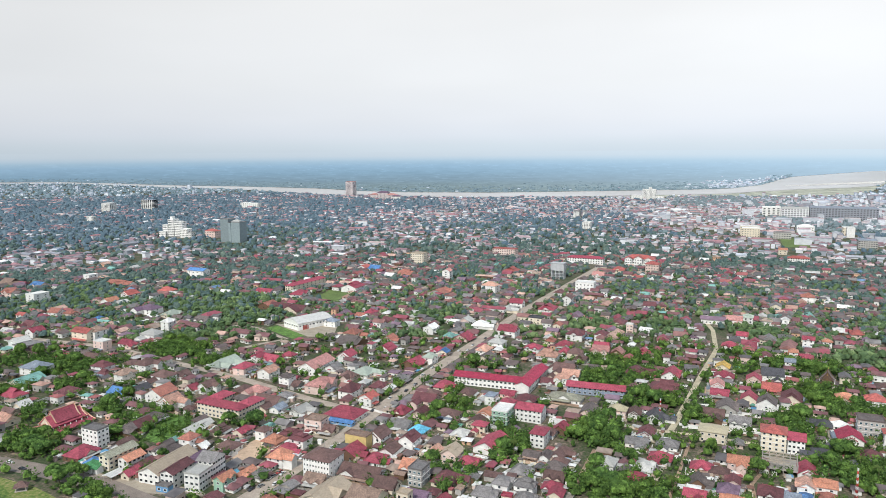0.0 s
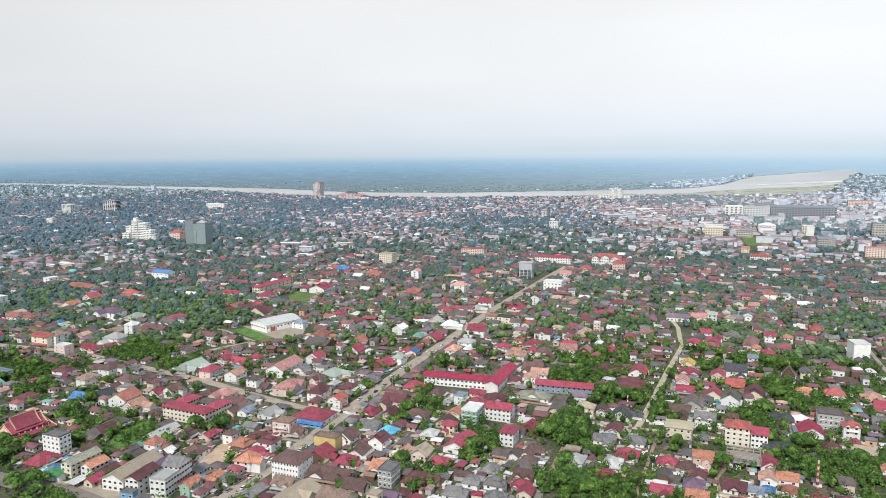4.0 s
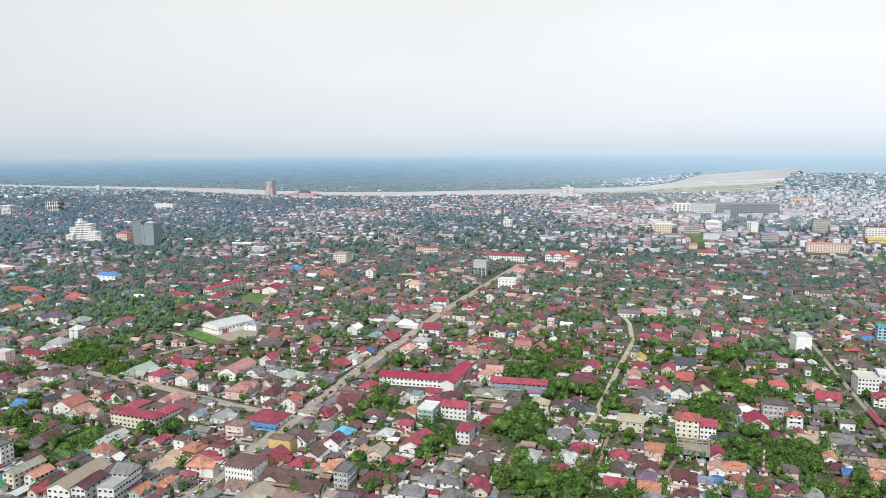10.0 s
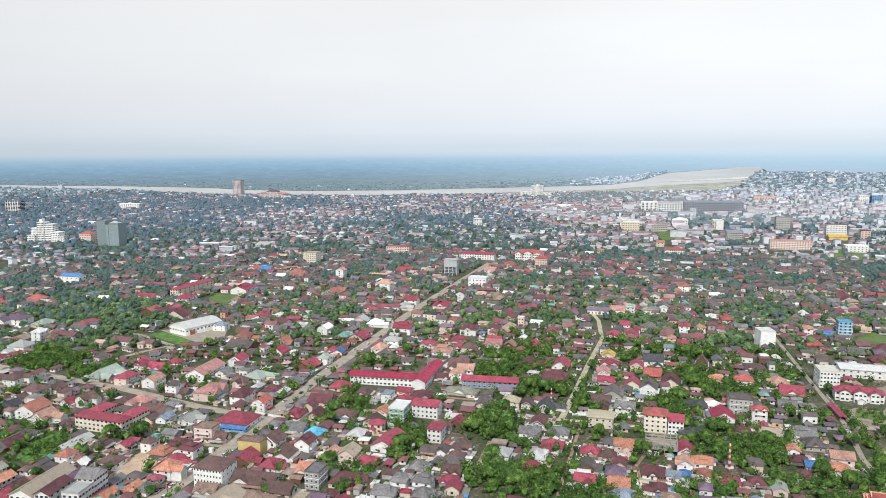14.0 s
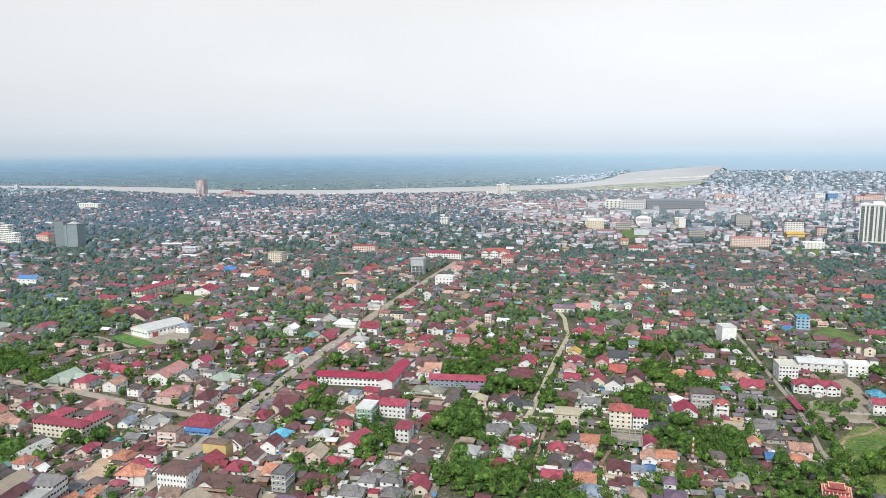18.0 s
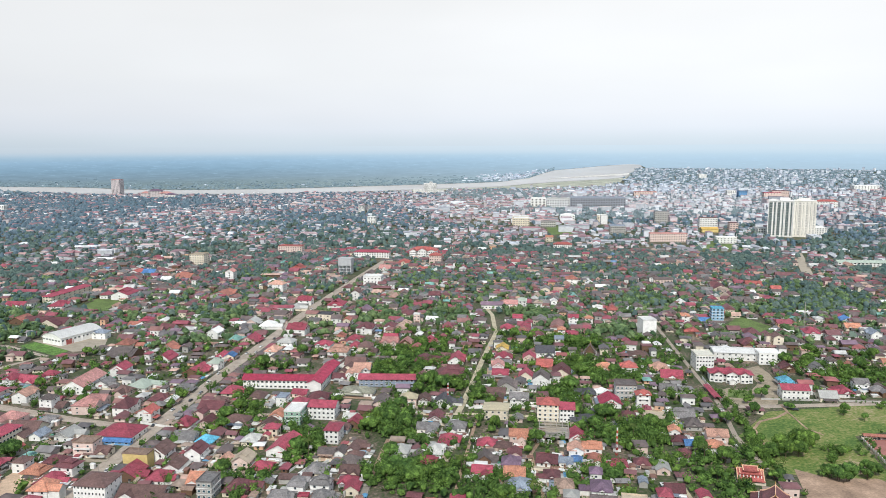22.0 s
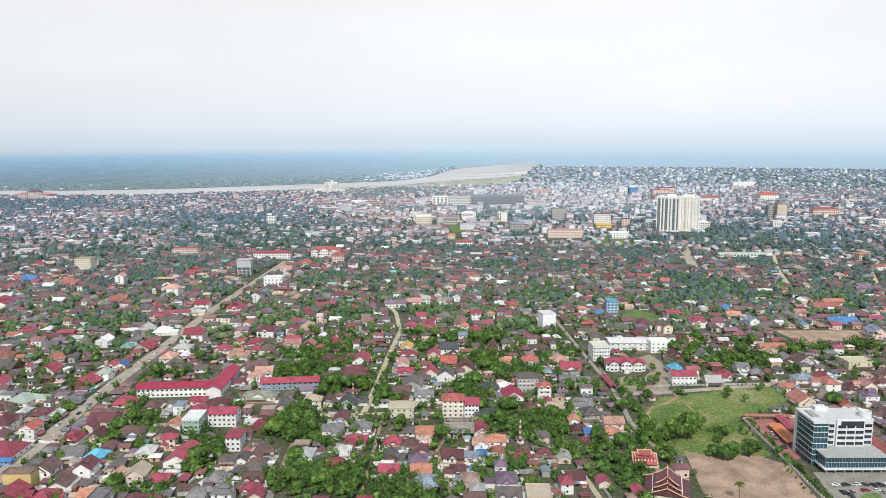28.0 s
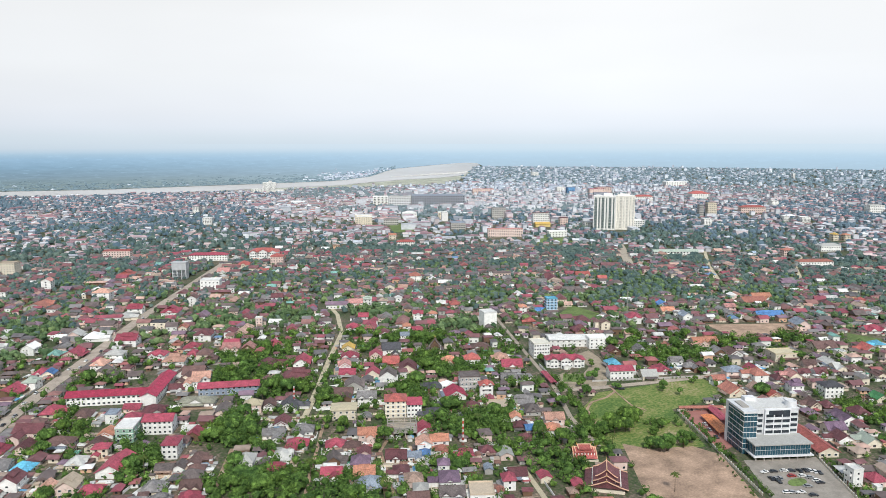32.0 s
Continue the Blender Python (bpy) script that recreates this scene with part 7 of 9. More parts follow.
def temple(x, y, w, d, turn, roof, wall, tall):
    """A temple hall: tiers of steep concave gables, finials, low veranda."""
    root = tagged(new("temple"), "Buddhist temple hall with steep tiered %s roofs and gold finials" % WORDS[roof], "temple")
    m = pose(x, y, 0, 0, 0, turn)
    root.matrix_basis = m
    trim, infill = {"wood": ("wall_wood", "wall_wood"), "cream": ("wall_peachwall", "wall_cream")}.get(wall, ("wall_peachwall", "roof_" + roof))
    TAKEN.append((x, y, w / 2 + 3, d / 2 + 3, turn))
    part("base", box_mesh("base", [(-w / 2 - 1.5, w / 2 + 1.5, -d / 2 - 1.5, d / 2 + 1.5, -0.2, 1.0)], "wall_cream"), root)
    part("wall", wall_mesh(w * 0.8, d * 0.6, 5.0, "wall_white"), root)
    for i in range(7):
        for s in (-1, 1):
            part("column", box_mesh("column", [(-0.25, 0.25, -0.25, 0.25, 1.0, 4.4)], "wall_white"), root, pose(-w * 0.45 + i * w * 0.15, s * d * 0.46, 0))
    for k, (fw, fd, z0, z1) in enumerate(((1.16, 1.35, 2.3, 6.2), (0.95, 0.80, 5.0, tall * 0.80), (0.66, 0.66, 6.4, tall))):
        a, b, n = w * fw / 2, d * fd / 2 + 0.6, 6
        prof = [(b * (1 - i / n), z0 + (z1 - z0) * (i / n) ** 1.35) for i in range(n + 1)]
        v, f = [], []
        for e in (-a, a):
            for yy, zz in prof:
                v += [(e, -yy, zz), (e, yy, zz), (e, -yy, zz - 0.25), (e, yy, zz - 0.25)]
        q = 4 * (n + 1)
        for i in range(n):
            c = 4 * i
            f += [(c, q + c, q + c + 4, c + 4), (c + 5, q + c + 5, q + c + 1, c + 1), (c + 2, c + 6, q + c + 6, q + c + 2), (c + 3, q + c + 3, q + c + 7, c + 7)]
            for o in (0, q):
                f += [(o + c, o + c + 4, o + c + 6, o + c + 2), (o + c + 1, o + c + 3, o + c + 7, o + c + 5)]
        f += [(0, 2, q + 2, q), (1, q + 1, q + 3, 3)]
        tier = part("roof_tier", mesh_from("roof_tier", v, f, ["roof_" + roof]), root)
        part("ridge", box_mesh("ridge", [(-a, a, -0.22, 0.22, z1 - 0.1, z1 + 0.35)], trim), tier)
        for e in (-1, 1):
            v, f = [], []
            for yy, zz in prof:
                for side in (-1, 1):
                    v += [(e * a, side * yy, zz), (e * a, side * yy, zz + 0.38), (e * (a - 0.5), side * yy, zz), (e * (a - 0.5), side * yy, zz + 0.38)]
            for i in range(n):
                for side in (0, 4):
                    c = 8 * i + side
                    f += [(c + 1, c + 9, c + 11, c + 3), (c, c + 8, c + 9, c + 1), (c + 2, c + 3, c + 11, c + 10)]
            part("bargeboard", mesh_from("bargeboard", v, f, [trim]), tier)
        for e in (-1, 1):
            part("gable", mesh_from("gable", [(e * (a - 0.6), -b * 0.9, z0), (e * (a - 0.6), b * 0.9, z0), (e * (a - 0.6), 0, z1 - 0.4), (e * (a - 0.8), -b * 0.9, z0), (e * (a - 0.8), b * 0.9, z0), (e * (a - 0.8), 0, z1 - 0.4)],
                                       [(0, 1, 2), (3, 5, 4), (0, 3, 4, 1), (1, 4, 5, 2), (2, 5, 3, 0)], [infill]), tier)
            part("finial", mesh_from("finial", [(e * a - 0.2, -0.15, z1 - 0.2), (e * a + 0.2, -0.15, z1 - 0.2), (e * a + 0.2, 0.15, z1 - 0.2), (e * a - 0.2, 0.15, z1 - 0.2), (e * (a + 0.7), 0, z1 + 1.8)],
                                        [(0, 1, 4), (1, 2, 4), (2, 3, 4), (3, 0, 4), (3, 2, 1, 0)], ["gold"]), tier)
    return root


temple(-252.7, 457.0, 27, 17, 62, "crimson", "cream", 13.5)
temple(255, 270, 19, 16, 48, "maroon", "white", 10.5)
temple(266, 301, 12, 9, -30, "red", "white", 8.0)
temple(295, 530, 12, 11, 60, "greybrown", "wood", 12.0)


def concrete_frame(x, y, w, d, turn, storeys):
    """An unfinished house: posts, beams and bare slabs."""
    root = tagged(new("unfinished_house"), "unfinished concrete frame of posts and beams with no roof", "building site")
    root.matrix_basis = pose(x, y, 0, 0, 0, turn)
    TAKEN.append((x, y, w / 2 + 1, d / 2 + 1, turn))
    nx, ny = 6, 5
    for i in range(nx):
        for j in range(ny):
            part("post", POST, root, pose(-w / 2 + w * i / (nx - 1), -d / 2 + d * j / (ny - 1), 0) @ Matrix.Diagonal((2.0, 2.0, 3.2 * storeys + (0.8 if (i + j) % 3 else 0), 1)))
    for k in range(1, storeys + 1):
        z = 3.2 * k
        for i in range(nx):
            part("beam", box_mesh("beam", [(-0.2, 0.2, -d / 2 - 0.2, d / 2 + 0.2, z - 0.45, z)], "wall_concrete"), root, pose(-w / 2 + w * i / (nx - 1), 0, 0))
        for j in range(ny):
            part("beam", box_mesh("beam", [(-w / 2 - 0.2, w / 2 + 0.2, -0.2, 0.2, z - 0.4, z + 0.03)], "wall_concrete"), root, pose(0, -d / 2 + d * j / (ny - 1), 0))
    part("floor_slab", box_mesh("floor_slab", [(-w / 2, w / 2, -d / 2, d / 2, 2.9, 3.16)], "wall_concrete"), root)
    for i in range(14):
        y = -d / 2 + d * (i + rng.uniform(0.2, 0.8)) / 14
        x0 = rng.uniform(-w / 2, -w / 6)
        part("formwork_plank", box_mesh("formwork_plank", [(x0, x0 + rng.uniform(0.4, 0.75) * w, y - 0.22, y + 0.22, 3.2 * storeys + 0.05, 3.2 * storeys + 0.12)], "roof_beige"), root)


concrete_frame(191, 386, 18, 17, -24.7, 2)


def water_tank(x, y, turn):
    root = tagged(new("water_tank"), "grey concrete water tank standing on tall columns", "water tank")
    root.matrix_basis = pose(x, y, 0, 0, 0, turn)
    TAKEN.append((x, y, 12, 10, turn))
    part("tank", box_mesh("tank", [(-9.5, 9.5, -7, 7, 12.5, 22.5)], "wall_tank"), root)
    part("lid", box_mesh("lid", [(-10, 10, -7.5, 7.5, 22.5, 23.1)], "wall_tank"), root)
    for i in range(4):
        for j in range(3):
            part("column", box_mesh("column", [(-0.6, 0.6, -0.6, 0.6, -0.2, 12.5)], "wall_tank"), root, pose(-8.5 + i * 17 / 3, -6 + j * 6, 0))
    for z in (4.2, 8.4):
        part("brace", box_mesh("brace", [(-9, 9, -6.4, -5.8, z - 0.3, z + 0.3), (-9, 9, 5.8, 6.4, z - 0.3, z + 0.3)], "wall_tank"), root)


water_tank(165, 1002, TURN_GRID)


def mast(x, y, h, striped):
    root = tagged(new("radio_mast"), "tall lattice radio mast" + (" in red and white" if striped else " of grey steel"), "mast")
    root.matrix_basis = pose(x, y, 0)
    n, s = 10, h / 10
    for k in range(n):
        r0, r1 = 0.75 - 0.045 * k, 0.75 - 0.045 * (k + 1)
        v, f = [], []
        for a in range(3):
            c0, c1 = [(r * math.cos(a * 2.094), r * math.sin(a * 2.094)) for r in (r0, r1)]
            box(v, f, c1[0] - 0.1, c1[0] + 0.1, c1[1] - 0.1, c1[1] + 0.1, k * s, (k + 1) * s)
            b0 = [r0 * math.cos((a + 1) * 2.094), r0 * math.sin((a + 1) * 2.094)]
            i = len(v)
            v += [(c0[0], c0[1], k * s), (c0[0], c0[1], k * s + 0.2), (b0[0], b0[1], (k + 1) * s), (b0[0], b0[1], (k + 1) * s - 0.2)]
            f += [(i, i + 1, i + 2, i + 3)]
        part("section", mesh_from("section", v, f, ["mast_red" if striped and k % 2 == 0 else "car_white" if striped else "wall_concrete"]), root)


mast(214, 350, 17, True)
mast(543, 552, 26, False)
mast(146, 462, 15, True)


def twin_tower(x, y, turn, w, d, h, striped):
    """A residential tower: ribs, columns of glazing, stepped head; the striped one has broad dark bands."""
    root = tagged(new("apartment_tower"), "tall white apartment tower with broad dark glass stripes" if striped else "tall cream apartment tower with rows of small windows", "tower block", "twin towers")
    root.matrix_basis = pose(x, y, 0, 0, 0, turn)
    TAKEN.append((x, y, w / 2 + 4, d / 2 + 4, turn))
    paint = "wall_white" if striped else "wall_ivory"
    part("wall", box_mesh("wall", [(-w / 2, w / 2, -d / 2, d / 2, -0.2, h)], paint), root)
    part("cornice", box_mesh("cornice", [(-w / 2 - 1, w / 2 + 1, -d / 2 - 1, d / 2 + 1, h, h + 1.2)], paint), root)
    part("head", box_mesh("head", [(-w * 0.05, w * 0.36, -d * 0.32, d * 0.32, h + 1.2, h + 6)] if striped else [(-w * 0.30, w * 0.22, -d * 0.32, d * 0.32, h + 1.2, h + 5)], paint), root)
    part("lift_house", box_mesh("lift_house", [(-w * 0.40, -w * 0.2, -d * 0.25, d * 0.25, h + 1.2, h + 3.4)], paint), root)
    n = 6
    for i in range(n):
        u = -w / 2 + w * (i + 0.5) / n
        q = w / n * ((0.40, 0.22, 0.36, 0.16, 0.34, 0.2)[i] if striped else (0.10, 0.26, 0.10, 0.26, 0.12, 0.2)[i])
        part("window_column", box_mesh("window_column", [(u - q, u + q, -d / 2 - 0.1, -d / 2 + 0.1, 3, h - 2)], "wall_tinted" if striped else "wall_greywall"), root)
    for i in range(4):
        u = -d / 2 + d * (i + 0.5) / 4
        part("window_column", box_mesh("window_column", [(-w / 2 - 0.1, -w / 2 + 0.1, u - d * 0.09, u + d * 0.09, 3, h - 2)], "wall_tinted" if striped else "wall_greywall"), root)
    for i in range(n + 1):
        u = -w / 2 + w * i / n
        part("rib", box_mesh("rib", [(u - 0.7, u + 0.7, -d / 2 - 1.2, -d / 2, 0, h)], paint), root)
    for k in range(1, 22):
        z = h * k / 22
        part("spandrel", box_mesh("spandrel", [(-w / 2 - 0.16, w / 2 + 0.05, -d / 2 - 0.16, d / 2, z - (0.12 if striped else 0.5), z + (0.12 if striped else 0.5))], paint), root)
    return root


twin_tower(1047, 1142, -41, 44, 24, 70, True)
twin_tower(1088, 1124, -41, 38, 26, 70, False)


def fence(pts, h, mat, posts, label, gap=3.0):
    """A wall or fence along a line, with its posts."""
    root = tagged(new("fence"), label, "fence")
    for a, b in zip(pts[:-1], pts[1:]):
        a, b = Vector(a).to_3d(), Vector(b).to_3d()
        n = (b - a).length
        turn = math.degrees(math.atan2(b.y - a.y, b.x - a.x))
        m = pose(a.x, a.y, 0, 0, 0, turn)
        part("panel", box_mesh("panel", [(0, n, -0.08, 0.08, -0.2, h)], mat), root, m)
        if posts:
            for i in range(int(n / gap) + 1):
                part("post", box_mesh("post", [(-0.18, 0.18, -0.18, 0.18, -0.2, h + 0.35)], "wall_white"), root, m @ pose(i * gap, 0, 0))


fence([(368.7, 324.2), (315.6, 219.3)], 1.6, "wall_cream", True, "long cream wall with white posts")
fence([(368.7, 324.2), (406, 311)], 1.6, "wall_cream", True, "cream wall with white posts")
fence([(381.4, 230.6), (351.6, 189)], 1.2, "wall_cream", True, "cream wall beside the car park")
fence([(360, 400), (440, 367)], 1.5, "wall_greywall", False, "grey wall along a field")
fence([(349.5, 452), (330.3, 403)], 2.2, "wall_white", False, "long white wall of a school compound")
fence([(156, 452), (196, 434)], 1.6, "wall_white", True, "white garden wall between plots", 5.0)
fence([(180, 484), (215, 466)], 1.6, "wall_white", False, "white garden wall between plots")
fence([(-16.0, 387.9), (3.6, 416.6)], 1.7, "wall_white", False, "pale rendered garden wall between plots")
fence([(29.9, 377.2), (46.0, 394.4)], 1.7, "wall_white", False, "pale rendered garden wall between plots")
fence([(181.0, 467.6), (204.8, 466.2)], 1.7, "wall_white", False, "pale rendered garden wall between plots")
fence([(177.0, 488.0), (188.7, 487.0)], 1.7, "wall_white", False, "pale rendered garden wall between plots")
fence([(98.3, 459.9), (122.2, 449.5)], 1.7, "wall_white", False, "pale rendered garden wall between plots")
fence([(-57.8, 488.7), (-26.4, 464.4)], 1.7, "wall_white", False, "pale rendered garden wall between plots")
fence([(-207.3, 414.3), (-200.5, 436.6)], 1.7, "wall_white", False, "pale rendered garden wall between plots")
fence([(6.4, 487.5), (25.5, 469.7)], 1.7, "wall_white", False, "pale rendered garden wall between plots")
fence([(34.4, 379.3), (53.3, 393.9)], 1.7, "wall_white", False, "pale rendered garden wall between plots")
fence([(2.2, 505.2), (25.0, 503.1)], 1.7, "wall_white", False, "pale rendered garden wall between plots")
fence([(199.5, 442.6), (217.7, 434.8)], 1.7, "wall_white", False, "pale rendered garden wall between plots")
fence([(229.6, 295.9), (221.0, 270.9)], 1.7, "wall_white", False, "pale rendered garden wall between plots")
fence([(-81.8, 515.4), (-105.4, 528.7)], 1.7, "wall_white", False, "pale rendered garden wall between plots")
fence([(-2.4, 500.4), (14.6, 494.9)], 1.6, "wall_white", False, "white rendered wall along a plot")
fence([(29.0, 385.9), (41.7, 401.4)], 1.6, "wall_white", False, "white rendered wall along a plot")
fence([(-1.7, 500.7), (15.4, 496.8)], 1.6, "wall_white", False, "white rendered wall along a plot")
fence([(-17.8, 410.9), (-2.9, 437.2)], 1.6, "wall_white", False, "white rendered wall along a plot")
fence([(184.1, 442.5), (202.4, 436.0)], 1.6, "wall_white", False, "white rendered wall along a plot")
fence([(156.2, 447.4), (166.7, 445.0)], 1.6, "wall_white", False, "white rendered wall along a plot")
fence([(183.4, 439.1), (202.2, 434.5)], 1.6, "wall_white", False, "white rendered wall along a plot")
fence([(559.4, 345.4), (539.7, 309.5)], 1.7, "wall_white", False, "pale rendered garden wall between plots")


def utility_pole(x, y, turn):
    root = tagged(new("utility_pole"), "grey concrete utility pole with a crossarm", "utility pole", "poles along the road")
    root.matrix_basis = pose(x, y, 0, 0, 0, turn)
    v, f = [], []
    for i in range(8):
        a = 2 * math.pi * i / 8
        v += [(0.17 * math.cos(a), 0.17 * math.sin(a), -0.3), (0.11 * math.cos(a), 0.11 * math.sin(a), 9.0)]
    f = [(2 * i, (2 * i + 2) % 16, (2 * i + 3) % 16, 2 * i + 1) for i in range(8)] + [tuple(range(1, 16, 2))]
    part("shaft", mesh_from("shaft", v, f, ["wall_concrete"]), root)
    part("crossarm", box_mesh("crossarm", [(-1.1, 1.1, -0.07, 0.07, 8.3, 8.45)], "wall_concrete"), root)


for i in range(17):
    q = i / 16
    utility_pole(-96 + 300 * q + 6.0, 372 + 640 * q - 2.0, TURN_GRID)

# oval bed in the car park
yard("flower_bed", [(344.8 + 6.5 * math.cos(a * 0.5236), 219.8 + 3.6 * math.sin(a * 0.5236)) for a in range(12)], "grass", 0.25, "oval grass bed in the car park", "flower bed")


def pavilion(x, y, turn):
    """An open garden pavilion: plinth, four posts, a steep hipped roof."""
    root = tagged(new("pavilion"), "small open garden pavilion with a brown hipped roof", "pavilion")
    root.matrix_basis = pose(x, y, 0.1, 0, 0, turn)
    part("plinth", box_mesh("plinth", [(-3, 3, -2.2, 2.2, -0.2, 0.4)], "wall_concrete"), root)
    for a in (-2.5, 2.5):
        for b in (-1.8, 1.8):
            part("post", box_mesh("post", [(a - 0.15, a + 0.15, b - 0.15, b + 0.15, 0.4, 3.0)], "wall_cream"), root)
    part("roof", roof_mesh("hip", 6, 4.4, 0.7, 1.9, "roof_brown"), root, Matrix.Translation((0, 0, 3.0)))
    TAKEN.append((x, y, 4, 3, turn))


pavilion(-228.1, 366.3, 20)

# ---- trees ----
def occupied():
    """A raster of one-metre cells over the near town: True where nothing may grow."""
    x0, y0, nx, ny = -620, 120, 1700, 1500
    grid = np.zeros((nx, ny), bool)
    X, Y = np.meshgrid(np.arange(nx) + x0, np.arange(ny) + y0, indexing="ij")
    for x, y, hx, hy, turn in TAKEN:
        r = math.hypot(hx, hy) + 2
        i0, i1, j0, j1 = int(max(x - r - x0, 0)), int(min(x + r - x0, nx)), int(max(y - r - y0, 0)), int(min(y + r - y0, ny))
        if i1 <= i0 or j1 <= j0:
            continue
        c, s = math.cos(radians(turn)), math.sin(radians(turn))
        dx, dy = X[i0:i1, j0:j1] - x, Y[i0:i1, j0:j1] - y
        grid[i0:i1, j0:j1] |= (abs(dx * c + dy * s) < hx) & (abs(-dx * s + dy * c) < hy)
    for pts, half in LANES:
        for (ax, ay), (bx, by) in zip(pts[:-1], pts[1:]):
            i0, i1 = int(max(min(ax, bx) - 12 - x0, 0)), int(min(max(ax, bx) + 12 - x0, nx))
            j0, j1 = int(max(min(ay, by) - 12 - y0, 0)), int(min(max(ay, by) + 12 - y0, ny))
            if i1 <= i0 or j1 <= j0:
                continue
            px, py = X[i0:i1, j0:j1] - ax, Y[i0:i1, j0:j1] - ay
            ex, ey = bx - ax, by - ay
            k = np.clip((px * ex + py * ey) / (ex * ex + ey * ey), 0, 1)
            grid[i0:i1, j0:j1] |= np.hypot(px - k * ex, py - k * ey) < half + 0.3
    for pts in OPEN:
        xs, ys = [p[0] for p in pts], [p[1] for p in pts]
        i0, i1, j0, j1 = int(max(min(xs) - x0, 0)), int(min(max(xs) - x0 + 1, nx)), int(max(min(ys) - y0, 0)), int(min(max(ys) - y0 + 1, ny))
        if i1 <= i0 or j1 <= j0:
            continue
        A, B = X[i0:i1, j0:j1], Y[i0:i1, j0:j1]
        inside = np.zeros(A.shape, bool)
        for (ax, ay), (bx, by) in zip(pts, pts[1:] + pts[:1]):
            if ay == by:
                continue
            inside ^= ((ay > B) != (by > B)) & (A < (bx - ax) * (B - ay) / (by - ay) + ax)
        grid[i0:i1, j0:j1] |= inside
    return grid, x0, y0


# ground kept free of trees and sheds to suit the camera's view of the buildings
TAKEN += [(60.0, 508.0, 8.0, 10.0, -20.5), (332.5, 244.0, 8.0, 12.0, 60.0), (340.0, 420.0, 9.0, 20.0, -20.0)]
TAKEN += [(x, y, 7.0, 9.0, -24.7) for x, y in [(261, 344), (271, 337), (286, 351), (249, 342), (198, 400)]]
GRID, GX, GY = occupied()


def free(x, y):
    i, j = int(x - GX), int(y - GY)
    return not (0 <= i < GRID.shape[0] and 0 <= j < GRID.shape[1] and GRID[i, j])


def near_zone(x, y):
    """The nearest part of the town, where each house stands on its own."""
    if math.degrees(math.atan2(x, y)) < 13:
        return y < 672
    return x * math.sin(radians(29.8)) + y * math.cos(radians(29.8)) < 672


def leaf_quads(centres, normals, sizes, r):
    """Small four-cornered leaf clumps, each turned its own way about its normal."""
    n = len(centres)
    ref = r.normal(size=(n, 3))
    a = np.cross(normals, ref)
    a /= np.linalg.norm(a, axis=1, keepdims=True) + 1e-9
    b = np.cross(normals, a)
    s = sizes[:, None]
    bend = normals * s * 0.25
    v = np.stack([centres - a * s - bend * 0.5, centres - b * s * 0.8 + bend, centres + a * s - bend * 0.5, centres + b * s * 0.8 + bend], 1)
    v += r.normal(size=v.shape) * s[:, :, None] * 0.18
    return v.reshape(-1, 3)


def crown_lobes(r, h0, h1, rad, lobes):
    """Centres and half sizes of the uneven lobes of a crown, fuller towards its top."""
    out = []
    for k in range(lobes):
        ang = 2.4 * k + r.uniform(-0.5, 0.5)
        off = rad * (0.16 + 0.56 * math.sqrt(k / max(lobes - 1, 1)))
        rise = 0.78 - 0.42 * (off / rad) ** 1.6 + r.uniform(-0.07, 0.07)
        q = r.uniform(0.26, 0.40) + (0.08 if k < 2 else 0)
        out.append((np.array([off * math.cos(ang), off * math.sin(ang), h0 + (h1 - h0) * rise]), np.array([rad * q, rad * q, (h1 - h0) * r.uniform(0.19, 0.27)])))
    return out


def crown_points(r, n, lobes):
    """Leaf places on the shells of the lobes."""
    cs, ns = [], []
    for c, s in lobes:
        d = r.normal(size=(max(n // len(lobes), 1), 3))
        d[:, 2] = np.abs(d[:, 2]) - 0.4
        d /= np.linalg.norm(d, axis=1, keepdims=True)
        cs.append(c + d * r.uniform(0.86, 1.10, size=(len(d), 1)) * s)
        nn = d + r.normal(size=d.shape) * 0.22 + np.array([0, 0, 0.2])
        ns.append(nn / np.linalg.norm(nn, axis=1, keepdims=True))
    return np.concatenate(cs), np.concatenate(ns)


def solid_base(detail):
    """Corners and faces of a rough round lump, to be pushed out of shape."""
    bm = bmesh.new()
    bmesh.ops.create_icosphere(bm, subdivisions=detail, radius=1.0)
    v = np.array([q.co[:] for q in bm.verts])
    f = np.array([[q.index for q in p.verts] for p in bm.faces])
    bm.free()
    return v, f


LUMP, LUMP_F = solid_base(1)
LUMP2, LUMP2_F = solid_base(2)
DOME = np.array([(0, 0, 1.0)] + [(0.72 * math.cos(1.2566 * i), 0.72 * math.sin(1.2566 * i), 0.62) for i in range(5)] + [(math.cos(1.2566 * i + 0.628), math.sin(1.2566 * i + 0.628), -0.35) for i in range(5)])
DOME_F = np.array([(0, 1 + i, 1 + (i + 1) % 5) for i in range(5)] + [(1 + i, 6 + i, 1 + (i + 1) % 5) for i in range(5)] + [(6 + i, 6 + (i + 1) % 5, 1 + (i + 1) % 5) for i in range(5)])


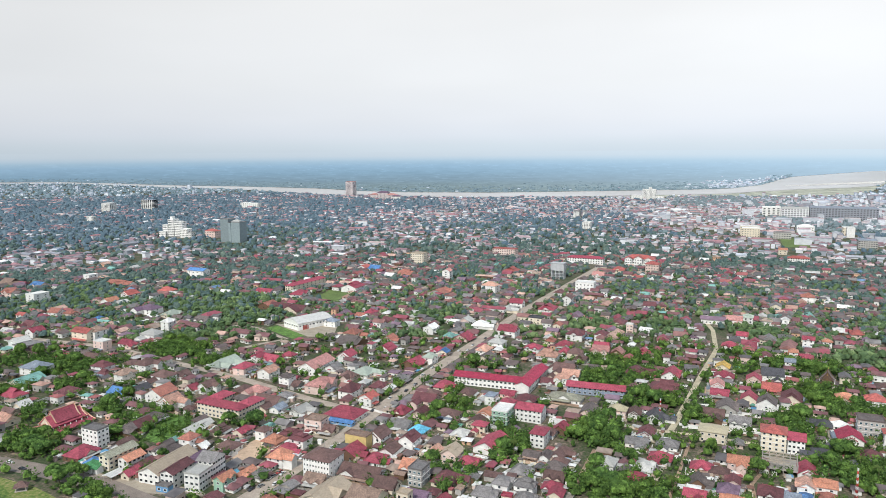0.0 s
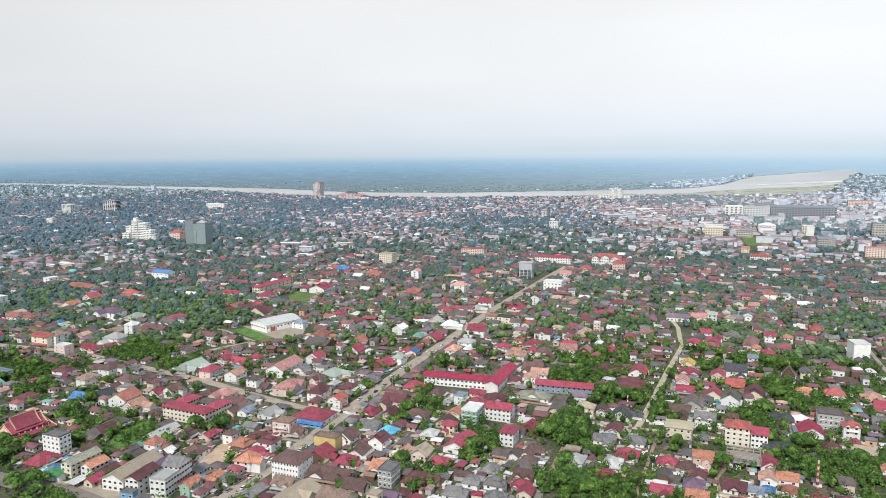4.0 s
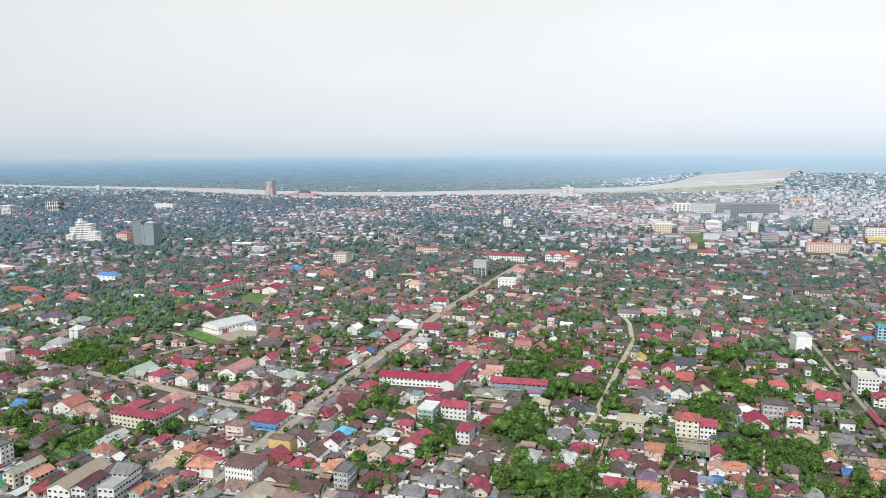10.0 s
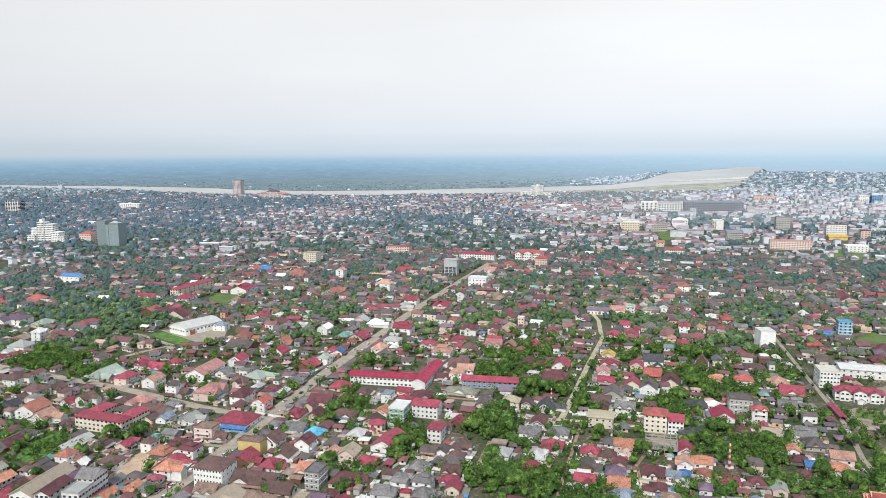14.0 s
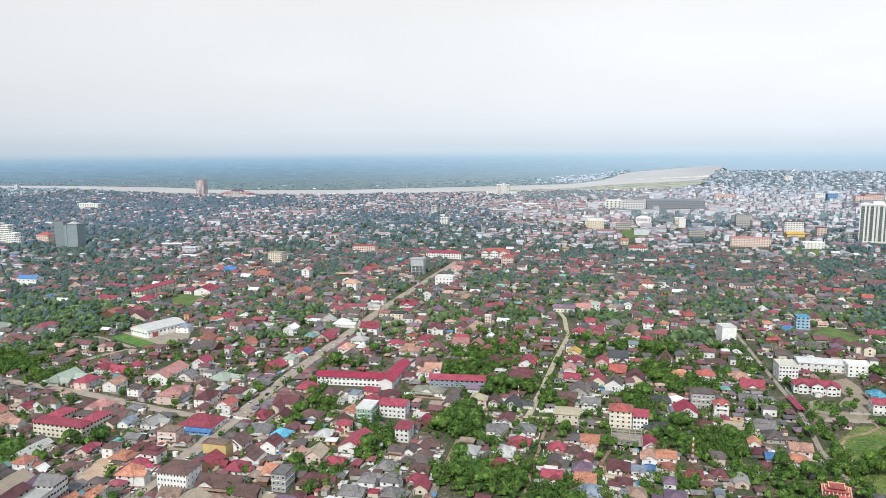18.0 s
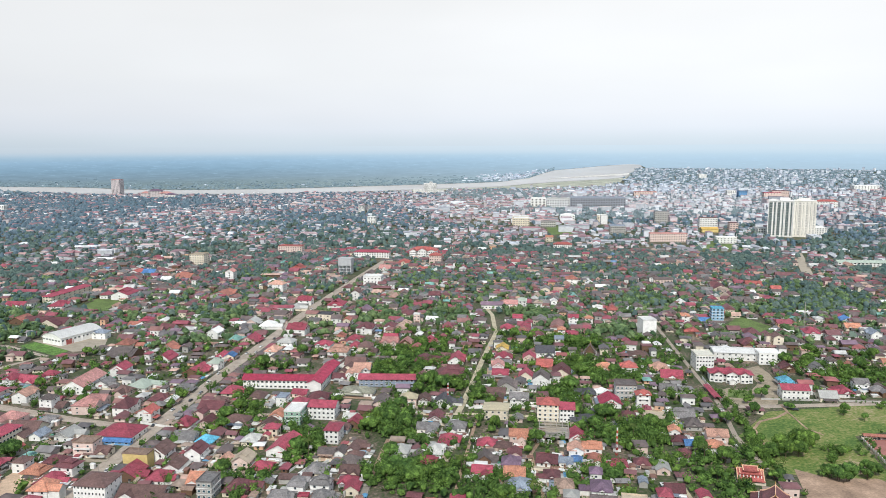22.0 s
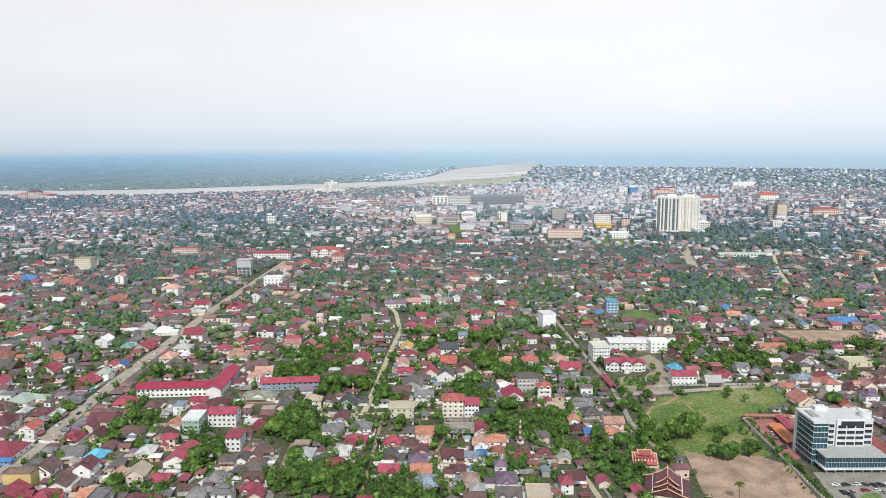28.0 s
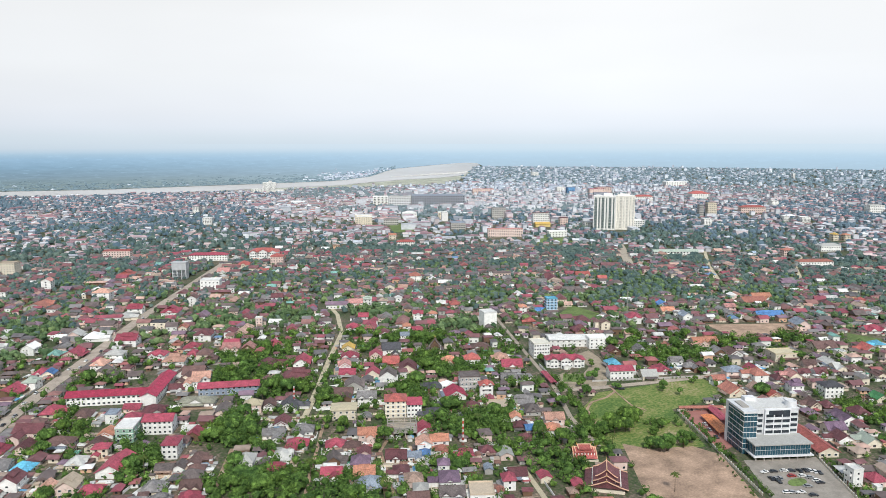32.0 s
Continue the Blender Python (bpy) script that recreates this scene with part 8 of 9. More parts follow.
def greenery_mesh(name, lumps, quads, mat):
    """One mesh out of triangle lumps (corners, faces) and leaf quads."""
    V, L, T, at = [], [], [], 0
    for v, f in lumps:
        V.append(v)
        L.append((f + at).ravel())
        T.append(np.full(len(f), 3))
        at += len(v)
    for v in quads:
        V.append(v)
        L.append(np.arange(len(v)) + at)
        T.append(np.full(len(v) // 4, 4))
        at += len(v)
    V, L, T = np.concatenate(V).astype(np.float32), np.concatenate(L).astype(np.int32), np.concatenate(T)
    me = bpy.data.meshes.new(name)
    me.vertices.add(len(V))
    me.vertices.foreach_set("co", V.ravel())
    me.loops.add(len(L))
    me.loops.foreach_set("vertex_index", L)
    me.polygons.add(len(T))
    me.polygons.foreach_set("loop_start", np.concatenate([[0], np.cumsum(T)[:-1]]).astype(np.int32))
    me.materials.append(MAT[mat])
    me.update(calc_edges=True)
    me.shade_flat()
    return me


def limb(v, f, p, q, r0, r1, n=6):
    p, q = Vector(p), Vector(q)
    z = (q - p).normalized()
    x = z.orthogonal().normalized()
    y = z.cross(x)
    k = len(v)
    for c, r in ((p, r0), (q, r1)):
        for i in range(n):
            a = 2 * math.pi * i / n
            v.append(tuple(c + (x * math.cos(a) + y * math.sin(a)) * r))
    for i in range(n):
        j = (i + 1) % n
        f.append((k + i, k + j, k + n + j, k + n + i))


def tree_template(seed, h, rad, lobes, leaves, size):
    r = np.random.default_rng(seed)
    root = tagged(new("tree"), "leafy green broadleaf tree in a garden", "tree", "garden trees")
    v, f = [], []
    limb(v, f, (0, 0, -0.3), (0.1, 0, h * 0.42), 0.28, 0.18)
    for i in range(5):
        a = i * 1.26 + r.uniform(-0.3, 0.3)
        limb(v, f, (0.1, 0, h * (0.28 + 0.03 * i)), (rad * 0.55 * math.cos(a), rad * 0.55 * math.sin(a), h * r.uniform(0.55, 0.75)), 0.13, 0.05)
    part("trunk", mesh_from("trunk", v, f, ["bark"]), root)
    shape = crown_lobes(r, h * 0.20, h, rad, lobes)
    c, n = crown_points(r, leaves, shape)
    cores = [(k + LUMP2 * q * r.uniform(0.76, 1.02, (len(LUMP2), 1)), LUMP2_F) for k, q in shape]
    part("crown", greenery_mesh("crown", cores, [leaf_quads(c, n, r.uniform(0.6, 1.25, len(c)) * size, r)], "leaves"), root)
    return root


def palm_template(seed, h):
    r = np.random.default_rng(seed)
    root = tagged(new("palm_tree"), "tall slender coconut palm with drooping fronds", "palm tree", "garden palms")
    v, f = [], []
    for i in range(4):
        limb(v, f, (0.12 * i * i * 0.3, 0, -0.3 + h * i / 4), (0.12 * (i + 1) ** 2 * 0.3, 0, h * (i + 1) / 4), 0.2 - 0.025 * i, 0.2 - 0.025 * (i + 1))
    part("trunk", mesh_from("trunk", v, f, ["bark"]), root)
    top = np.array([0.12 * 16 * 0.3, 0, h])
    v, f = [], []
    for i in range(18):
        a, up = i * 2.4 + r.uniform(-0.2, 0.2), r.uniform(-0.2, 0.95)
        ln, k = r.uniform(2.4, 3.3), len(v)
        d = np.array([math.cos(a), math.sin(a), 0])
        s = np.array([-math.sin(a), math.cos(a), 0])
        for j in range(5):
            u = j / 4
            c = top + d * ln * u + np.array([0, 0, ln * (up * u - (0.5 + up * 0.5) * u * u)])
            w = 0.42 * math.sin(math.pi * (0.12 + 0.8 * u))
            v += [tuple(c - s * w + np.array([0, 0, -w * 0.5])), tuple(c), tuple(c + s * w + np.array([0, 0, -w * 0.5]))]
        for j in range(4):
            f += [(k + 3 * j, k + 3 * j + 1, k + 3 * j + 4, k + 3 * j + 3), (k + 3 * j + 1, k + 3 * j + 2, k + 3 * j + 5, k + 3 * j + 4)]
    part("fronds", mesh_from("fronds", v, f, ["palm_leaves"]), root)
    return root


TREES = [tree_template(1, 9.0, 4.6, 13, 720, 0.42), tree_template(2, 11.0, 5.6, 16, 860, 0.46), tree_template(3, 7.5, 3.8, 10, 560, 0.38),
         tree_template(4, 12.5, 5.2, 15, 820, 0.46), tree_template(5, 6.0, 3.4, 9, 500, 0.35), tree_template(6, 10.0, 6.2, 18, 940, 0.47), tree_template(9, 8.0, 5.0, 14, 720, 0.42)]
PALMS = [palm_template(7, 9.5), palm_template(8, 12.0)]
FIRST = {}


def plant(kind, x, y, scale):
    """Plants a tree; the first of each kind moves there, the others are copies."""
    src = (TREES if kind == "tree" else PALMS)
    ob = src[rng.randrange(len(src))]
    m = pose(x, y, 0, 0, 0, rng.uniform(0, 360))
    if ob not in FIRST:
        FIRST[ob] = True
        ob.matrix_basis = m
        return
    t = copy_thing(ob, m)
    t.scale = (scale * rng.uniform(0.9, 1.1), scale * rng.uniform(0.9, 1.1), scale * rng.uniform(0.85, 1.15))


def garden_wall(x, y, w, d, turn, s, tall, mat):
    """A rendered wall round the front of a plot, with posts and a gap for the gate."""
    a, b, c = w / 2 + 2.6, s * (d / 2 + 4.6), s * (d / 2 - 2.0)
    m = pose(x, y, 0, 0, 0, turn)
    line = [(-a, c, -a, b), (-a, b, -1.8, b), (1.8, b, a, b), (a, b, a, c)]
    boxes = []
    for x0, y0, x1, y1 in line:
        lo, hi = (min(x0, x1), min(y0, y1)), (max(x0, x1), max(y0, y1))
        boxes.append((lo[0] - 0.1, hi[0] + 0.1, lo[1] - 0.1, hi[1] + 0.1, -0.1, tall))
        boxes += [(q - 0.22, q + 0.22, p - 0.22, p + 0.22, -0.1, tall + 0.3) for q, p in ((x0, y0), (x1, y1))]
    root = tagged(new("garden_wall", box_mesh("garden_wall", boxes, mat)), "pale rendered garden wall with posts and a gate gap", "wall", "garden walls")
    root.matrix_basis = m


built = 0
for x, y, w, d, turn, s in HOUSES:
    r = math.hypot(x, y)
    m = pose(x, y, 0, 0, 0, turn)
    if r > 640 or rng.random() < 0.2:
        continue
    ring = [m @ Vector((e * (w / 2 + 2.6), s * (d / 2 + q), 0)) for e in (-1, -0.5, 0, 0.5, 1) for q in (2.0, 4.6)]
    if sum(free(q.x, q.y) for q in ring) > 7:
        if rng.random() < 0.6:
            garden_wall(x, y, w, d, turn, s, rng.uniform(1.3, 1.9), rng.choice(("wall_white", "wall_cream", "wall_concrete", "wall_greywall")))
        pts = [m @ Vector((e * (w / 2 + 1.5), s * q, 0)) for e, q in ((-1, d / 2 - 0.2), (1, d / 2 - 0.2), (1, d / 2 + 4.2), (-1, d / 2 + 4.2))]
        built += 1
        yard("forecourt", [(q.x, q.y) for q in pts], rng.choice(("paving", "carpark_paving", "dirt", "sand")), 0.33 + 0.0005 * built, "small paved or bare forecourt of a house")
        c = m @ Vector((0, s * (d / 2 + 2.0), 0))
        i, j = int(c.x - GX), int(c.y - GY)
        GRID[i - 3:i + 4, j - 3:j + 4] = True

spots, tries = [], 0
near_groves = [q for q in GROVES if near_zone(q[0], q[1])]
weights = [q[2] ** 2 for q in near_groves]
while len(spots) < 205 and tries < 40000:
    tries += 1
    if rng.random() < 0.78:
        gx, gy, gr = rng.choices(near_groves, weights)[0]
        a, q = rng.uniform(0, 2 * math.pi), gr * math.sqrt(rng.random())
        x, y = gx + q * math.cos(a), gy + q * math.sin(a)
    else:
        x, y = polar(rng.uniform(-34, 64), rng.uniform(300, 760))
    if not near_zone(x, y) or not free(x, y) or min(((x - p) ** 2 + (y - q) ** 2 for p, q in spots), default=99) < 36:
        continue
    spots.append((x, y))
    if rng.random() < 0.13:
        plant("palm", x, y, rng.uniform(0.8, 1.15))
    else:
        plant("tree", x, y, rng.uniform(0.72, 1.15))
# the lone palm on the bare lot and the trees of the field
plant("palm", 279.5, 245.0, 1.0)
for x, y, s in [(325.0, 331.0, 0.78), (326.0, 331.0, 0.78), (331.0, 326.0, 0.88), (326.0, 334.0, 0.75), (326.0, 331.0, 0.73), (331.0, 327.0, 0.89), (326.0, 327.0, 0.76), (321.0, 325.0, 0.9), (326.0, 328.0, 0.83), (311.0, 282.0, 0.73), (311.0, 286.0, 0.92), (315.0, 283.0, 0.76), (316.0, 283.0, 0.9), (314.0, 283.0, 0.79), (310.0, 284.0, 0.72), (311.0, 291.0, 0.69), (336.0, 285.0, 0.8), (329.0, 283.0, 0.81), (334.0, 284.0, 0.83), (333.0, 288.0, 0.79), (329.0, 288.0, 0.81), (326.0, 281.0, 0.75), (333.6, 376.6, 0.75), (338.6, 330.4, 0.72), (337.1, 309.6, 0.7), (362.0, 402.5, 0.85), (384.0, 428.0, 0.6), (390.0, 436.0, 0.55), (379.0, 416.0, 0.5), (350.0, 400.0, 0.7), (344.5, 396.0, 0.6), (395.0, 346.0, 0.48), (394.0, 361.0, 0.62), (390.0, 358.0, 0.59), (366.0, 378.0, 0.47)] + [(365.0, 380.0, 0.5), (367.0, 379.0, 0.44), (309.0, 290.0, 0.72), (306.0, 291.0, 0.58), (310.0, 289.0, 0.6), (308.0, 290.0, 0.6), (299.0, 318.0, 0.49), (297.0, 320.0, 0.66), (302.0, 322.0, 0.62), (292.0, 325.0, 0.57), (300.0, 323.0, 0.49), (302.0, 343.0, 0.64), (306.0, 338.0, 0.49), (304.0, 344.0, 0.52), (305.0, 348.0, 0.51), (311.0, 344.0, 0.58), (429.0, 362.0, 0.64), (424.0, 359.0, 0.61), (425.0, 362.0, 0.52)]:
    plant("tree", x, y, s)
for x, y in [(302, 321), (305, 317), (313, 316), (322, 318), (309, 325), (322, 322), (301, 325), (-216, 387), (-207, 378), (-202, 381), (-199, 367), (-194, 370), (-202, 363), (-190, 358), (-185, 361), (-211, 373), (-269, 425), (-268, 417), (-255, 412), (-250, 417), (-258, 436), (-260, 429)]:
    plant("tree", x, y, rng.uniform(0.8, 1.05))


def bush_field(name, places, leaves, mat, label, size, full=0.75, coarse=False):
    """Garden greenery past counting: low crowns and shrubs, joined."""
    r = np.random.default_rng(3)
    lumps, quads = [], []
    base, faces = (DOME, DOME_F) if coarse else (LUMP, LUMP_F)
    for x, y, h, rad in places:
        wx, wy, wz = warp(x, y)
        k = math.hypot(wx, wy) / math.hypot(x, y)
        at = np.array((wx, wy, wz))
        core = base * np.array([rad, rad, h * 0.5]) * r.uniform(0.55, 1.15, (len(base), 1)) * full
        lumps.append(((core + np.array([0, 0, h * 0.42])) * k + at, faces))
        if not leaves:
            continue
        c, nn = crown_points(r, leaves, crown_lobes(r, h * 0.12, h, rad, 4))
        quads.append(leaf_quads(c, nn, r.uniform(0.6, 1.3, len(c)) * size * (0.5 + rad * 0.22), r) * k + at)
    return tagged(new(name, greenery_mesh(name, lumps, quads, mat)), label, "greenery", kind="stuff")


# outbuildings and small houses that fill the plots of the near town
sheds = []
tries = 0
# shops shoulder to shoulder along the main road
main = LANES[0][0]
for (ax, ay), (bx, by) in zip(main[:-1], main[1:]):
    n = math.hypot(bx - ax, by - ay)
    ux, uy = (bx - ax) / n, (by - ay) / n
    k = 3.0
    while k < n:
        for s in (-1, 1):
            d = rng.uniform(6.0, 9.0)
            off = LANES[0][1] + 4.6 + d / 2
            x, y = ax + ux * k + s * uy * off, ay + uy * k - s * ux * off
            if near_zone(x, y) and free(x, y) and free(x + ux * 2.5, y + uy * 2.5) and free(x - ux * 2.5, y - uy * 2.5) and rng.random() < 0.85:
                w = rng.uniform(5.0, 6.8)
                sheds.append((x, y, w, d, math.degrees(math.atan2(uy, ux)) + rng.uniform(-2, 2), rng.choice((2.8, 2.8, 3.2, 2.6, 3.0)), d / 2 * rng.uniform(0.25, 0.5), rng.random() < 0.08))
                i, j = int(x - GX), int(y - GY)
                GRID[i - 3:i + 4, j - 3:j + 4] = True
        k += 7.2
while len(sheds) < 1050 and tries < 120000:
    tries += 1
    x, y = polar(rng.uniform(-36, 66), math.sqrt(rng.uniform(250 ** 2, 790 ** 2)))
    if not near_zone(x, y) or any((x - gx) ** 2 + (y - gy) ** 2 < (gr * 0.9) ** 2 for gx, gy, gr in near_groves):
        continue
    w = rng.uniform(4.2, 10.0)
    d = w * rng.uniform(0.6, 0.9)
    q = 0.55 * w
    if all(free(x + a * q, y + b * q) for a, b in ((0, 0), (1, 0), (-1, 0), (0, 1), (0, -1), (0.7, 0.7), (-0.7, 0.7), (0.7, -0.7), (-0.7, -0.7))):
        turn = TURN_GRID + rng.choice((0, 90)) + rng.uniform(-8, 8)
        st = 1 if w < 7 or rng.random() < 0.7 else 2
        sheds.append((x, y, w, d, turn, 2.7 * st + 0.3, d / 2 * rng.uniform(0.3, 0.6), rng.random() < 0.06))
        i, j, q = int(x - GX), int(y - GY), int(q + 1)
        GRID[i - q:i + q, j - q:j + q] = True

low = []
tries = 0
while len(low) < 7000 and tries < 140000:
    tries += 1
    if rng.random() < 0.46:
        gx, gy, gr = rng.choices(near_groves, weights)[0]
        a, q = rng.uniform(0, 2 * math.pi), gr * 1.1 * math.sqrt(rng.random())
        x, y = gx + q * math.cos(a), gy + q * math.sin(a)
    else:
        x, y = polar(rng.uniform(*rng.choices(((-36, 66), (-34, 2), (12, 36)), (6, 2, 4.5))[0]), math.sqrt(rng.uniform(230 ** 2, 760 ** 2)))
    if near_zone(x, y) and free(x, y):
        h = rng.choice((2.0, 2.5, 3.0, 4.0, 5.0, 6.0, 7.0, 8.5))
        low.append((x, y, h, h * rng.uniform(0.42, 0.62) + 0.5))
for (ax, ay), (bx, by), n, h in (((371, 322), (318, 217), 80, 3.0), ((365, 321), (312, 222), 30, 1.8), ((384, 229), (355, 188), 26, 3.0), ((342, 425), (300, 330), 40, 5.0), ((330, 400), (292, 318), 34, 6.0),
                                  ((300, 345), (283, 290), 22, 5.5), ((362, 398), (436, 366), 22, 1.6), ((340, 318), (322, 300), 16, 4.5), ((352, 306), (330, 322), 16, 5.0)):
    for i in range(n):
        q = rng.random()
        low.append((ax + (bx - ax) * q + rng.uniform(-2, 2), ay + (by - ay) * q + rng.uniform(-2, 2), h * rng.uniform(0.6, 1.25), h * rng.uniform(0.35, 0.6)))
for i in range(26):
    a, b = rng.random(), rng.random()
    low.append((341.5 + 12 * a + 12.5 * b, 411.5 + 14 * a - 9.2 * b, rng.choice((1.4, 1.8, 2.4, 5.5)), rng.uniform(0.7, 1.5)))
for i in range(30):
    k = rng.random()
    low.append((398 + 20 * k + rng.uniform(-3, 5), 416 + 30 * k + rng.uniform(-4, 4), rng.choice((2.5, 4.0, 6.0)), rng.uniform(1.5, 3.0)))
for i in range(70):
    low.append((-182 + rng.uniform(-8, 9), 454 + rng.uniform(-22, 22), rng.choice((1.0, 1.5, 2.2, 3.0, 5.0)), rng.uniform(1.0, 2.2)))
stalls, tries = [], 0
while len(stalls) < 1500 and tries < 20000:
    tries += 1
    hx, hy, hw, hd, ht, _ = rng.choice(HOUSES)
    q = pose(hx, hy, 0, 0, 0, ht) @ Vector((rng.uniform(-1, 1) * (hw / 2 + 5), rng.choice((-1, 1)) * (hd / 2 + rng.uniform(1.5, 6)), 0))
    if near_zone(q.x, q.y) and free(q.x, q.y):
        w = rng.uniform(1.4, 4.2)
        stalls.append((q.x, q.y, w, w * rng.uniform(0.5, 0.9), ht + rng.uniform(-6, 6), rng.uniform(1.6, 2.5), 0.35, rng.random() < 0.5))
bush_field("garden_shrubs", low, 32, "leaves", "dense green shrubs and small trees between the houses", 0.36, 0.6)

# ---- the town beyond: houses and trees past counting ----
def town_mesh(name, rows, roofs, label, windows=False, walls="mid_walls"):
    """Joined small houses: walls, pitched or flat roofs, and dark windows where they can be told apart."""
    V, F, I = [], [], []
    for x, y, w, d, turn, h, rise, flat in rows:
        wx, wy, wz = warp(x, y)
        k = math.hypot(wx, wy) / math.hypot(x, y)
        c, s = math.cos(radians(turn)) * k, math.sin(radians(turn)) * k
        def put(pts, faces, mat):
            n = len(V)
            V.extend((wx + a * c - b * s, wy + a * s + b * c, wz + e * k) for a, b, e in pts)
            F.extend(tuple(n + i for i in q) for q in faces)
            I.extend([mat] * len(faces))
        a, b = w / 2, d / 2
        put([(-a, -b, -1), (a, -b, -1), (a, b, -1), (-a, b, -1), (-a, -b, h), (a, -b, h), (a, b, h), (-a, b, h)], [(0, 1, 5, 4), (1, 2, 6, 5), (2, 3, 7, 6), (3, 0, 4, 7), (4, 5, 6, 7)], 1)
        o = 1.0
        if flat:
            put([(-a - 0.2, -b - 0.2, h + 0.02), (a + 0.2, -b - 0.2, h + 0.02), (a + 0.2, b + 0.2, h + 0.02), (-a - 0.2, b + 0.2, h + 0.02), (-a - 0.2, -b - 0.2, h + 0.7), (a + 0.2, -b - 0.2, h + 0.7), (a + 0.2, b + 0.2, h + 0.7), (-a - 0.2, b + 0.2, h + 0.7)],
                [(0, 1, 5, 4), (1, 2, 6, 5), (2, 3, 7, 6), (3, 0, 4, 7), (4, 5, 6, 7), (3, 2, 1, 0)], 0)
        else:
            e = a + o if rise > b * 0.5 else max(a - b, 0.5)
            put([(-a - o, -b - o, h - 0.3), (a + o, -b - o, h - 0.3), (a + o, b + o, h - 0.3), (-a - o, b + o, h - 0.3), (-e, 0, h + rise), (e, 0, h + rise)], [(0, 1, 5, 4), (2, 3, 4, 5), (1, 2, 5), (3, 0, 4), (3, 2, 1, 0)], 0)
        if windows:
            fy = -1 if wx * -s / k + wy * c / k > 0 else 1
            fx = -1 if wx * c + wy * s > 0 else 1
            for st in range(max(1, int(h / 3))):
                z = st * 3 + 1.0
                for i in range(max(1, int(w / 3.6))):
                    u = -a + w * (i + 0.5) / max(1, int(w / 3.6))
                    p = fy * (b + 0.06)
                    q = [(u - 0.65, p, z), (u + 0.65, p, z), (u + 0.65, p, z + 1.3), (u - 0.65, p, z + 1.3)]
                    put(q, [(0, 1, 2, 3) if fy < 0 else (3, 2, 1, 0)], 2)
                for i in range(max(1, int(d / 4.5))):
                    u = -b + d * (i + 0.5) / max(1, int(d / 4.5))
                    p = fx * (a + 0.06)
                    q = [(p, u - 0.6, z), (p, u + 0.6, z), (p, u + 0.6, z + 1.3), (p, u - 0.6, z + 1.3)]
                    put(q, [(0, 1, 2, 3) if fx > 0 else (3, 2, 1, 0)], 2)
    me = mesh_from(name, V, F, [roofs, walls, "glass_dark"], I)
    return tagged(new(name, me), label, "houses", kind="stuff")


FAR_BLOCKS = [q for q in TAKEN if math.hypot(q[0], q[1]) > 1150] + [(687.0, 1380.0, 28.0, 60.0, 0.0)]


def clear(x, y):
    """Off the footprints of the far landmarks and off the ground between them and the camera."""
    r = math.hypot(x, y)
    for bx, by, hx, hy, _ in FAR_BLOCKS:
        if -hy - 8 < math.hypot(bx, by) - r < hy + 45 and abs(bx * y - by * x) / r < max(hx, 6) + 3:
            return False
    return True


def green_share(x, y):
    """Where gardens and groves are thick: broad patches, and the listed groves."""
    n = noise.noise(Vector((x * 0.006, y * 0.006, 3.0))) * 0.5 + noise.noise(Vector((x * 0.017, y * 0.017, 8.0))) * 0.35
    for gx, gy, gr in GROVES:
        if (x - gx) ** 2 + (y - gy) ** 2 < gr * gr:
            n += 0.9
            break
    return n


mid, far, town, mid_trees, far_trees, edge_trees = [], [], [], [], [], []
c0, s0 = math.cos(radians(TURN_GRID)), math.sin(radians(TURN_GRID))


def spread(step, r0, r1):
    """Plots of a loose street grid between two distances."""
    n = int(r1 / step) + 1
    for i in range(-n, n + 1):
        for j in range(-n, n + 1):
            u, v = (i + rng.uniform(-0.46, 0.46)) * step, (j + rng.uniform(-0.46, 0.46)) * step
            x, y = u * c0 - v * s0, u * s0 + v * c0
            if y < 150:
                continue
            r = math.hypot(x, y)
            if r0 <= r < r1 and -37 < math.degrees(math.atan2(x, y)) < 67:
                yield x, y, r


for x, y, r in spread(12.0, 560, 1250):
    if near_zone(x, y) or not free(x, y) or not free(x + 6, y) or not free(x, y + 6) or not free(x - 6, y) or not free(x, y - 6):
        continue
    gsh = green_share(x, y) + 0.12 * min(max((-4 - math.degrees(math.atan2(x, y))) / 10, 0), 1)
    if rng.random() < 0.76 - 0.95 * max(gsh, 0):
        w = rng.uniform(6.5, 12.5)
        d = w * rng.uniform(0.62, 0.95)
        st = rng.choices((1, 2, 3), (6, 3.5, 0.3))[0]
        if rng.random() < 0.07:
            w = rng.uniform(15, 30)
        if r < 1150 and rng.random() < 0.5:
            e, q, lean = rng.choice((-1, 1)), rng.uniform(0.5, 0.7), rng.choice((0, 90))
            mid.append((x + e * w * 0.42, y + rng.uniform(-0.3, 0.3) * d, w * q, d * rng.uniform(0.55, 0.8), TURN_GRID + lean + rng.uniform(-5, 5), 2.6 * rng.choice((1, 1, 2)), d * q * 0.3, rng.random() < 0.1))
        mid.append((x, y, w, d, TURN_GRID + rng.choice((0, 90)) + rng.uniform(-7, 7), 2.45 * st, d / 2 * rng.uniform(0.45, 0.7), rng.random() < 0.06))
    for _ in range(4 + (3 if gsh > 0.2 else 0)):
        a, b = x + rng.uniform(-9, 9), y + rng.uniform(-9, 9)
        if rng.random() < 0.73 + gsh:
            h = rng.uniform(3.0, 7.0) if rng.random() < 0.75 else rng.uniform(7, 10)
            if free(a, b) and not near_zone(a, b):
                # farther trees take the leaf copies with haze in their colour
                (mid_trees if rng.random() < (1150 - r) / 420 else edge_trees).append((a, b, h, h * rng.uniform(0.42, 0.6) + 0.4))
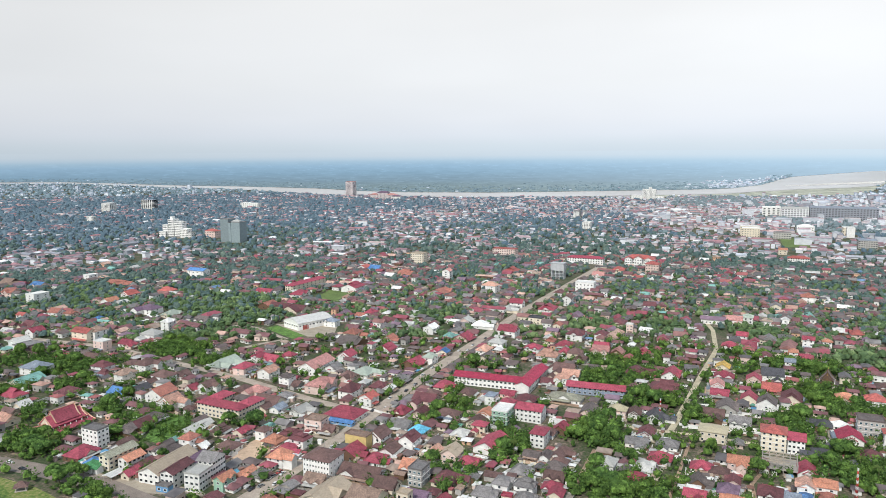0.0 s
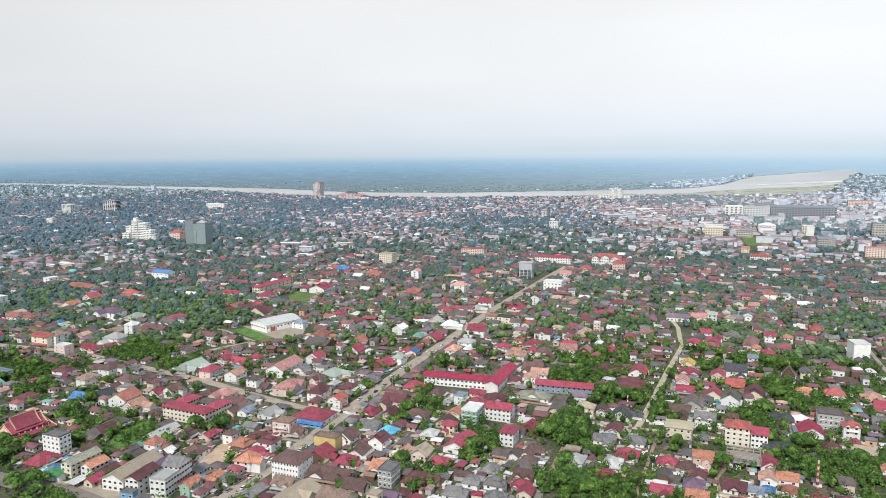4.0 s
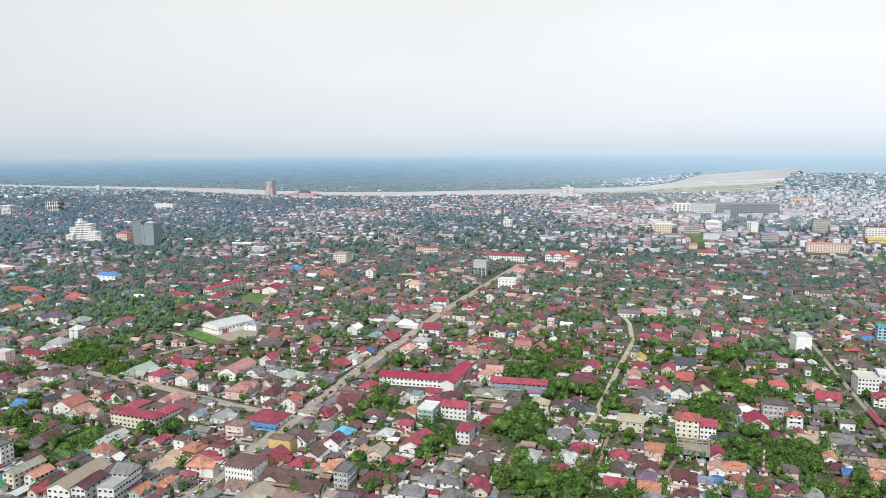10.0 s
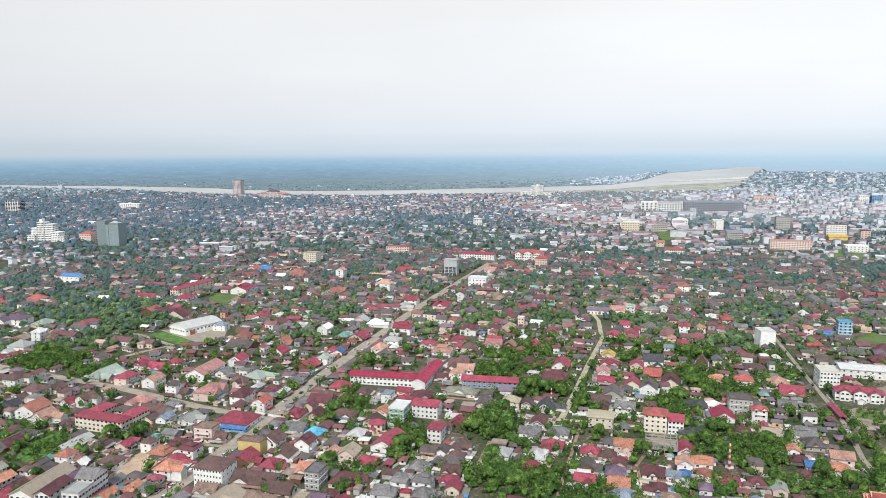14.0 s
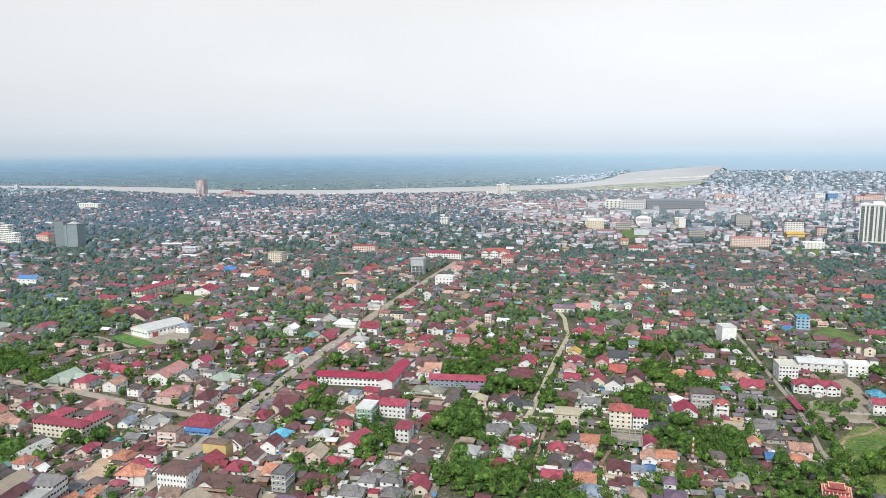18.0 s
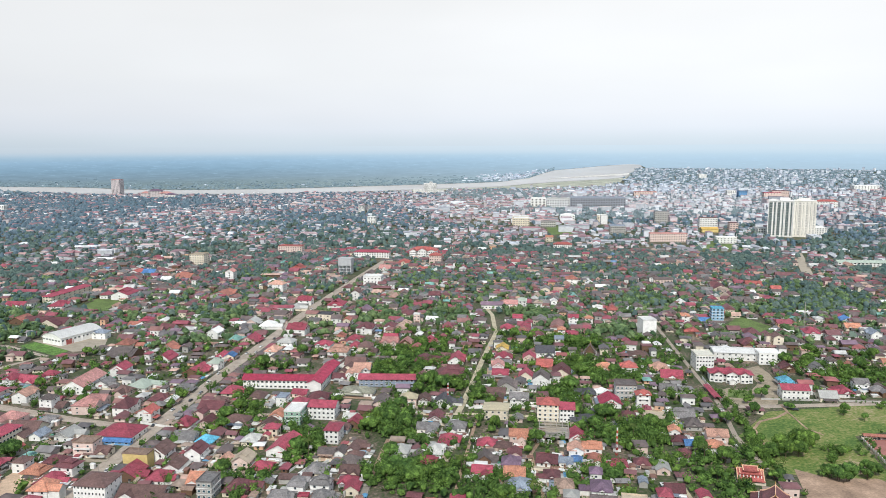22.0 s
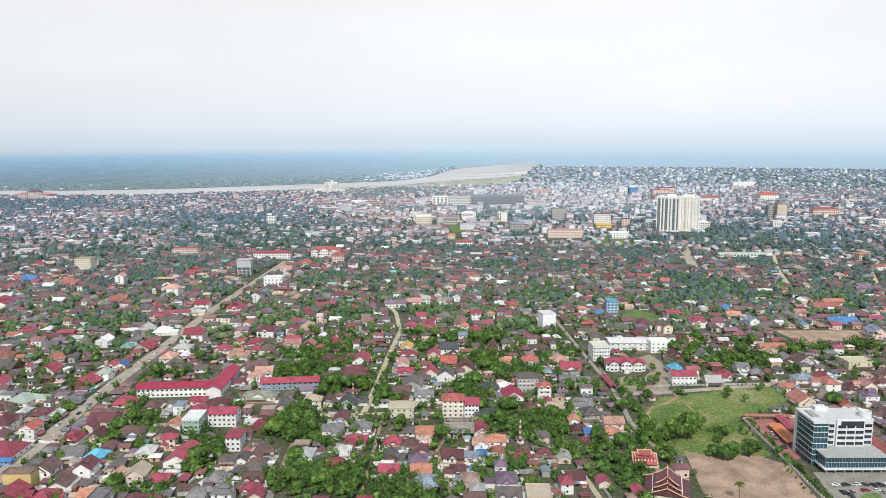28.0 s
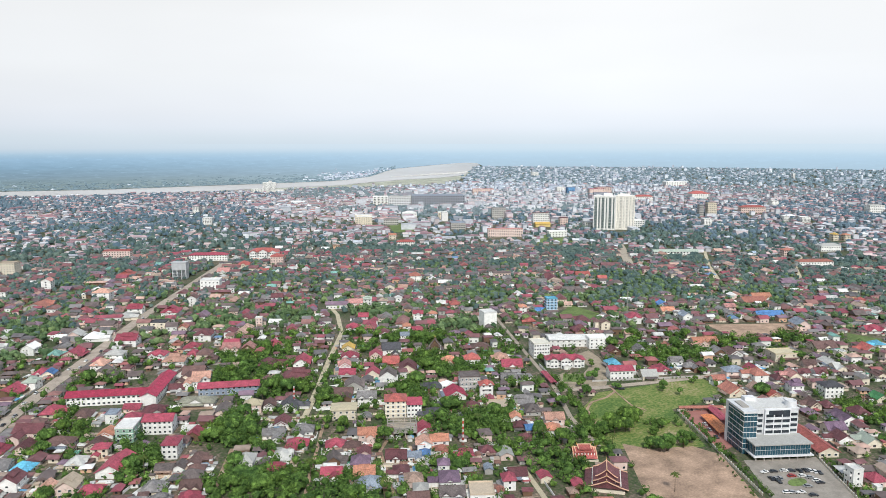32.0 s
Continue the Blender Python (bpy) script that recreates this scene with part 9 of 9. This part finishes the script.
for x, y, r in spread(18.0, 1250, 3300):
    az = math.degrees(math.atan2(x, y))
    if r > min(interp(RIVER, az, 2) - 30, interp(BANK, az, 1) if 10 < az < 31.6 else 9e9, 3250):
        continue
    if not clear(x, y):
        continue
    gsh = green_share(x * 0.6, y * 0.6) * 0.7 + 0.42 * min(max((-2 - az) / 14, 0), 1) * min(max((r - 1250) / 600, 0.2), 1) + noise.noise(Vector((x * 0.0022, y * 0.0022, 5.0))) * 0.85 - (0.16 if 0 < az < 26 else 0.0)
    centre = min(max((az - 20) / 14, 0), 1) * min(max((52 - az) / 12, 0.2), 1) * min(max((r - 1350) / 800, 0), 1)
    if rng.random() < 0.72 - 0.7 * max(gsh, 0) + 0.18 * centre:
        w = rng.uniform(7, 13) * (1 + 0.1 * centre)
        d = w * rng.uniform(0.6, 0.95)
        st = rng.choices((1, 2, 3, 4, 6), (6 - 4 * centre, 4, 0.5 + 2 * centre, 1.6 * centre, 0.45 * centre))[0]
        if rng.random() < 0.10:
            w = rng.uniform(18, 42)
        # towards the east more houses take the haze-paled town palette
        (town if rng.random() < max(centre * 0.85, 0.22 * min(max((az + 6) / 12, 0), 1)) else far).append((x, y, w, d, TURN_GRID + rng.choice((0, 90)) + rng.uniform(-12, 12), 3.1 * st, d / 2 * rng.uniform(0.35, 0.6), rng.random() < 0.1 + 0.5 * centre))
    for _ in range(3 if gsh > 0.1 else 2):
        if rng.random() < (0.60 + gsh) * (1 - 0.2 * centre):
            h = rng.uniform(5, 9) if rng.random() < 0.6 else rng.uniform(8, 13)
            # again by distance, over to the leaves with more painted haze
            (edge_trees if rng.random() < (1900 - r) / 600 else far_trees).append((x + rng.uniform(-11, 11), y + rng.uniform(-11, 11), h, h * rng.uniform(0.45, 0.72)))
last_trees = []
for x, y, r in spread(36.0, 3250, 6150):
    az = math.degrees(math.atan2(x, y))
    if az < 31.5 and r > interp(RIVER, az, 2) - 30:
        continue
    if az >= 31.5 and (r > 5600 or az < 38.6 and r > interp(RIVER, az, 2) - 40):
        continue
    if 10 < az < 31.6 and r > interp(BANK, az, 1):
        continue
    if rng.random() < (0.68 if 30 < az < 46 else 0.42):
        w = rng.uniform(9, 19)
        town.append((x, y, w, w * rng.uniform(0.5, 0.9), TURN_GRID + rng.uniform(-30, 30), 3.2 * rng.choices((1, 2, 3, 5, 7), (4, 5, 2, 0.6, 0.15))[0], w * 0.15, rng.random() < 0.5))
    for _ in range(2):
        if rng.random() < 0.9:
            last_trees.append((x + rng.uniform(-21, 21), y + rng.uniform(-21, 21), rng.uniform(8, 13), rng.uniform(6, 12)))
# the bank beyond the river: a small town at the bend, hedges and woods along the shore
shore_trees = []
for i in range(2600):
    az = rng.uniform(-40, 26)
    e = interp(RIVER, az, 1)
    r = e + abs(rng.gauss(0, 1)) * 330 + 5
    x, y = polar(az, r)
    shore_trees.append((x, y, rng.uniform(5, 9), rng.uniform(8, 18)))
for i in range(210):
    az = rng.gauss(22.6, 1.7)
    if az < 25.6:
        x, y = polar(az, interp(RIVER, az, 1) + 40 + abs(rng.gauss(0, 1)) * 420)
        w = rng.uniform(9, 21)
        town.append((x, y, w, w * 0.6, rng.uniform(0, 180), rng.uniform(4, 9), w * 0.15, rng.random() < 0.5))
for i in range(150):
    az, r = rng.gauss(36, 9), rng.uniform(1500, 3000)
    if az < 62 and r < interp(RIVER, az, 2) - 250:
        x, y = polar(az, r)
        w = rng.uniform(16, 36)
        town.append((x, y, w, w * rng.uniform(0.35, 0.7), TURN_GRID + rng.choice((0, 90)), rng.uniform(6, 17), 2.0, rng.random() < 0.75))
for i in range(26):
    az = rng.uniform(-30, 20)
    x, y = polar(az, interp(RIVER, az, 1) + 30 + abs(rng.gauss(0, 1)) * 150)
    w = rng.uniform(8, 16)
    town.append((x, y, w, w * 0.6, rng.uniform(0, 180), rng.uniform(3, 6), w * 0.15, False))

SHED_ROOFS = ("maroon", "crimson", "brown", "greybrown", "terracotta", "grey", "tan", "maroon", "brown", "greybrown", "purple", "bluegrey", "maroon", "rust", "grey", "palegrey")
sheds.sort(key=lambda q: math.hypot(q[0], q[1]))
for x, y, w, d, turn, h, rise, flat in sheds[:300]:
    h, flat = min(h, 3.4), flat and w < 6
    roof, wall = rng.choice(SHED_ROOFS), rng.choice(("cream", "cream", "greywall", "concrete", "wood", "wood", "greywall"))
    kind = "flat" if flat else rng.choice(("gable", "gable", "hip"))
    shed = tagged(new("outbuilding", wall_mesh(w, d, h, "wall_" + wall, rise if kind == "gable" else 0)), "small outbuilding with %s walls and %s %s roof" % (WALL_WORDS[wall], KIND_WORDS[kind], WORDS[roof]), "outbuilding", "outbuildings")
    shed.matrix_basis = pose(x, y, 0, 0, 0, turn)
    part("roof", roof_mesh(kind, w, d, 0.5, rise, "roof_" + roof, False), shed, pose(0, 0, h))
town_mesh("small_houses", sheds[300:], "mid_roofs", "small houses and sheds with rusty or tiled roofs", True)
town_mesh("yard_sheds", stalls, "yard_roofs", "small lean-to sheds, stalls and stacked sheets in the yards")
town_mesh("town_houses", mid, "mid_roofs", "red and brown roofed houses packed along the streets", True)
town_mesh("distant_houses", far, "far_haze_roofs", "small red, brown and grey roofs of the distant town, paled by painted haze", False, "far_haze_walls")
town_mesh("town_centre", [q for q in town if math.hypot(q[0], q[1]) < 2700], "town_haze_roofs", "blocks and roofs of the distant town centre, paled by haze in their colour", False, "town_haze_walls")
town_mesh("town_edge", [q for q in town if math.hypot(q[0], q[1]) >= 2700], "plain_haze_roofs", "tiny blocks at the far edge of the town, coloured pale as through haze", False, "plain_haze_walls")
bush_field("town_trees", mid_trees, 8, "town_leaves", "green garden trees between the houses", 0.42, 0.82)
bush_field("edge_trees", edge_trees, 2, "edge_haze_leaves", "trees of the outer town, muted bluish by painted haze", 0.42, 0.9, True)
# eastern trees get the palest leaves, haze painted thicker there
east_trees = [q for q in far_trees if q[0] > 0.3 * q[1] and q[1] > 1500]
bush_field("eastern_trees", east_trees, 0, "east_haze_leaves", "trees of the eastern town, pale and bluish with painted haze", 0.6, 0.95, True)
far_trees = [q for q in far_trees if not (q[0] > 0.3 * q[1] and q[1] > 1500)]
bush_field("distant_trees", far_trees, 0, "distant_haze_leaves", "trees of the distant town, haze put into their blue-green", 0.6, 0.95, True)
bush_field("shore_trees", shore_trees + last_trees, 0, "shore_haze_leaves", "woods along the far river bank, coloured pale as through haze", 0.6, 0.85, True)


# ---- vehicles ----
def car_template(paint, pickup):
    root = tagged(new("pickup_truck" if pickup else "car"), "parked %s %s" % (paint, "pickup truck with open bed" if pickup else "saloon car with dark windows"), "pickup" if pickup else "car", "vehicles")
    prof = [(-2.4, 0.35), (-2.4, 0.85), (-0.9, 0.95), (-0.45, 1.0), (1.2, 1.0), (2.2, 0.85), (2.4, 0.6), (2.4, 0.35)]
    v = [(x, s * 0.88, z) for s in (-1, 1) for x, z in prof]
    n = len(prof)
    f = [tuple(range(n)), tuple(range(2 * n - 1, n - 1, -1))] + [(i, i + n, (i + 1) % n + n, (i + 1) % n) for i in range(n)]
    part("body", mesh_from("body", v, f, ["car_" + paint]), root)
    x0, x1 = (-0.6, 1.2) if pickup else (-1.9, 1.1)
    v = [(x0, s * 0.82, 0.96) for s in (-1, 1)] + [(x1, s * 0.82, 0.98) for s in (-1, 1)] + [(x0 + 0.45, s * 0.68, 1.5) for s in (-1, 1)] + [(x1 - 0.7, s * 0.68, 1.5) for s in (-1, 1)]
    part("glasshouse", mesh_from("glasshouse", v, [(0, 4, 5, 1), (2, 3, 7, 6), (0, 2, 6, 4), (1, 5, 7, 3)], ["glass_dark"]), root)
    part("roof", box_mesh("roof", [(x0 + 0.4, x1 - 0.65, -0.7, 0.7, 1.48, 1.56)], "car_" + paint), root)
    for x in (-1.5, 1.5):
        for s in (-1, 1):
            v, f, k = [], [], 12
            for i in range(k):
                a = 2 * math.pi * i / k
                v += [(x + 0.34 * math.cos(a), s * 0.92, 0.34 + 0.34 * math.sin(a)), (x + 0.34 * math.cos(a), s * 0.7, 0.34 + 0.34 * math.sin(a))]
            f = [(2 * i, 2 * i + 1, (2 * i + 3) % (2 * k), (2 * i + 2) % (2 * k)) for i in range(k)] + [tuple(range(0, 2 * k, 2)), tuple(range(2 * k - 1, 0, -2))]
            part("wheel", mesh_from("wheel", v, f, ["rubber"]), root)
    return root


CARS = [car_template("white", False), car_template("silver", False), car_template("dark", False), car_template("white", True), car_template("red", False), car_template("dark", True)]


def park(x, y, turn, z=0.0, kind=None):
    ob = CARS[rng.choices(range(6), (6, 3, 3, 4, 1, 2))[0]] if kind is None else CARS[kind]
    m = pose(x, y, z, 0, 0, turn)
    if ob not in FIRST:
        FIRST[ob] = True
        ob.matrix_basis = m
    else:
        copy_thing(ob, m)


park(339.6, 235.9, -18, 0.05)
park(344.5, 233.9, -18, 0.05)
park(350.3, 231.4, -32, 0.05)
park(353.6, 229.5, -32, 0.05)
park(357.6, 227.2, 70, 0.05)
park(361.0, 226.0, 69, 0.05)
park(362.9, 224.9, 68, 0.05)
park(364.0, 222.7, 62, 0.05)
park(365.2, 220.4, 67, 0.05)
park(348.2, 225.5, -23, 0.05)
park(353.3, 222.6, -24, 0.05)
park(355.2, 219.2, -30, 0.05)
park(335.6, 228.9, 64, 0.05)
park(337.5, 227.8, 63, 0.05)
park(340.2, 227.0, 69, 0.05)
park(336.1, 224.8, 73, 0.05)
park(355.0, 215.5, -18, 0.05)
park(354.4, 212.9, -24, 0.05)
park(345.0, 213.8, -29, 0.05)
park(329.2, 215.0, -32, 0.05)
park(331.8, 213.5, -33, 0.05)
park(335.6, 211.4, -26, 0.05)
park(338.4, 206.3, -28, 0.05)
park(-103.4, 364.4, 66, 0.1)
park(-99.2, 368.3, 62, 0.1)
park(-94.2, 357.9, 63, 0.1)
park(-91.8, 370.9, 65, 0.1)
park(-90.8, 383.3, 250, 0.1)
park(-96.5, 377.8, 70, 0.1)
park(-64.4, 421.9, 248, 0.1)
park(-83.7, 404.2, 248, 0.1)
park(-49.1, 481.9, 244, 0.1)
park(-21.4, 537.6, 242, 0.1)
park(-34.4, 499.8, 247, 0.1)
park(-8.8, 581.3, 247, 0.1)
park(14.7, 632.1, 65, 0.1)
park(55.5, 707.8, 245, 0.1)
park(-16.3, 561.6, 247, 0.1)
park(-39.0, 507.1, 249, 0.1)
park(-61.7, 441.5, 244, 0.1)
park(-242.1, 391.5, -20, 0.2)
park(-254.7, 400.7, -22, 0.2)
park(-214.2, 381.7, -22, 0.2)
park(-199.7, 378.0, -21, 0.2)
park(375.6, 322.6, -25, 0.05)
park(378.8, 322.0, 65, 0.05)
park(382.3, 321.2, 65, 0.05)
park(386.5, 320.0, 65, 0.05)
park(391.6, 319.5, 65, 0.05)
park(397.4, 318.7, 65, 0.05)
park(366.3, 299.4, 65, 0.05)
park(361.3, 291.6, 65, 0.05)
park(355.8, 281.5, 65, 0.05)
for (ax, ay), (bx, by) in zip(main[:-1], main[1:]):
    n = math.hypot(bx - ax, by - ay)
    for _ in range(max(2, int(n / 42))):
        k, e = rng.random(), rng.choice((-4.3, -1.9, 1.9, 4.3))
        if math.hypot(ax, ay) < 760:
            park(ax + (bx - ax) * k + e * (by - ay) / n, ay + (by - ay) * k - e * (bx - ax) / n, math.degrees(math.atan2(by - ay, bx - ax)) + (180 if e < 0 else 0), 0.1)
park(135.2, 403.3, 169, 0.15)
park(163.5, 423.5, 147, 0.15)
park(317.8, 390.3, 150, 0.15)
park(367.0, 375.9, 158, 0.15)
park(165.2, 471.2, 111, 0.15)
park(148.5, 640.5, 139, 0.15)
